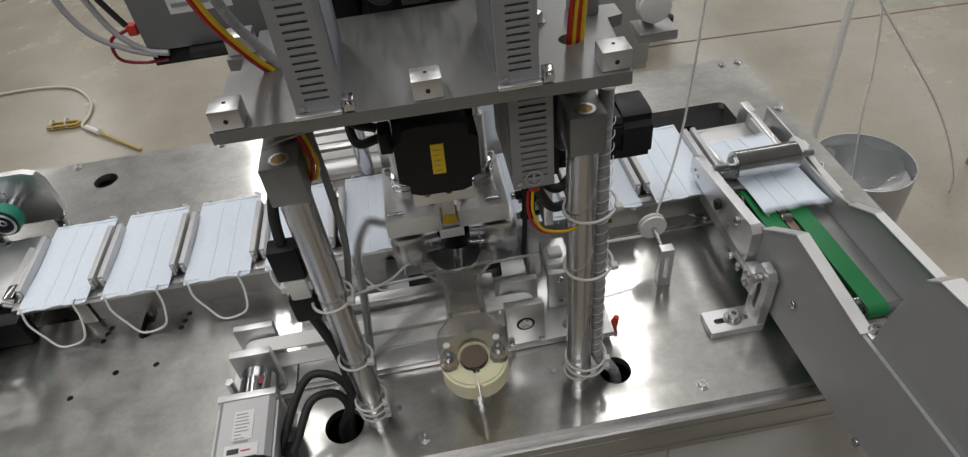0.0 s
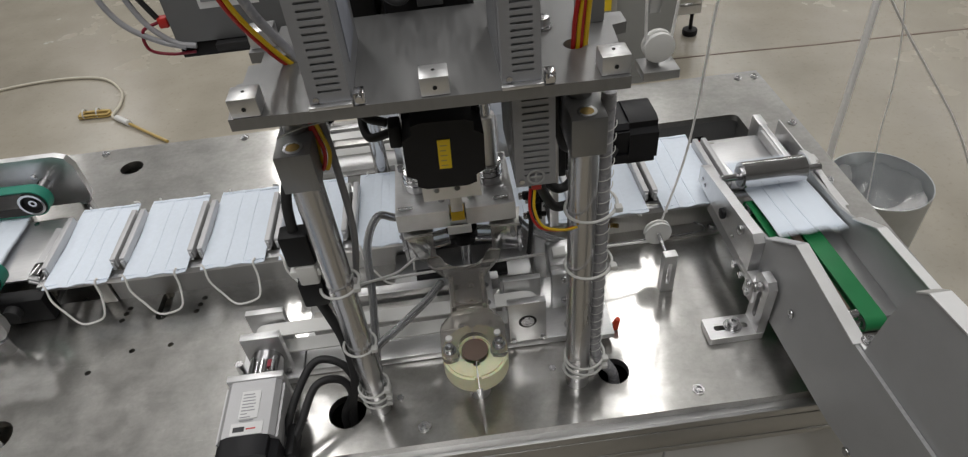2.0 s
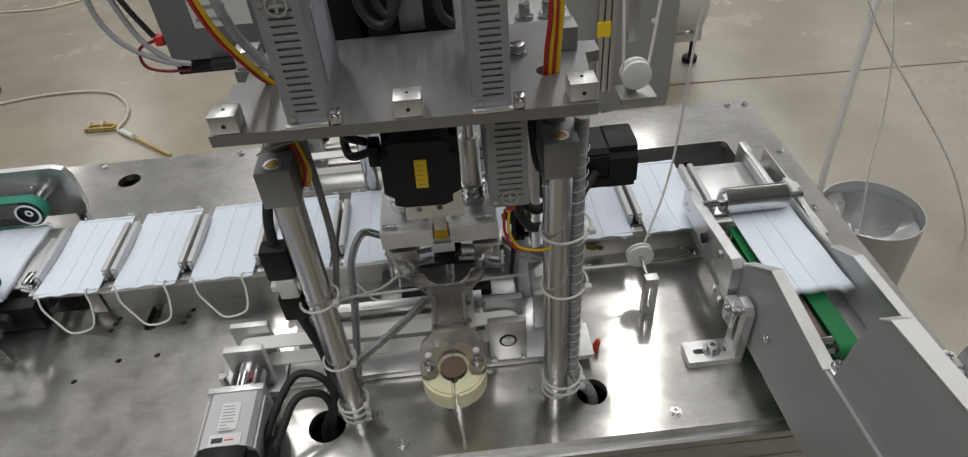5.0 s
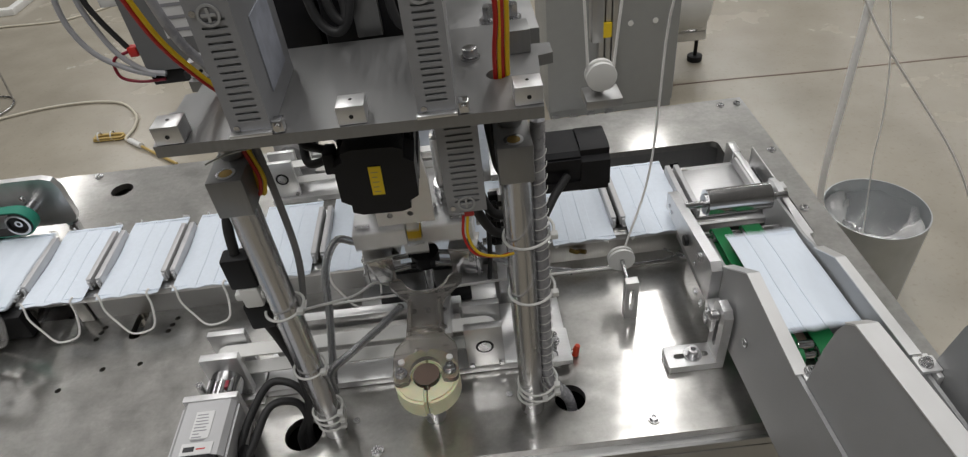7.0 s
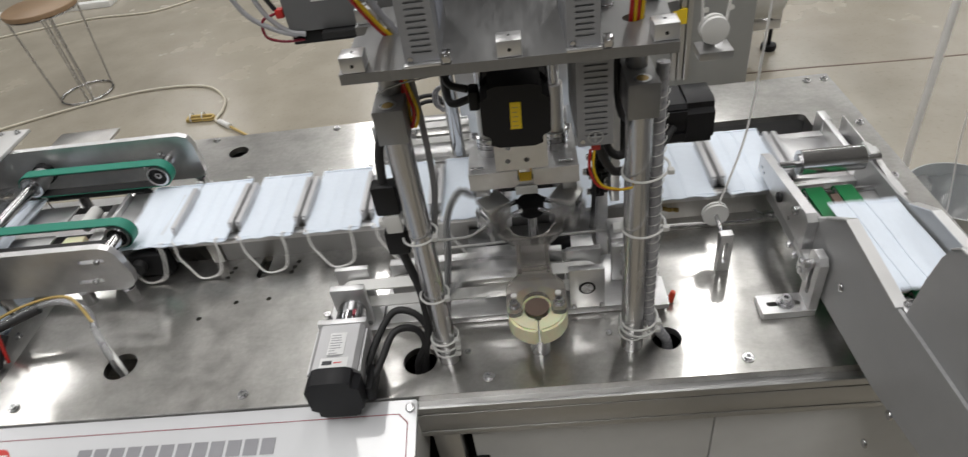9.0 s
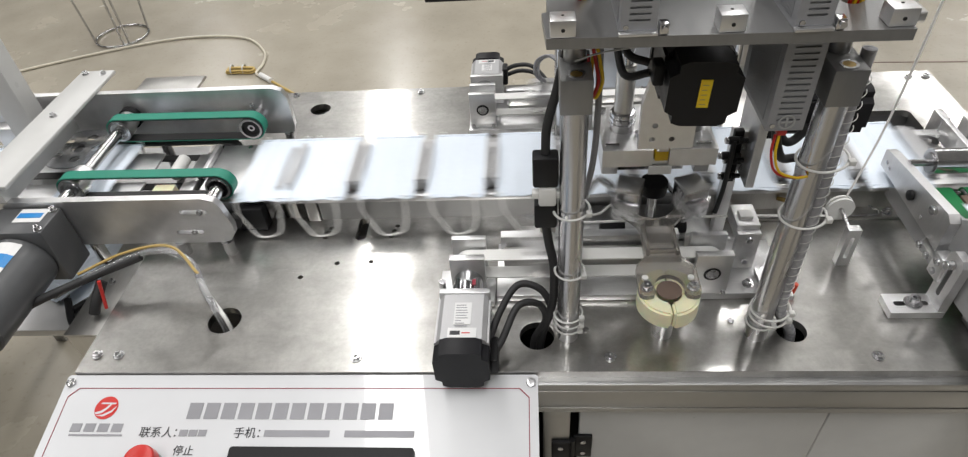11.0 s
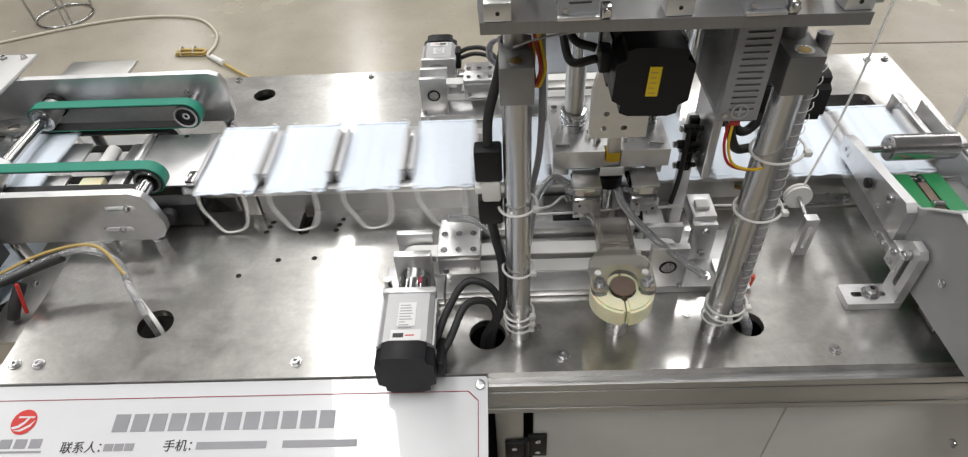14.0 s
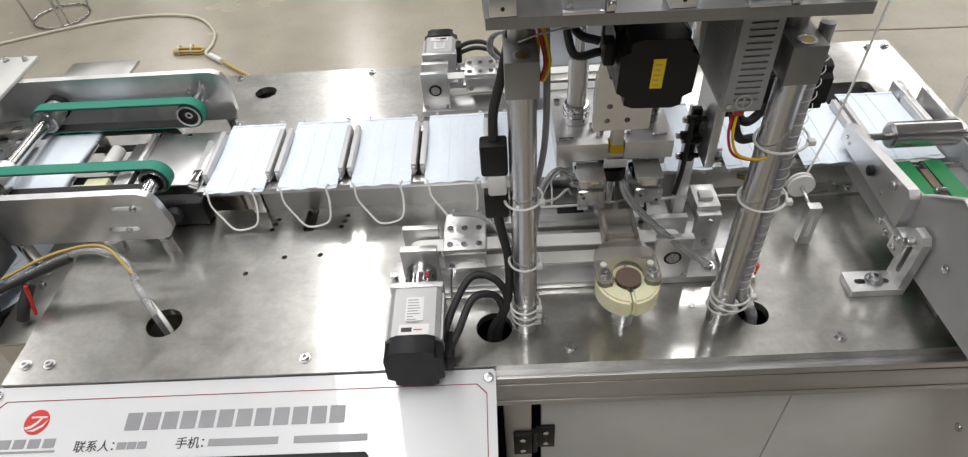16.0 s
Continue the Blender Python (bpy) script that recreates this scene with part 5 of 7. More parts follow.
def head_parts():
    bm = bmesh.new()
    sheet(bm, [[(-0.004, 0.182), (0.0615, 0.182), (0.0615, 0.194), (0.0825, 0.194), (0.0825, 0.182), (0.144, 0.182), (0.144, 0.290), (-0.004, 0.290)]], 0.812, 0.838)
    part("plate", bm, ALU, HEAD, "thick machined aluminium plate")
    part("key", B(0.0645, 0.0795, 0.178, 0.1935, 0.8375, 0.862, bev=0.001), STEEL_V, HEAD)
    part("notch_floor", B(0.0617, 0.0823, 0.1835, 0.1938, 0.812, 0.8225, bev=0.0008), ALU, HEAD)
    part("white_insert", B(0.057, 0.087, 0.1785, 0.1818, 0.8005, 0.8135, bev=0.001), WHITEP, HEAD, "white plastic insert")
    part("key_clip", B(0.0635, 0.0805, 0.1785, 0.1937, 0.8228, 0.8372, bev=0.001), WIRE_Y, HEAD, "small yellow insert")
    for x in (0.026, 0.118):
        bm = bmesh.new()
        cyl(bm, (x, 0.235, 0.8382), (x, 0.235, 0.866), 0.0165, 32, bev=0.001)
        for z in (0.848, 0.856):
            cyl(bm, (x, 0.235, z), (x, 0.235, z + 0.003), 0.0175, 32)
        part("collar", bm, CHROME, HEAD, "grooved bright collar")
        part("bushing", C((x, 0.235, 0.8663), (x, 0.235, 0.935), 0.0125, 30, bev=0.001), STEEL_V, HEAD)
    for x in (0.009, 0.127):
        part("pin", C((x - 0.009, 0.193, 0.8405), (x + 0.009, 0.193, 0.8405), 0.002, 10), CHROME, HEAD)
    for x, y in ((0.004, 0.275), (0.045, 0.215), (0.098, 0.215), (0.137, 0.275), (0.054, 0.203), (0.090, 0.203)):
        part("cap_screw", C((x, y, 0.8382), (x, y, 0.845), 0.0042, 14), BOLT, HEAD)
    part("horn", B(0.02, 0.125, 0.262, 0.285, 0.745, 0.8118, bev=0.002), CHROME, HEAD, "bright ultrasonic horn")
    part("side_horn", B(-0.002, 0.020, 0.20, 0.28, 0.786, 0.8118, bev=0.002), ALU, HEAD)
    part("side_horn", B(0.122, 0.142, 0.20, 0.28, 0.786, 0.8118, bev=0.002), ALU, HEAD)


head_parts()


# ---- clamp arm on its rod ----
def clamp_arm():
    c = thing("clamp_stand", (0.075, 0.046, TABLE), "yellowed nylon split clamp on a steel rod", "clamp")
    x, y = 0.072, 0.041
    part("rod", C((x, y, TABLE), (x, y, 0.742), 0.0130, 30), POSTSTEEL, c)
    part("rod_end", C((x, y, 0.7422), (x, y, 0.7435), 0.0155, 30), COPPER, c, "brown rod end")
    for s in (-1, 1):
        bm = bmesh.new()
        n = 18
        pts = []
        for i in range(n + 1):
            a = radians(-90 + s * (1.3 + 177 * i / n))
            pts.append((x + 0.0385 * math.cos(a), y + 0.0385 * math.sin(a)))
        for i in range(n + 1):
            a = radians(-90 + s * (3 + 174 * (n - i) / n))
            pts.append((x + 0.0162 * math.cos(a), y + 0.0162 * math.sin(a)))
        sheet(bm, [pts], 0.712, 0.741)
        bmesh.ops.bevel(bm, geom=[e for e in bm.edges if e.is_manifold and e.calc_face_angle(0) > 1.2], offset=0.003, segments=2, affect="EDGES")
        part("clamp_half", bm, NYLON, c, "yellowed nylon half ring")
    a = thing("fork_arm", (0.075, 0.1, 0.75), "smoky clear plastic arm with a forked end", "arm")
    r0 = 0.0178
    out = []
    for sx in (-1, 1):
        side = [(0.0290, 0.0262), (0.0340, 0.0272), (0.0372, 0.0305), (0.0385, 0.036), (0.0385, 0.070), (0.036, 0.080), (0.0240, 0.095), (0.0225, 0.145), (0.026, 0.160), (0.048, 0.186), (0.050, 0.198), (0.036, 0.200), (0.0315, 0.196), (0.026, 0.184), (0.016, 0.175), (0.0, 0.171)]
        side = [(x + sx * u, v) for u, v in side]
        out = out + side if sx < 0 else out + side[::-1][1:]
    notch = [(x + 0.0190 * math.cos(t), 0.042 + 0.0205 * math.sin(t)) for t in [radians(-20 + 220 * i / 16) for i in range(17)]]
    poly = [(x - 0.0205, 0.0285)] + out + [(x + 0.0205, 0.0285)] + notch
    bm = bmesh.new()
    sheet(bm, [poly], 0.7415, 0.7485)
    part("arm_plate", bm, FORK, a)
    for sx in (-1, 1):
        bm = bmesh.new()
        box(bm, min(x + sx * 0.0165, x + sx * 0.0215), max(x + sx * 0.0165, x + sx * 0.0215), 0.096, 0.150, 0.7487, 0.758, bev=0.0012)
        part("edge_rib", bm, FORK, a)
    part("stiffener", B(x - 0.0162, x + 0.0162, 0.100, 0.104, 0.7487, 0.756, bev=0.001), FORK, a)
    for sx in (-1, 1):
        bm = bmesh.new()
        screw(bm, x + sx * 0.0285, 0.040, 0.7488, 0.0052, 0.006)
        part("screw", bm, BOLT, a)
        part("dowel", C((x + sx * 0.0285, 0.056, 0.7487), (x + sx * 0.0285, 0.056, 0.7515), 0.004, 14), WHITEP, a)


clamp_arm()


# ---- linear stages in front of and behind the chain ----
def stage(front):
    """A belt-driven slide across the machine; the rear one is set back and turned away."""
    def Y(v):
        return v if front else 0.527 + (v - 0.105)
    nm = "front" if front else "rear"
    s = thing("linear_stage", (0.0, Y(0.15), TABLE), "aluminium belt-driven linear stage bolted to the table", "linear stage", "linear stages")
    xl, xr = -0.187, 0.142
    part("base_plate", B(-0.215 if not front else -0.150, 0.25, Y(0.098), Y(0.205), TABLE + 0.0004, TABLE + 0.012, bev=0.001), ALU, s)
    part("rail", B(-0.14, 0.115, Y(0.152), Y(0.180), TABLE + 0.0122, 0.690, bev=0.001), STEEL_V, s, "ground steel rail")
    part("rail_cap", B(-0.145, 0.115, Y(0.185), Y(0.200), TABLE + 0.0122, 0.704, bev=0.001), ALU, s)
    for x in (xl, xr):
        for y0, y1 in ((0.098 if front else 0.105, 0.109 if front else 0.114), (0.138, 0.147)):
            bm = bmesh.new()
            top = 0.745
            box(bm, x - 0.024, x + 0.024, Y(y0), Y(y1), TABLE + 0.0125, top, bev=0.001)
            bk = part("bearing_plate", bm, ALU, s, "aluminium bearing plate")
            if y0 < 0.12:
                bm = bmesh.new()
                ring(bm, (x, Y(y0) - 0.0004, 0.711), (x, Y(y0) - 0.0001, 0.711), 0.0115, 0.0085, 28)
                part("bearing_ring", bm, BLACK, bk)
                bm = bmesh.new()
                ring(bm, (x, Y(y0) - 0.0012, 0.711), (x, Y(y0) - 0.0001, 0.711), 0.0083, 0.005, 28)
                cyl(bm, (x, Y(y0) - 0.0008, 0.711), (x, Y(y0) - 0.0001, 0.711), 0.0048, 20)
                part("bearing_core", bm, BOLT, bk)
                for dx in (-0.019, 0.019):
                    part("screw", C((x + dx, Y(y0) - 0.004, TABLE + 0.018), (x + dx, Y(y0) - 0.0001, TABLE + 0.018), 0.0034, 12), BOLT, bk)
        part("pulley", C((x, Y(0.111), 0.711), (x, Y(0.136), 0.711), 0.0155, 30), WHITEP, s)
    bm = bmesh.new()
    belt_loop(bm, xl, 0.711, xr, 0.711, 0.0157, Y(0.113), Y(0.134), 0.0022)
    part("timing_belt", bm, WHITEP, s, "white toothed timing belt")
    bm = bmesh.new()
    box(bm, xr - 0.028, xr + 0.022, Y(0.150), Y(0.157), 0.70, 0.733, bev=0.001)
    part("end_stop", bm, ALU, s)
    for x in (-0.205, 0.20, 0.235):
        if x > 0 or not front:
            bm = bmesh.new()
            screw(bm, x, Y(0.115), TABLE + 0.0122, 0.0052)
            part("screw", bm, BOLT, s)
    # motor and coupling
    if front:
        mt = servo("stage_motor", "aluminium servo motor with a black cap and cables", pose(xl, 0.055, 0.703), 0.062, 0.082, 0.025)
        servo_label(mt, 0.062, 0.082)
        cy = (0.0555, 0.0975)
    else:
        mt = servo("stage_motor", "small aluminium servo motor behind the chain", pose(xl + 0.004, Y(0.192), 0.703, 0, 0, 180), 0.058, 0.07, 0.026)
        servo_label(mt, 0.058, 0.07)
        cy = (Y(0.150), Y(0.191))
    bm = bmesh.new()
    cyl(bm, (xl, cy[0], 0.705), (xl, cy[1], 0.705), 0.0205, 32, bev=0.001)
    cp = thing("shaft_coupling", (xl, sum(cy) / 2, 0.705), "bright jaw coupling with a red spider", "coupling", "couplings")
    part("hub", bm, CHROME, cp)
    part("spider", B(xl + 0.008, xl + 0.0125, sum(cy) / 2 - 0.006, sum(cy) / 2 + 0.004, 0.7245, 0.7258), DARKRED, cp, "dark red spider tooth")
    if front:
        part("mount_plate", B(xl - 0.03, xl + 0.03, 0.0458, 0.0465, TABLE + 0.0004, 0.672), ALU, s)
        part("mount_foot", B(xl - 0.045, xl + 0.035, 0.088, 0.15, TABLE + 0.0004, TABLE + 0.012, bev=0.001), ALU, s)
        bm = bmesh.new()
        cyl(bm, (xl - 0.037, 0.096, TABLE + 0.0122), (xl - 0.037, 0.096, 0.705), 0.005, 16)
        part("side_bolt", bm, BOLT, s)
    return s


stage(True)
stage(False)
for pts in ([(-0.150, 0.655, 0.722), (-0.125, 0.650, 0.735), (-0.095, 0.640, 0.738), (-0.07, 0.615, 0.725), (-0.055, 0.60, 0.70)],
            [(-0.150, 0.665, 0.705), (-0.115, 0.665, 0.715), (-0.08, 0.650, 0.712), (-0.06, 0.62, 0.70), (-0.05, 0.60, 0.69)]):
    single("motor_cable", TB(pts, 0.0042), RUBBER, "black cable of the rear stage motor", "cable", "motor cables")
single("motor_plug", B(-0.1525, -0.142, 0.645, 0.672, 0.694, 0.73, bev=0.003), BLACK, "black plastic plug on the motor side", "plug")
for k in range(2):
    single("clear_hose", TB([(-0.075 + 0.006 * k, 0.565, 0.745), (-0.088 + 0.006 * k, 0.56, 0.765), (-0.085 + 0.006 * k, 0.56, 0.79), (-0.065 + 0.006 * k, 0.55, 0.805), (-0.045, 0.53, 0.80), (-0.03, 0.50, 0.80)], 0.0028), SLEEVE, "thin clear air hose arching over the stage", "hose", "hoses")


def carriage(y):
    o = y - 0.160
    c = thing("slide_carriage", (0, y, 0.69), "aluminium slide carriage with socket screws on the rail", "carriage", "slide carriages")
    part("body", B(-0.0275, 0.0275, 0.1350 + o, 0.182 + o, 0.7005, 0.7295, bev=0.0015), ALU, c)
    part("saddle", B(-0.022, 0.022, 0.138 + o, 0.186 + o, 0.6905, 0.7003, bev=0.001), BOLT, c)
    part("belt_jaw", B(-0.0275, 0.0275, 0.1035 + o, 0.1125 + o, 0.702, 0.7295, bev=0.0015), ALU, c)
    part("top_plate", B(-0.0278, 0.0278, 0.1030 + o, 0.156 + o, 0.7297, 0.739, bev=0.0018), ALU, c)
    for x in (-0.019, 0.0, 0.019):
        for yy in (0.1125, 0.142):
            part("socket_screw", C((x, yy + o, 0.7392), (x, yy + o, 0.7410), 0.0042, 14), BOLT, c)
    for x in (-0.018, 0.018):
        part("jaw_screw", C((x, 0.1033 + o, 0.711), (x, 0.1010 + o, 0.711), 0.0038, 14), BOLT, c)
    return c


CARR = [carriage(0.160), carriage(0.585)]


def gripper(x):
    g = thing("loop_gripper", (x, 0.165, 0.755), "small bright loop gripper block with fingers", "gripper", "loop grippers")
    bm = bmesh.new()
    sheet(bm, [[(x - 0.0175, 0.758), (x - 0.004, 0.758), (x - 0.004, 0.766), (x + 0.005, 0.766), (x + 0.005, 0.760), (x + 0.0175, 0.760), (x + 0.0175, 0.788), (x - 0.0175, 0.788)],
               circle(x - 0.010, 0.778, 0.0022, 12), circle(x + 0.011, 0.770, 0.0022, 12)], 0.1475, 0.1515, "y")
    part("face_plate", bm, BRIGHT, g, "bright notched face plate")
    part("block", B(x - 0.0165, x + 0.0165, 0.1518, 0.186, 0.762, 0.803, bev=0.0015), CHROME, g)
    part("cover", B(x - 0.0172, x + 0.0172, 0.150, 0.187, 0.8033, 0.8062, bev=0.0008), STEEL_V, g)
    for dx in (-0.011, 0.011):
        f = part("finger", C((x + dx, 0.1863, 0.776), (x + dx, 0.207, 0.776), 0.0034, 14), CHROME, g)
        part("finger_tip", C((x + dx, 0.2072, 0.776), (x + dx, 0.214, 0.776), 0.0042, 12), BLACK, f, "black finger tip")
    for dx, z in ((-0.013, 0.783), (0.013, 0.783), (-0.013, 0.763)):
        part("screw", C((x + dx, 0.1473, z), (x + dx, 0.1455, z), 0.0026, 12), BOLT, g)
    part("elbow", C((x - 0.0167, 0.158, 0.792), (x - 0.026, 0.156, 0.797), 0.0036, 14, bev=0.0006), HOSE, g, "clear elbow fitting")
    return g


GRIPS = [gripper(0.039), gripper(0.112)]
LINE_L = [(0, 0, 0), (-0.020, -0.010, 0.013), (-0.036, -0.035, -0.010), (-0.038, -0.070, -0.055), (-0.044, -0.120, -0.125)]
LINE_R = [(0, 0, 0), (0.009, -0.015, -0.018), (0.048, -0.035, -0.056), (0.104, -0.072, -0.084)]
LINE_C = [(0, -0.004, -0.040), (0, 0, 0), (-0.012, 0.032, 0.018), (-0.042, 0.070, 0.022), (-0.080, 0.092, 0.008)]


def gripper_hose(line):
    """A clear sleeve wound with a thin spiral, two wires inside."""
    hose = single("braided_hose", TB(line, 0.0050, 10, 22, 1.0, 0.03), HOSE, "clear spiral sleeve with wires inside", "hose", "gripper hoses")
    for d, m in ((0.0017, GREYCABLE), (-0.0017, TIE)):
        part("inner_wire", TB([(x + d, y + abs(d) - 0.001, z + d) for x, y, z in line], 0.0014, 7, 8), m, hose, "wire inside the clear sleeve")
    return hose


HOSE_L, HOSE_R, HOSE_C = gripper_hose(LINE_L), gripper_hose(LINE_R), gripper_hose(LINE_C)


def lower_details():
    # dark bridge and rods under the head
    b = thing("under_bridge", (0.07, 0.235, TABLE), "dark anvil bridge below the welding head", "bridge")
    part("deck", B(-0.03, 0.165, 0.208, 0.280, 0.672, 0.682, bev=0.001), ALU_DARK, b)
    part("foot", B(-0.03, 0.0, 0.21, 0.28, TABLE + 0.0004, 0.6718), ALU_DARK, b)
    part("foot", B(0.13, 0.165, 0.21, 0.28, TABLE + 0.0004, 0.6718), ALU_DARK, b)
    for x in (0.015, 0.105):
        part("damper", C((x - 0.012, 0.215, 0.694), (x + 0.025, 0.215, 0.694), 0.011, 20, bev=0.001), BLACK, b, "black rubber damper")
    part("black_cup", C((0.0755, 0.215, 0.762), (0.0755, 0.215, 0.780), 0.019, 28), BLACK, b, "black anvil cup")
    part("cup_stem", C((0.0755, 0.215, 0.6822), (0.0755, 0.215, 0.7618), 0.007, 20), BOLT, b)
    single("thread_rod", TB([(-0.06, 0.196, 0.720), (0.05, 0.197, 0.722), (0.17, 0.198, 0.726), (0.328, 0.2085, 0.7135)], 0.0019, 8, 3), LOOP, "white elastic thread running to the pulley", "thread", "threads")
    # right bracket with screws
    r = thing("rail_bracket", (0.185, 0.16, TABLE), "upright aluminium bracket with long slots", "bracket")
    part("upright", B(0.182, 0.214, 0.146, 0.156, TABLE + 0.0125, 0.738, bev=0.001), ALU, r)
    part("top_block", B(0.182, 0.214, 0.1562, 0.202, 0.722, 0.745, bev=0.0015), ALU, r)
    part("slot_strip", B(0.188, 0.206, 0.168, 0.184, 0.7452, 0.751, bev=0.001), WHITEP, r, "white plastic slider")
    for z in (0.69, 0.730):
        part("bolt", C((0.198, 0.1457, z), (0.198, 0.1400, z), 0.0046, 16, bev=0.001), BOLT, r)
    f = thing("adjust_foot", (0.235, 0.11, TABLE), "bright slotted adjusting foot", "foot")
    bm = bmesh.new()
    sheet(bm, [rrect(0.214, 0.252, 0.085, 0.140, 0.002), rrect(0.2275, 0.2345, 0.093, 0.125, 0.003)], TABLE + 0.0122, TABLE + 0.020)
    part("plate", bm, ALU, f)
    bm = bmesh.new()
    screw(bm, 0.231, 0.119, TABLE + 0.0202, 0.006, 0.012)
    part("bolt", bm, BOLT, f)
    k = thing("wing_screw", (0.259, 0.108, TABLE), "small red plastic wing screw on the stage end", "wing screw")
    part("stem", C((0.252, 0.108, 0.668), (0.258, 0.108, 0.668), 0.003, 10), BOLT, k)
    part("knob", C((0.258, 0.108, 0.663), (0.262, 0.108, 0.679), 0.0055, 10, r2=0.0035), ORANGE_RED, k)
    # valve cluster right of the head
    v = thing("valve_cluster", (0.165, 0.19, 0.80), "small black air fittings beside the welding head", "fittings")
    part("manifold", B(0.168, 0.180, 0.203, 0.212, 0.785, 0.868, bev=0.001), BLACK, v, "black manifold strip")
    for z, x0 in ((0.858, 0.160), (0.834, 0.155), (0.826, 0.163), (0.800, 0.160)):
        part("fitting", C((x0, 0.197, z), (x0 + 0.012, 0.197, z), 0.0056, 16, bev=0.001), BLACK, v)
        part("collet", C((x0 - 0.0052, 0.197, z), (x0 - 0.0002, 0.197, z), 0.0044, 16, bev=0.0008), BOLT, v)
        part("nut", C((x0 + 0.0122, 0.197, z), (x0 + 0.017, 0.197, z), 0.0056, 6), BLACK, v)
        part("tip", C((x0 + 0.0172, 0.197, z), (x0 + 0.024, 0.197, z), 0.0034, 12, bev=0.0008), RUBBER, v)
    for k, z in enumerate((0.846, 0.815)):
        part("clear_collar", C((0.182, 0.199, z), (0.192, 0.194, z - 0.004), 0.0040, 14), HOSE, v)
        part("elbow", C((0.1925, 0.194, z - 0.004), (0.200, 0.192, z - 0.003), 0.0046, 14, bev=0.0008), CHROME, v, "bright elbow fitting")
    part("black_tube", TB([(0.166, 0.194, 0.86), (0.164, 0.188, 0.82), (0.162, 0.186, 0.78), (0.158, 0.185, 0.745)], 0.0032), RUBBER, v)
    part("post", B(0.170, 0.186, 0.2122, 0.228, TABLE, 0.86, bev=0.001), ALU, v)
    # connector on the left post
    c = thing("inline_connector", (-0.080, 0.045, 0.88), "black inline plug with a white latch on a cable", "connector")
    part("plug", B(-0.096, -0.068, 0.034, 0.054, 0.916, 0.955, bev=0.003), BLACK, c)
    part("latch", B(-0.090, -0.070, 0.033, 0.052, 0.890, 0.9158, bev=0.003), WHITEP, c, "white plastic latch")
    part("latch_wing", B(-0.097, -0.063, 0.036, 0.046, 0.899, 0.908, bev=0.002), WHITEP, c)
    part("socket", B(-0.095, -0.069, 0.036, 0.056, 0.855, 0.8898, bev=0.003), BLACK, c)
    part("upper_cable", TB([(-0.082, 0.045, 0.955), (-0.080, 0.052, 0.985), (-0.070, 0.062, 1.02), (-0.060, 0.07, 1.06), (-0.05, 0.08, 1.0965)], 0.005), RUBBER, c, "black cable")
    part("lower_cable", TB([(-0.082, 0.046, 0.855), (-0.078, 0.050, 0.82), (-0.072, 0.048, 0.78), (-0.073, 0.045, 0.72), (-0.085, 0.038, 0.67), (-0.095, 0.036, 0.60)], 0.0055), RUBBER, c, "black cable")
    part("white_clip", B(-0.088, -0.070, 0.050, 0.060, 0.835, 0.848, bev=0.002), WHITEP, c)
    # motor cables looping into the table hole
    for pts in ([(-0.158, -0.005, 0.69), (-0.142, 0.03, 0.715), (-0.118, 0.060, 0.735), (-0.088, 0.058, 0.728), (-0.075, 0.045, 0.70), (-0.090, 0.037, 0.665), (-0.095, 0.036, 0.60)],
                [(-0.156, -0.025, 0.682), (-0.138, 0.0, 0.70), (-0.118, 0.035, 0.722), (-0.092, 0.045, 0.715), (-0.082, 0.04, 0.69), (-0.098, 0.034, 0.655), (-0.1, 0.034, 0.60)]):
        single("motor_cable", TB(pts, 0.0048), RUBBER, "black motor cable looping into the table hole", "cable", "motor cables")
    single("motor_plug", B(-0.1535, -0.143, -0.035, 0.005, 0.672, 0.70, bev=0.003), BLACK, "black plastic plug on the motor side", "plug")
    single("grey_cable", TB([(-0.030, 0.055, 1.084), (-0.028, 0.058, 1.0), (-0.030, 0.060, 0.93), (-0.040, 0.060, 0.87)], 0.0035), GREYCABLE, "grey cable down the post", "cable", "motor cables")
    # yellow and red wires
    for m, d in ((WIRE_Y, 0.0), (WIRE_R, -0.004)):
        single("control_wire", TB([(-0.035 + d, 0.046, 1.0965), (-0.034 + d, 0.045, 1.078), (-0.030 + d, 0.044, 1.058), (-0.027 + d, 0.043, 1.038), (-0.033 + d, 0.045, 1.020), (-0.037 + d, 0.050, 1.032), (-0.036 + d, 0.058, 1.06)], 0.0018, 7), m, "thin yellow and red control wire", "wire", "control wires")
        single("control_wire", TB([(-0.040 + d, 0.078, 1.100), (-0.055 + d, 0.07, 1.125), (-0.072 + d, 0.06, 1.165), (-0.082 + d, 0.05, 1.22)], 0.0021, 7), m, "thin yellow and red control wire", "wire", "control wires")
        single("control_wire", TB([(0.146 + d, 0.026, 0.984), (0.144 + d, 0.018, 0.965), (0.152 + d, 0.016, 0.945), (0.172 + d, 0.02, 0.934), (0.185 + d, 0.024, 0.932)], 0.0014, 7), m, "thin yellow and red control wire", "wire", "control wires")
        for k in (0, 1):
            single("control_wire", TB([(0.187 + d + k * 0.006, 0.048, 1.098), (0.188 + d + k * 0.006, 0.044, 1.13), (0.191 + d + k * 0.0045, 0.042, 1.16), (0.190 + d + k * 0.006, 0.042, 1.20), (0.191 + d, 0.044, 1.28)], 0.0020, 7), m, "thin yellow and red control wire", "wire", "control wires")
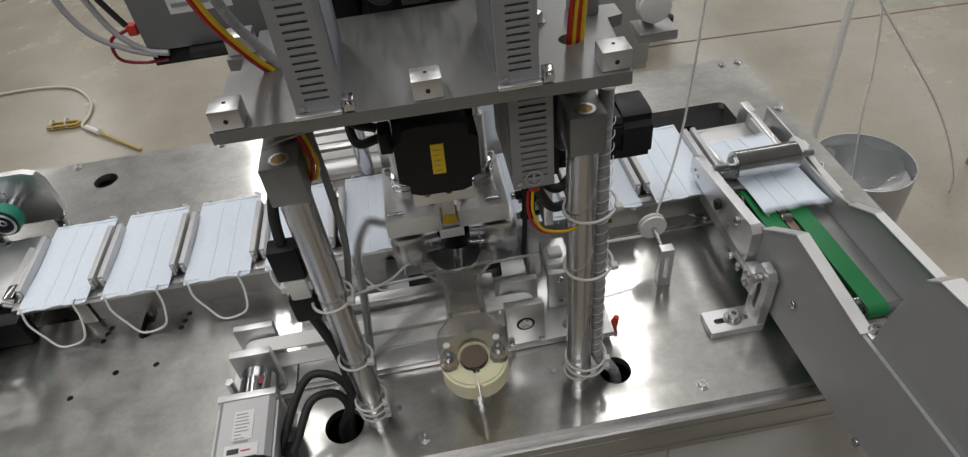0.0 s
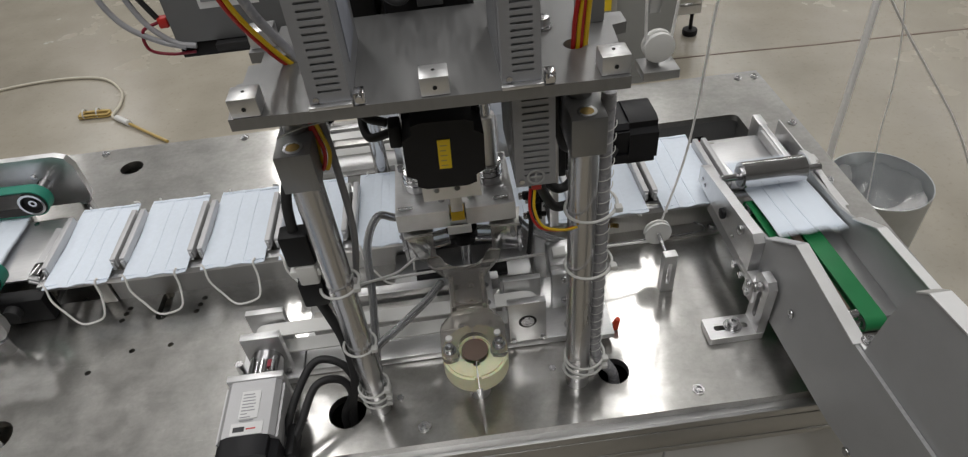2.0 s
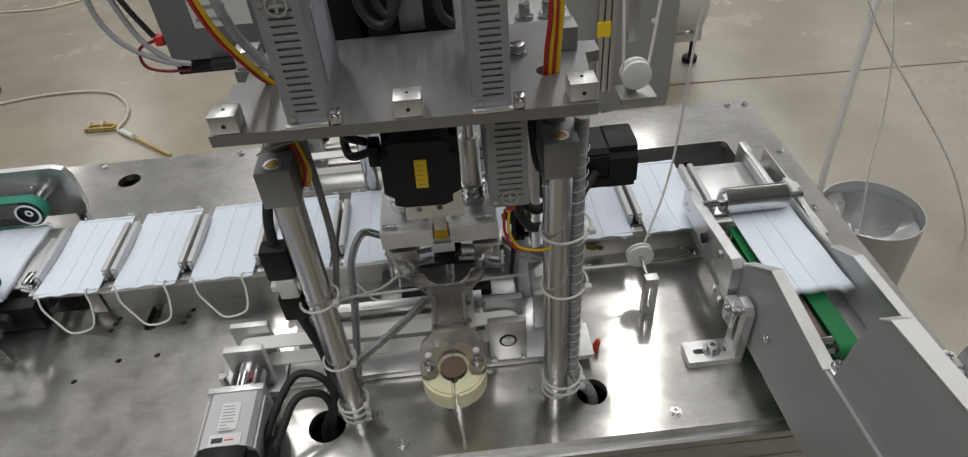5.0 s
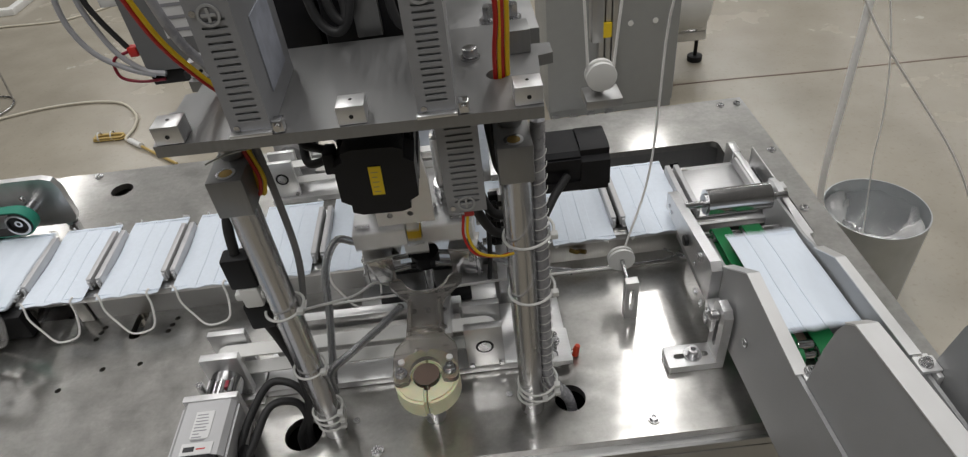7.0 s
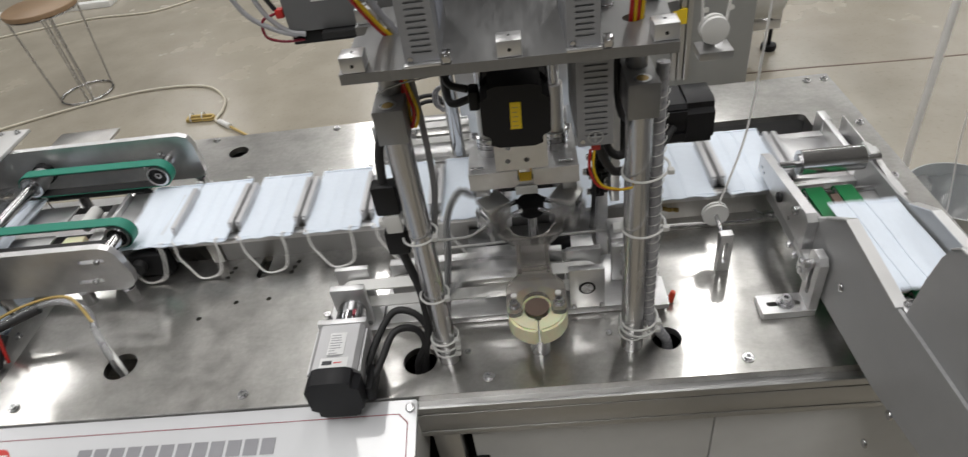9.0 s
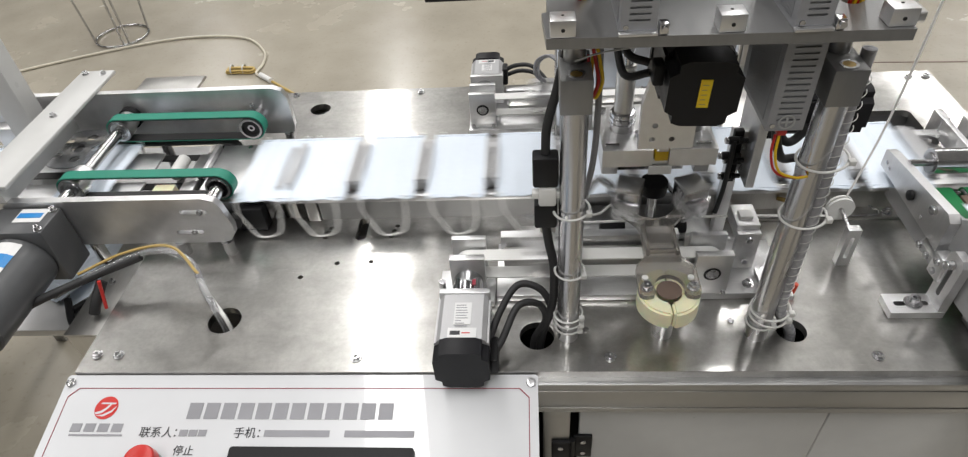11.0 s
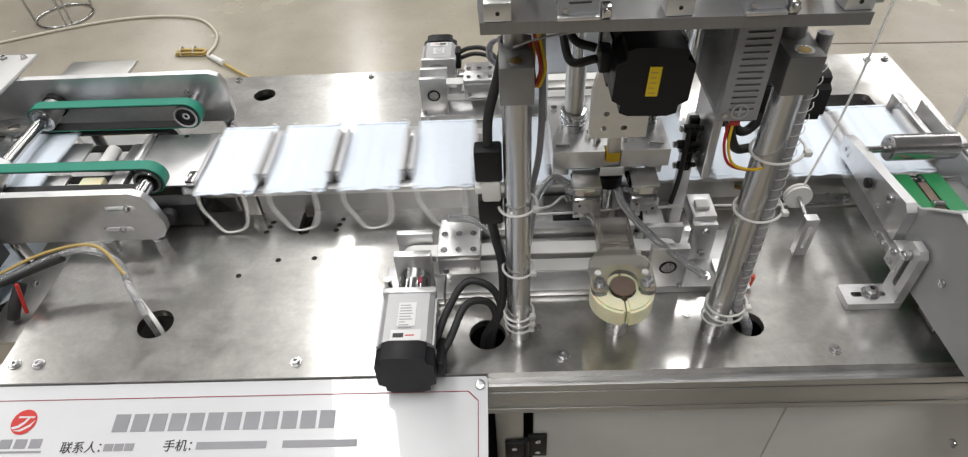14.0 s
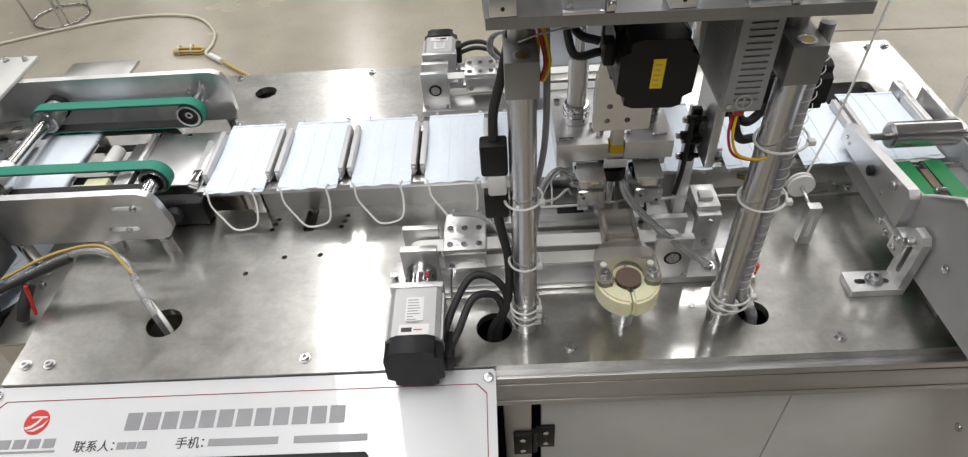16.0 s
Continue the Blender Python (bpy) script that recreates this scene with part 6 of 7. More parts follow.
    single("clear_tube", TB([(-0.035, 0.082, 1.100), (-0.050, 0.075, 1.13), (-0.062, 0.065, 1.165), (-0.070, 0.058, 1.22)], 0.004), SLEEVE, "clear spiral sleeve above the plate", "sleeve", "hoses")
    single("red_terminal", B(0.143, 0.152, 0.024, 0.034, 0.983, 0.9915, bev=0.001), RED, "small red terminal under the case", "terminal")
    for pts in ([(0.150, 0.05, 0.984), (0.158, 0.055, 0.955), (0.170, 0.06, 0.93), (0.186, 0.066, 0.925)], [(0.158, 0.06, 0.984), (0.168, 0.07, 0.95), (0.182, 0.075, 0.94), (0.2, 0.085, 0.95)],
                [(0.172, 0.07, 1.084), (0.176, 0.075, 1.03), (0.182, 0.08, 0.99), (0.200, 0.11, 0.96)]):
        single("motor_cable", TB(pts, 0.0048), RUBBER, "black cable beside the post", "cable", "motor cables")
    # spiral sleeve down the right post
    h = thing("spiral_sleeve", (0.215, 0.04, TABLE), "grey wires in a spiral sleeve along the post", "sleeve", "hoses")
    part("sleeve", TB([(0.216, 0.050, 1.06), (0.214, 0.046, 1.0), (0.2135, 0.042, 0.93), (0.2135, 0.040, 0.85), (0.2135, 0.040, 0.78), (0.214, 0.040, 0.715), (0.225, 0.040, 0.685), (0.240, 0.042, 0.655), (0.246, 0.044, 0.60)], 0.0068), SLEEVE, h)
    bm = bmesh.new()
    for i in range(24):
        z = 0.715 + i * 0.0135
        pts = [(0.2138 + 0.0078 * math.cos(a), 0.041 + 0.0078 * math.sin(a), z + 0.010 * (a / math.pi - 1)) for a in [math.pi * (1 + k / 6) for k in range(7)]]
        tube(bm, pts, 0.0005, 5, 2)
    tagged(part("wrap", bm, TIE, h, "clear spiral wrap"), kind="stuff")
    part("second_bundle", TB([(0.207, 0.050, 0.74), (0.212, 0.052, 0.705), (0.224, 0.052, 0.680), (0.240, 0.050, 0.652), (0.245, 0.05, 0.60)], 0.006), SLEEVE, h)
    single("white_wire", TB([(-0.060, 0.022, 0.884), (-0.04, 0.08, 0.835), (-0.01, 0.13, 0.795), (0.01, 0.17, 0.775), (0.02, 0.2, 0.74)], 0.0017, 7), WHITEP, "thin white wire across the head", "wire", "hoses")
    single("tie_tail", TB([(-0.056, 0.012, 1.078), (-0.035, 0.010, 1.086), (0.0, 0.012, 1.090), (0.04, 0.018, 1.092)], 0.0013, 6, 4, 0.5), TIE, "long white cable tie tail under the plate", "cable tie", "cable ties")


lower_details()


# ---- dancer pulley on the right ----
DANCER = thing("dancer_pulley", (0.296, 0.166, 1.0), "white thread tension disc on a small grey block", "pulley")


def dancer():
    bm = bmesh.new()
    cyl(bm, (0.296, 0.158, 1.034), (0.296, 0.163, 1.034), 0.0158, 36, bev=0.001)
    cyl(bm, (0.296, 0.163, 1.034), (0.296, 0.167, 1.034), 0.0115, 30)
    cyl(bm, (0.296, 0.167, 1.034), (0.296, 0.172, 1.034), 0.0158, 36, bev=0.001)
    part("disc", bm, WHITEP, DANCER)
    part("block", B(0.279, 0.317, 0.150, 0.182, 1.003, 1.013, bev=0.001), ALU_DARK, DANCER)
    part("neck", B(0.290, 0.302, 0.1725, 0.180, 1.0132, 1.034, bev=0.001), ALU, DANCER)
    for x0, x1 in (((0.283, 0.266)), (0.309, 0.335)):
        part("thread", TB([(x0, 0.166, 1.04), (x1, 0.170, 1.34)], 0.0016, 7), LOOP, DANCER, "white elastic thread")
    s = thing("dancer_slide", (0.296, 0.20, 1.085), "grey slide rail and arm carrying the tension disc", "slide")
    part("arm", B(0.236, 0.252, 0.2003, 0.470, 1.3605, 1.372, bev=0.001), ALU, s)
    part("rail", B(0.290, 0.302, 0.1835, 0.198, 1.06, 1.36, bev=0.001), ALU_DARK, s)
    part("top_bar", B(0.24, 0.36, 0.16, 0.2, 1.3605, 1.372, bev=0.001), ALU, s)


dancer()


# ---- control panel ----
def control_panel():
    P = pose(-0.4125, -0.0235, 0.6555, 11, 0, 0)     # y runs towards the operator as minus
    c = thing("operator_console", (-0.4125, -0.03, 0.60), "glossy white sloping control panel with red border line", "control panel")

    def pp(name, bm, m, parent=c, label=""):
        bmesh.ops.transform(bm, matrix=P, verts=list(bm.verts))
        return part(name, bm, m, parent, label)
    bm = bmesh.new()
    sheet(bm, [rrect(-0.3185, 0.3185, -0.42, 0, 0.004)], -0.010, 0)
    face = pp("face", bm, PANELW, label="glossy white face plate")
    pp("body", B(-0.314, 0.314, -0.415, -0.004, -0.12, -0.0102, bev=0.003), DOORW)
    bm = bmesh.new()
    c0 = 0.012
    line = [(-0.3075 + c0, -0.0185), (0.3075 - c0, -0.0185), (0.3075, -0.0185 - c0), (0.3075, -0.40), (-0.3075, -0.40), (-0.3075, -0.0185 - c0)]
    inner = [(-0.3065 + c0, -0.0195), (0.3065 - c0, -0.0195), (0.3065, -0.0195 - c0), (0.3065, -0.399), (-0.3065, -0.399), (-0.3065, -0.0195 - c0)]
    sheet(bm, [line, inner], 0.0003, 0.0006)
    pp("border_line", bm, DARKRED, face)
    for x, y in ((0.3095, -0.0115), (-0.3095, -0.0115)):
        bm = bmesh.new()
        cyl(bm, (x, y, 0.0003), (x, y, 0.004), 0.0062, 18, bev=0.001)
        cyl(bm, (x, y, 0.004), (x, y, 0.0043), 0.003, 6)
        pp("face_screw", bm, BOLT, face)
    # round emblem and bars that stand for lettering
    bm = bmesh.new()
    cyl(bm, (-0.247, -0.046, 0.0003), (-0.247, -0.046, 0.0007), 0.0155, 32)
    pp("emblem", bm, RED, face, "round red emblem")
    bm = bmesh.new()
    stroke = [(-0.0135, -0.0065), (-0.006, -0.0045), (0.0005, 0.0005), (0.0035, 0.0050), (-0.0085, 0.0048), (-0.0080, 0.0070), (0.0120, 0.0068), (0.0110, 0.0046), (0.0065, 0.0048), (0.0030, -0.0010), (-0.0035, -0.0072), (-0.0110, -0.0092)]
    sheet(bm, [[(-0.247 + x, -0.046 + y) for x, y in stroke]], 0.0008, 0.0010)
    foot = [(-0.0105, -0.0108), (-0.002, -0.0095), (0.0085, -0.0035), (0.0145, 0.0030), (0.0100, -0.0060), (0.0, -0.0118)]
    sheet(bm, [[(-0.247 + x, -0.046 + y) for x, y in foot]], 0.0008, 0.0010)
    pp("emblem_mark", bm, PANELW, face)
    for i in range(4):
        x = -0.285 + i * 0.0185
        pp("lettering_bar", B(x, x + 0.0145, -0.078, -0.067, 0.0003, 0.0006), GREYINK, face)
    pp("lettering_bar", B(-0.284, -0.212, -0.0835, -0.081, 0.0003, 0.0006), GREYINK, face)
    for i in range(12):
        x = -0.134 + i * 0.0228
        bm = bmesh.new()
        box(bm, x, x + 0.0185, -0.0605, -0.0390, 0.0003, 0.0006)
        pp("lettering_bar", bm, GREYINK, face, "dark bar of lettering")
    for x0, x1 in ((-0.137, -0.126), (-0.1245, -0.1135), (-0.112, -0.101), (-0.026, 0.058), (0.077, 0.165)):
        pp("lettering_bar", B(x0, x1, -0.083, -0.0745, 0.0003, 0.0006), GREYINK, face)
    # stop button
    bm = bmesh.new()
    cyl(bm, (-0.163, -0.121, 0.0003), (-0.163, -0.121, 0.008), 0.018, 30)
    b = pp("stop_button", bm, GREYINK, face, "emergency stop button")
    bm = bmesh.new()
    cyl(bm, (-0.163, -0.121, 0.0082), (-0.163, -0.121, 0.030), 0.0190, 36, bev=0.004)
    bmesh.ops.transform(bm, matrix=P, verts=list(bm.verts))
    part("mushroom_head", bm, RED, b, "red mushroom head")
    # display
    bm = bmesh.new()
    sheet(bm, [rrect(-0.062, 0.168, -0.27, -0.098, 0.004)], 0.0003, 0.009)
    d = pp("display", bm, BLACK, face, "black framed touch display")
    bm = bmesh.new()
    box(bm, -0.040, 0.146, -0.25, -0.118, 0.0092, 0.0096)
    bmesh.ops.transform(bm, matrix=P, verts=list(bm.verts))
    part("screen", bm, SCREEN, d, "pale display glass")
    # the words for stop, contact and telephone
    for nm, word, size, x, y in (("stop_word", "停止", 0.0135, -0.138, -0.106), ("contact_word", "联系人：", 0.0148, -0.190, -0.0835), ("telephone_word", "手机：", 0.0148, -0.066, -0.0835)):
        cu = bpy.data.curves.new(nm, "FONT")
        cu.body, cu.size, cu.extrude = word, size, 0.0002
        tmp = new(nm, cu)
        me = bpy.data.meshes.new_from_object(tmp)
        bpy.data.objects.remove(tmp)
        me.transform(BASE[c.name].inverted() @ P @ pose(x, y, 0.0006))
        me.materials.append(INK)
        ob = new(nm, me)
        ob.parent = face
    # legs under the panel
    for x in (-0.72, -0.115):
        part("stay", B(x, x + 0.01, -0.33, -0.05, 0.47, 0.53, bev=0.001), DOORW, c)
    part("pedestal", B(-0.70, -0.13, -0.33, -0.20, 0.0, 0.478, bev=0.003), DOORW, c)


control_panel()


# ---- things round the machine ----
def rear_box():
    sx, sy, sz = 0.077, -0.150, 0.067
    b = thing("transformer_box", (-0.22, 0.56, 0.94), "smooth dark grey box with a printed label behind the posts", "electric box")
    part("case", B(-0.318, -0.165, 0.500, 0.60, 0.946, 1.22, bev=0.003), BOXGREY, b)
    lab = part("label_sheet", B(-0.275, -0.205, 0.4990, 0.4997, 0.987, 1.14), PAPER, b, "white printed label")
    rnd = random.Random(9)
    for i in range(9):
        z = 0.995 + i * 0.0152
        part("print_bar", B(-0.271, -0.271 + rnd.uniform(0.026, 0.060), 0.4983, 0.4987, z, z + 0.004), GREYINK, lab)
    part("base_rail", B(-0.318, -0.15, 0.505, 0.60, 0.926, 0.9455, bev=0.002), BLACK, b, "black base rail")
    part("white_rail", B(-0.27, -0.15, 0.49, 0.5035, 0.936, 0.9455, bev=0.001), RUBBER, b)
    part("stay", B(-0.150, -0.127, 0.52, 0.56, 0.988, 1.006, bev=0.001), ALU, b)
    part("hanger", B(-0.1648, -0.1502, 0.52, 0.56, 0.96, 1.006, bev=0.001), ALU, b)
    part("red_plug", B(-0.330, -0.3185, 0.50, 0.512, 0.968, 0.981, bev=0.002), RED, b)
    part("white_plug", B(-0.340, -0.3185, 0.505, 0.52, 1.03, 1.045, bev=0.002), WHITEP, b)
    part("red_wire", TB([(-0.33, 0.505, 0.975), (-0.35, 0.50, 0.968), (-0.352, 0.50, 0.945), (-0.33, 0.502, 0.935), (-0.3, 0.503, 0.934)], 0.0020), DARKRED, b)
    part("black_wire", TB([(-0.335, 0.51, 1.22), (-0.345, 0.505, 1.10), (-0.352, 0.50, 1.05), (-0.345, 0.5, 1.02), (-0.33, 0.505, 0.98)], 0.0035), RUBBER, b)
    for pts in ([(-0.335, 0.52, 1.24), (-0.358, 0.51, 1.14), (-0.378, 0.503, 1.074), (-0.386, 0.502, 1.039), (-0.383, 0.501, 1.006), (-0.367, 0.50, 0.976), (-0.337, 0.50, 0.954), (-0.308, 0.499, 0.943)], [(-0.315, 0.525, 1.24), (-0.335, 0.512, 1.14), (-0.355, 0.505, 1.071), (-0.362, 0.504, 1.044), (-0.356, 0.503, 1.009), (-0.343, 0.502, 0.974), (-0.319, 0.50, 0.950), (-0.295, 0.499, 0.943)]):
        part("grey_hose", TB(pts, 0.0036), AIRHOSE, b, "translucent grey air hose")
    for o in b.children_recursive:
        o.data.transform(Matrix.Translation((sx, sy, sz)))


rear_box()


def bucket():
    b = thing("metal_bucket", (1.138, 0.772, 0), "galvanised sheet bin lined with crumpled clear film", "bin")
    cx, cy, r, h = 1.138, 0.772, 0.122, 0.255
    bm = bmesh.new()
    ring(bm, (cx, cy, 0.0), (cx, cy, h), r, r - 0.003, 48)
    cyl(bm, (cx, cy, 0.0), (cx, cy, 0.003), r - 0.004, 48)
    part("wall", bm, GALV, b)
    bm = bmesh.new()
    n, m = 72, 18
    rows = []
    for i in range(m + 1):
        rr = (r - 0.006) * (0.02 + 0.98 * i / m)
        row = []
        for k in range(n):
            a = 2 * math.pi * k / n
            u, v = rr * math.cos(a), rr * math.sin(a)
            fold = 0.006 * math.sin(60 * u + 2.2 * math.sin(45 * v)) + 0.006 * abs(math.sin(70 * v - 2.5 * math.sin(50 * u))) + 0.003 * abs(math.sin(120 * u + 90 * v))
            row.append(bm.verts.new((cx + u, cy + v, 0.130 + fold + 0.088 * (i / m) ** 3)))
        rows.append(row)
    for i in range(m):
        for k in range(n):
            bm.faces.new((rows[i][k], rows[i][(k + 1) % n], rows[i + 1][(k + 1) % n], rows[i + 1][k])).smooth = True
    part("liner", bm, FILM, b, "crumpled clear plastic film")
    part("contents", C((cx, cy, 0.0035), (cx, cy, 0.028), r - 0.035, 32), LOOP, b, "white elastic cord in the bin")


bucket()


def threads():
    guide = thing("thread_guide_bar", (1.2, 0.95, 2.2), "overhead bar with thread eyes", "guide bar")
    part("bar", B(0.2, 1.7, 0.94, 0.96, 2.20, 2.22), ALU_DARK, guide)
    for x in (0.25, 1.66):
        part("leg", B(x, x + 0.03, 0.94, 0.96, 0, 2.1998), ALU_DARK, guide)
    for pts, r in (([(0.345, 0.212, 0.742), (0.383, 0.25, 0.84), (0.389, 0.25, 1.02), (0.40, 0.27, 1.3), (0.5, 0.9, 2.2)], 0.0016),
                   ([(1.123, 0.77, 0.12), (1.123, 0.77, 0.187), (1.085, 0.77, 0.40), (1.072, 0.77, 0.521), (1.045, 0.77, 0.66), (1.002, 0.77, 0.80), (0.93, 0.79, 1.03), (0.80, 0.84, 1.45), (0.57, 0.95, 2.2)], 0.0018),
                   ([(1.06, 0.76, 0.12), (0.99, 0.765, 0.28), (0.972, 0.768, 0.395), (0.971, 0.775, 0.596), (0.975, 0.79, 0.80), (0.982, 0.82, 1.10), (0.99, 0.87, 1.55), (1.0, 0.95, 2.2)], 0.0082),
                   ([(0.36, 0.95, 2.2), (0.68, 0.84, 1.42), (0.86, 0.79, 0.98), (0.955, 0.77, 0.80), (1.035, 0.77, 0.69), (1.135, 0.77, 0.57), (1.262, 0.77, 0.415), (1.36, 0.775, 0.275), (1.46, 0.80, 0.115), (1.53, 0.85, 0.004)], 0.0026)):
        single("elastic_thread", TB(pts, r, 7, 6), LOOP, "white elastic thread led up from the bin", "thread", "threads")


threads()


def rear_cabinet():
    c = thing("spool_cabinet", (0.77, 2.05, 0), "tall grey cabinet with a thread column standing behind", "cabinet")
    part("body", B(0.46, 0.945, 1.79, 2.11, 0.0305, 1.45, bev=0.004), CABINET, c)
    part("plinth", B(0.465, 0.940, 1.794, 2.10, 0.0, 0.03), CABINET, c)
    for k in range(3):
        part("column", B(0.645 + k * 0.024, 0.665 + k * 0.024, 1.765, 1.7898, 0.1, 1.45, bev=0.003), ALU_DARK, c, "grey extruded column")
    for x in (0.765, 0.855):
        part("hole_plug", C((x, 1.7895, 0.36), (x, 1.786, 0.36), 0.010, 14), WHITEP, c)
    part("yellow_tag", B(0.640, 0.690, 1.757, 1.7648, 0.33, 0.385), YELLOW, c, "small yellow tag")
    s = thing("spool_stand", (1.08, 2.2, 0), "white thread spool on a footed metal stand", "spool stand")
    part("frame", B(0.985, 1.18, 2.12, 2.16, 0.10, 0.14, bev=0.003), ALU, s)
    part("upright", B(1.14, 1.18, 2.12, 2.16, 0.1405, 1.0, bev=0.003), ALU, s)
    part("spool", C((0.98, 2.14, 0.33), (1.135, 2.14, 0.33), 0.17, 40, bev=0.01), WHITEP, s, "large white thread spool")
    for x in (1.0, 1.15):
        bm = bmesh.new()
        cyl(bm, (x, 2.14, 0.0), (x, 2.14, 0.025), 0.032, 24, bev=0.004)
        cyl(bm, (x, 2.14, 0.025), (x, 2.14, 0.0998), 0.008, 12)
        part("foot", bm, BLACK, s, "black levelling foot")
    p = thing("floor_grate", (0.6, 1.8, 0), "low bright slatted frame on the floor", "grate")
    for i in range(5):
        part("slat", B(0.40 + i * 0.07, 0.43 + i * 0.07, 1.45, 1.78, 0.0, 0.02, bev=0.002), ALU, p)


rear_cabinet()


def floor_things():
    h = thing("air_hose", (-1.4, 2.1, 0), "cream air hose lying on the floor with an amber coil", "hose")
    part("hose", TB([(-2.9, 1.9, 0.008), (-2.4, 2.18, 0.008), (-1.97, 2.37, 0.008), (-1.70, 2.42, 0.008), (-1.47, 2.38, 0.008), (-1.34, 2.24, 0.008), (-1.305, 2.12, 0.008), (-1.31, 2.03, 0.008), (-1.27, 1.99, 0.01), (-1.24, 1.96, 0.012)], 0.0058), CREAM, h)
    part("fitting", C((-1.28, 2.0, 0.013), (-1.215, 1.945, 0.013), 0.012, 14), WHITEP, h, "white hose fitting")
    part("amber_tail", TB([(-1.21, 1.94, 0.012), (-1.13, 1.87, 0.012), (-1.02, 1.78, 0.008)], 0.006), TAPE, h, "amber hose end")
    bm = bmesh.new()
    for k in range(4):
        ry, z, e = 0.011 + 0.004 * (k % 2), 0.0065 + 0.009 * (k // 2), 0.012 * k
        loop = [(-1.455 + e * 0.6, 2.055, z), (-1.445, 2.055 + ry, z + 0.001), (-1.39, 2.058 + ry, z), (-1.335, 2.053 + ry, z), (-1.318 - e * 0.3, 2.050, z), (-1.335, 2.049 - ry, z), (-1.39, 2.052 - ry, z + 0.001), (-1.445, 2.055 - ry, z), (-1.455 + e * 0.6, 2.054, z)]
        tube(bm, loop, 0.0055, 8, 4, 0.6)
    part("amber_coil", bm, TAPE, h, "amber hose wound in a flat coil")
    for x in (-1.43, -1.375):
        bm = bmesh.new()
        ring(bm, (x, 2.055, 0.0135), (x + 0.006, 2.055, 0.0135), 0.0225, 0.0212, 24)
        part("band", bm, TIE, h)
    single("floor_hose", TB([(-3.3, 3.42, 0.0065), (-2.84, 3.55, 0.0065), (-2.62, 3.59, 0.0065), (-2.40, 3.575, 0.0065), (-2.25, 3.58, 0.0065), (-2.10, 3.66, 0.0065), (-1.95, 3.78, 0.0065), (-1.70, 3.90, 0.0065)], 0.0062), CREAM, "cream air hose trailing over the concrete floor", "hose")
    s = thing("wire_stool", (-2.15, 2.45, 0), "round stool with a wooden seat on a thin wire frame", "stool")
    cx, cy = -2.14, 2.47
    part("seat", C((cx, cy, 0.44), (cx, cy, 0.465), 0.165, 40, bev=0.006), WOOD, s)
    for z, r in ((0.008, 0.125), (0.435, 0.155)):
        part("hoop", TB([(cx + r * math.cos(a), cy + r * math.sin(a), z) for a in [2 * math.pi * i / 24 for i in range(25)]], 0.005, 7, 3), BOLT, s)
    for i in range(4):
        for da in (-0.1, 0.1):
            a = 0.6 + i * math.pi / 2 + da
            part("leg", TB([(cx + 0.155 * math.cos(a), cy + 0.155 * math.sin(a), 0.435), (cx + 0.125 * math.cos(a), cy + 0.125 * math.sin(a), 0.008)], 0.0045, 7), BOLT, s)
    f = thing("steel_rack", (-3.0, 4.2, 0), "white welded metal rack lying on the floor", "rack")
    for a in ((-3.6, -2.64, 3.80, 3.85, 0.0, 0.04), (-2.69, -2.64, 3.8502, 4.9, 0.0, 0.04), (-3.1, -3.05, 3.8502, 4.9, 0.0, 0.04)):
        part("bar", B(*a, bev=0.003), WHITEP, f)
    g = thing("blank_magazine", (1.25, -0.75, 0), "grey table holding a stack of mask blanks", "table")
    part("top", B(1.12, 1.40, -0.90, -0.60, 0.83, 0.86, bev=0.003), CABINET, g)
    part("stand", B(1.16, 1.36, -0.86, -0.64, 0.0, 0.8298, bev=0.003), CABINET, g)


floor_things()


# ---- what moves ----
def beat(n):
    return FIRST + CYCLE * n


def clip_rows(ev):
    """Rows within the clip from a list of (time, location, tilt x, tilt y, turn z)."""
    def at(t):
        if t <= ev[0][0]:
            return ev[0][1:]
        for a, b in zip(ev, ev[1:]):
            if a[0] <= t <= b[0]:
                f = (t - a[0]) / max(1e-6, b[0] - a[0])
                return tuple(p + (q - p) * f for p, q in zip(a[1:], b[1:]))
        return ev[-1][1:]
    ts = [0.0] + [e[0] for e in ev if 0.02 < e[0] < 15.98] + [16.0]
    return [(t, pose(*at(t))) for t in ts]


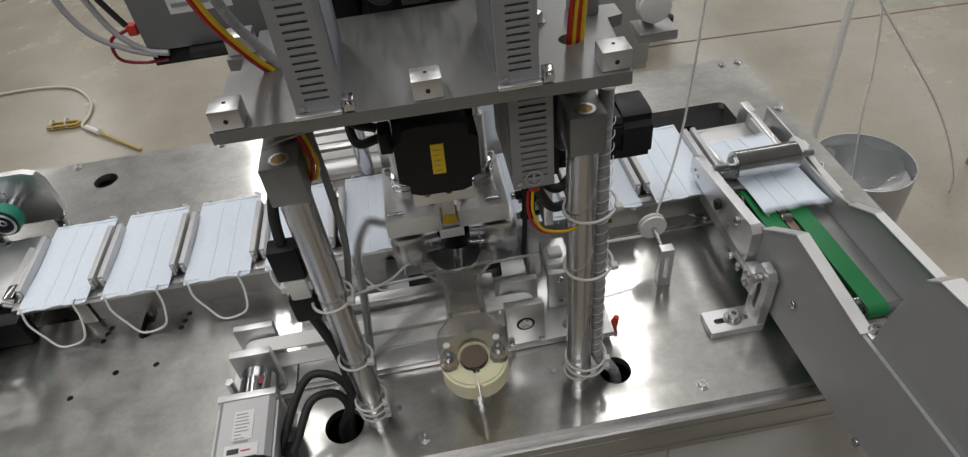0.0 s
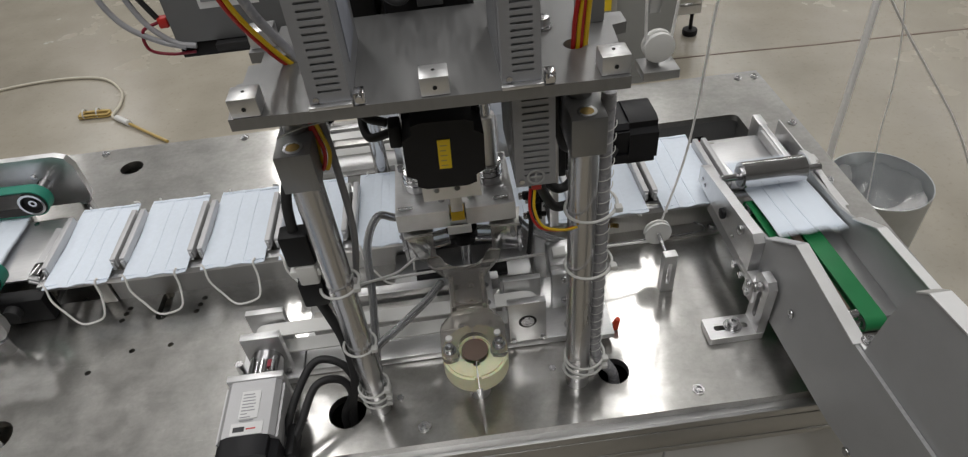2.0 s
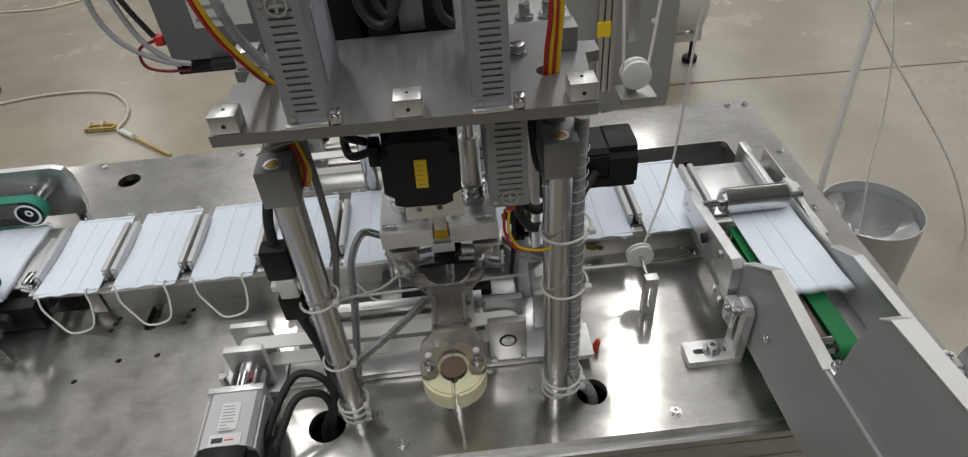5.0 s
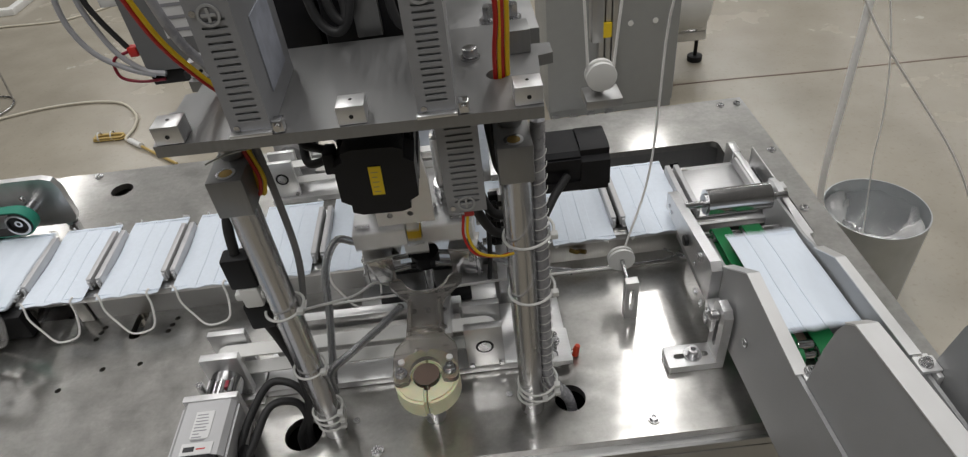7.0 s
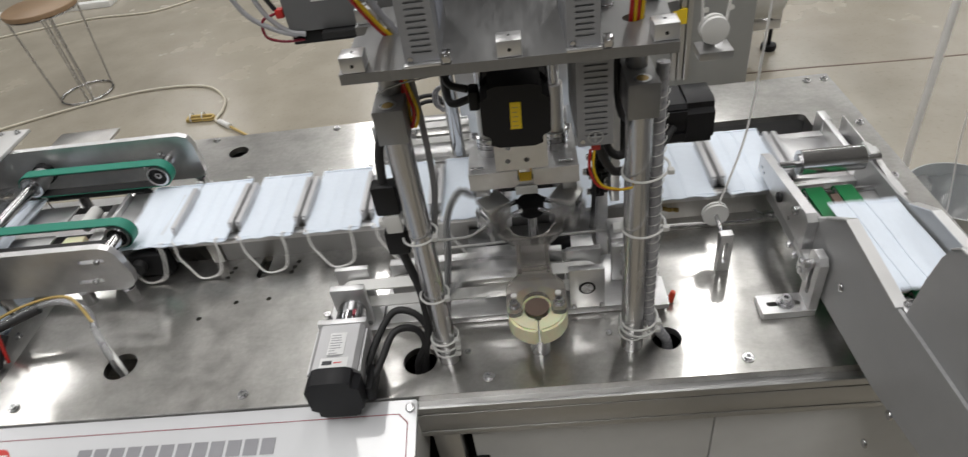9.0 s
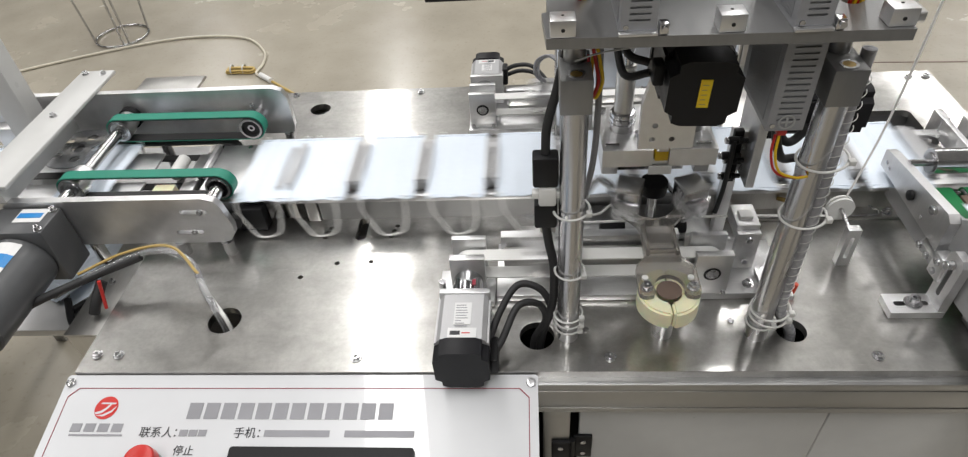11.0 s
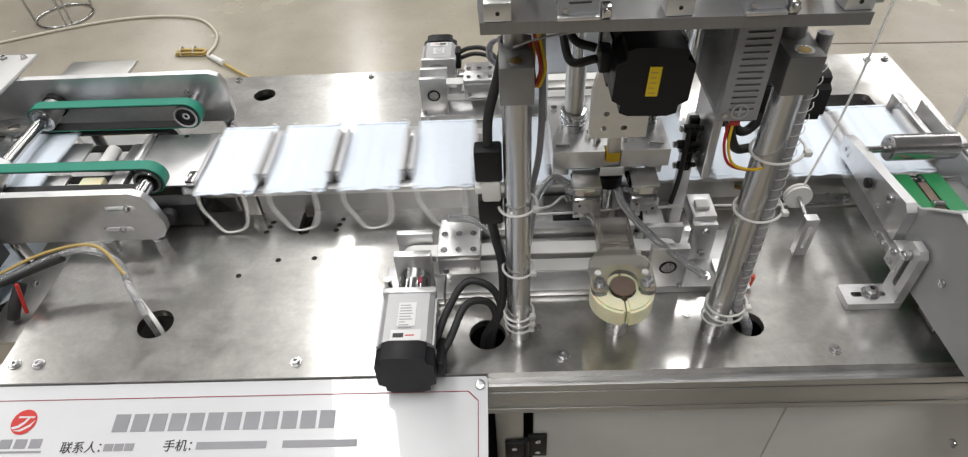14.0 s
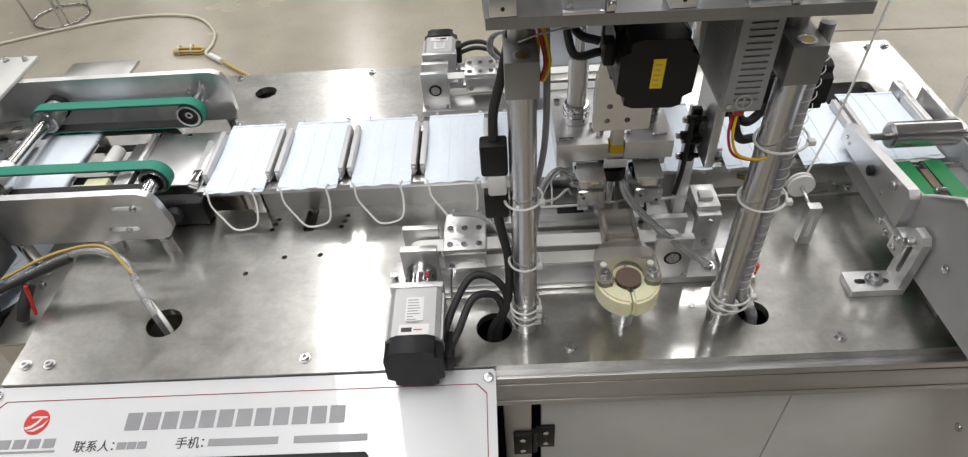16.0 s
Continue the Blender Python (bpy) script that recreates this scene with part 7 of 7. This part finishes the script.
def mask_events(j):
    T = beat(j) + (0.035 if 6.0 < beat(j) < 11.0 else 0.0)
    ev = [(T - 1.3, 1.25, -0.75, 0.86 + 0.004 * max(0, 33 - j), 0, 0, 0), (T - 0.98, 1.25, -0.75, 0.86 + 0.004 * max(0, 33 - j), 0, 0, 0),
          (T - 0.88, 1.02, -0.50, 1.06, 0, 8, -20), (T - 0.76, 0.70, -0.18, 0.95, 6, 8, -8), (T - 0.665, 0.545, -0.035, 0.815, 4, 4, -2),
          (T - 0.565, 0.524, 0.040, 0.768, -3, 0, 0), (T - 0.465, 0.524, 0.112, 0.757, -3, 0, 0), (T - 0.365, 0.524, 0.203, 0.748, -4, 0, 0),
          (T - 0.265, 0.524, 0.300, 0.736, -5, 0, 0), (T - 0.175, 0.524, 0.350, 0.727, -3, 0, 0)]
    k = 6
    for n in range(j, j + 10):
        ev.append((beat(n) - HALF, station(k), YC, BED, 0, 0, 0))
        k -= 1
        ev.append((beat(n) + HALF, station(k), YC, BED, 0, 0, 0))
    t = ev[-1][0]
    stack = 0.012 + 0.004 * (j + 12)
    ev += [(t + 0.16, -0.69, YC, BED + 0.003, 0, 0, 0), (t + 0.35, -0.81, YC, BED, 0, 0, 0), (t + 1.0, -1.15, YC, BED, 0, 0, 0), (t + 1.5, -1.50, YC, 0.70, 0, 0, 0),
           (t + 1.8, -1.74, YC, stack, 0, 0, 0), (t + 2.5, -1.74, YC, stack, 0, 0, 0)]
    return ev


def loop_events(j, side):
    """Folded under the mask until it is welded on at station 2, then hanging out."""
    T = beat(j + 3) + 0.20
    y = -0.5 * MASK_L if side < 0 else 0.5 * MASK_L
    turn = 0 if side < 0 else 180
    rows = []
    for t, a in ((T - 1.0, 157), (T - 0.10, 157), (T, 105), (T + 0.08, 48), (T + 1.0, 48)):
        rows.append((t, a))

    def at(t):
        for p, q in zip(rows, rows[1:]):
            if p[0] <= t <= q[0]:
                return p[1] + (q[1] - p[1]) * (t - p[0]) / (q[0] - p[0])
        return rows[0][1] if t < rows[0][0] else rows[-1][1]
    ts = [0.0] + [t for t, _ in rows if 0.02 < t < 15.98] + [16.0]
    out = []
    for t in ts:
        a = at(t)
        out.append((t, pose(0, y + (0.006 if side < 0 else -0.006) * (a > 100), 0.003 - 0.005 * (a > 100), 0, 0, turn) @ pose(0, 0, 0, a, 0, 0)))
    return out


LOOPN = 24


def chain_pose(s):
    """The pose of a carrier s pitches along the chain loop, from station 6 leftwards."""
    R = 3 * PITCH / math.pi
    s = s % LOOPN
    if s <= 9:
        return pose(station(6 - s), YC, BED)
    if s <= 12:
        a = math.pi * (s - 9) / 3
        return pose(station(-3) - R * math.sin(a), YC, BED - R + R * math.cos(a), 0, -math.degrees(a), 0)
    if s <= 21:
        return pose(station(-3 + (s - 12)), YC, BED - 2 * R, 0, 180, 0)
    a = math.pi * (s - 21) / 3
    return pose(station(6) + R * math.sin(a), YC, BED - R - R * math.cos(a), 0, 180 - math.degrees(a), 0)


def tool_rows(a, b, up=-0.02, back=0.21, dur=0.09):
    """Rows that go from pose a to pose b at the start of each beat and back later in it."""
    ev = [(0.0, b)] if 0.0 > beat(-1) + up + dur and 0.0 < beat(-1) + back else [(0.0, a)]
    for n in range(-1, 32):
        t0 = beat(n)
        ev += [(t0 + up, a), (t0 + up + dur, b), (t0 + back, b), (t0 + back + dur, a)]
    rows = [ev[0]]
    for t, m in ev[1:]:
        if 0.02 < t < 15.98:
            rows.append((t, m))
    rows.append((16.0, rows[-1][1]))
    return rows


def motions():
    walk(CARR[0], tool_rows(pose(-0.128, 0.160, 0.69), pose(0.076, 0.160, 0.69)))
    walk(CARR[1], tool_rows(pose(-0.105, 0.585, 0.69), pose(0.035, 0.585, 0.69)))
    walk(HEAD, tool_rows(pose(0.07, 0.235, 0.812), pose(0.07, 0.235, 0.831), -0.06, 0.05, 0.07))
    walk(GRIPS[0], tool_rows(pose(0.039, 0.165, 0.755), pose(0.014, 0.196, 0.755, 0, 0, -80)))
    walk(GRIPS[1], tool_rows(pose(0.112, 0.165, 0.755), pose(0.134, 0.196, 0.755, 0, 0, 80)))
    walk(HOSE_L, tool_rows(pose(0.016, 0.166, 0.800, 0, 0, -16), pose(-0.006, 0.196, 0.826)))
    walk(HOSE_R, tool_rows(pose(0.075, 0.146, 0.806), pose(0.146, 0.200, 0.796, 0, 0, 40)))
    walk(HOSE_C, tool_rows(pose(-0.062, 0.070, 0.742), pose(-0.046, 0.070, 0.730, 0, 0, -85)))
    walk(DANCER, tool_rows(pose(0.296, 0.166, 1.033), pose(0.296, 0.166, 1.0), -0.01, 0.19, 0.06))
    for i, c in enumerate(CARRIERS):
        rows = [(0.0, chain_pose(i - 0.0))]
        n = 0
        while beat(n) + HALF < 16.0:
            t0, t1 = beat(n) - HALF, beat(n) + HALF
            rows.append((t0, chain_pose(i + n)))
            rows.append((t1, chain_pose(i + n + 1)))
            n += 1
        rows.append((16.0, rows[-1][1]))
        walk(c, rows)
    for j, m in MASKS:
        walk(m, clip_rows(mask_events(j)))
        for p in m.children:
            if p.name.startswith("front_loop"):
                walk(p, loop_events(j, -1))
            if p.name.startswith("rear_loop"):
                walk(p, loop_events(j, 1))


motions()
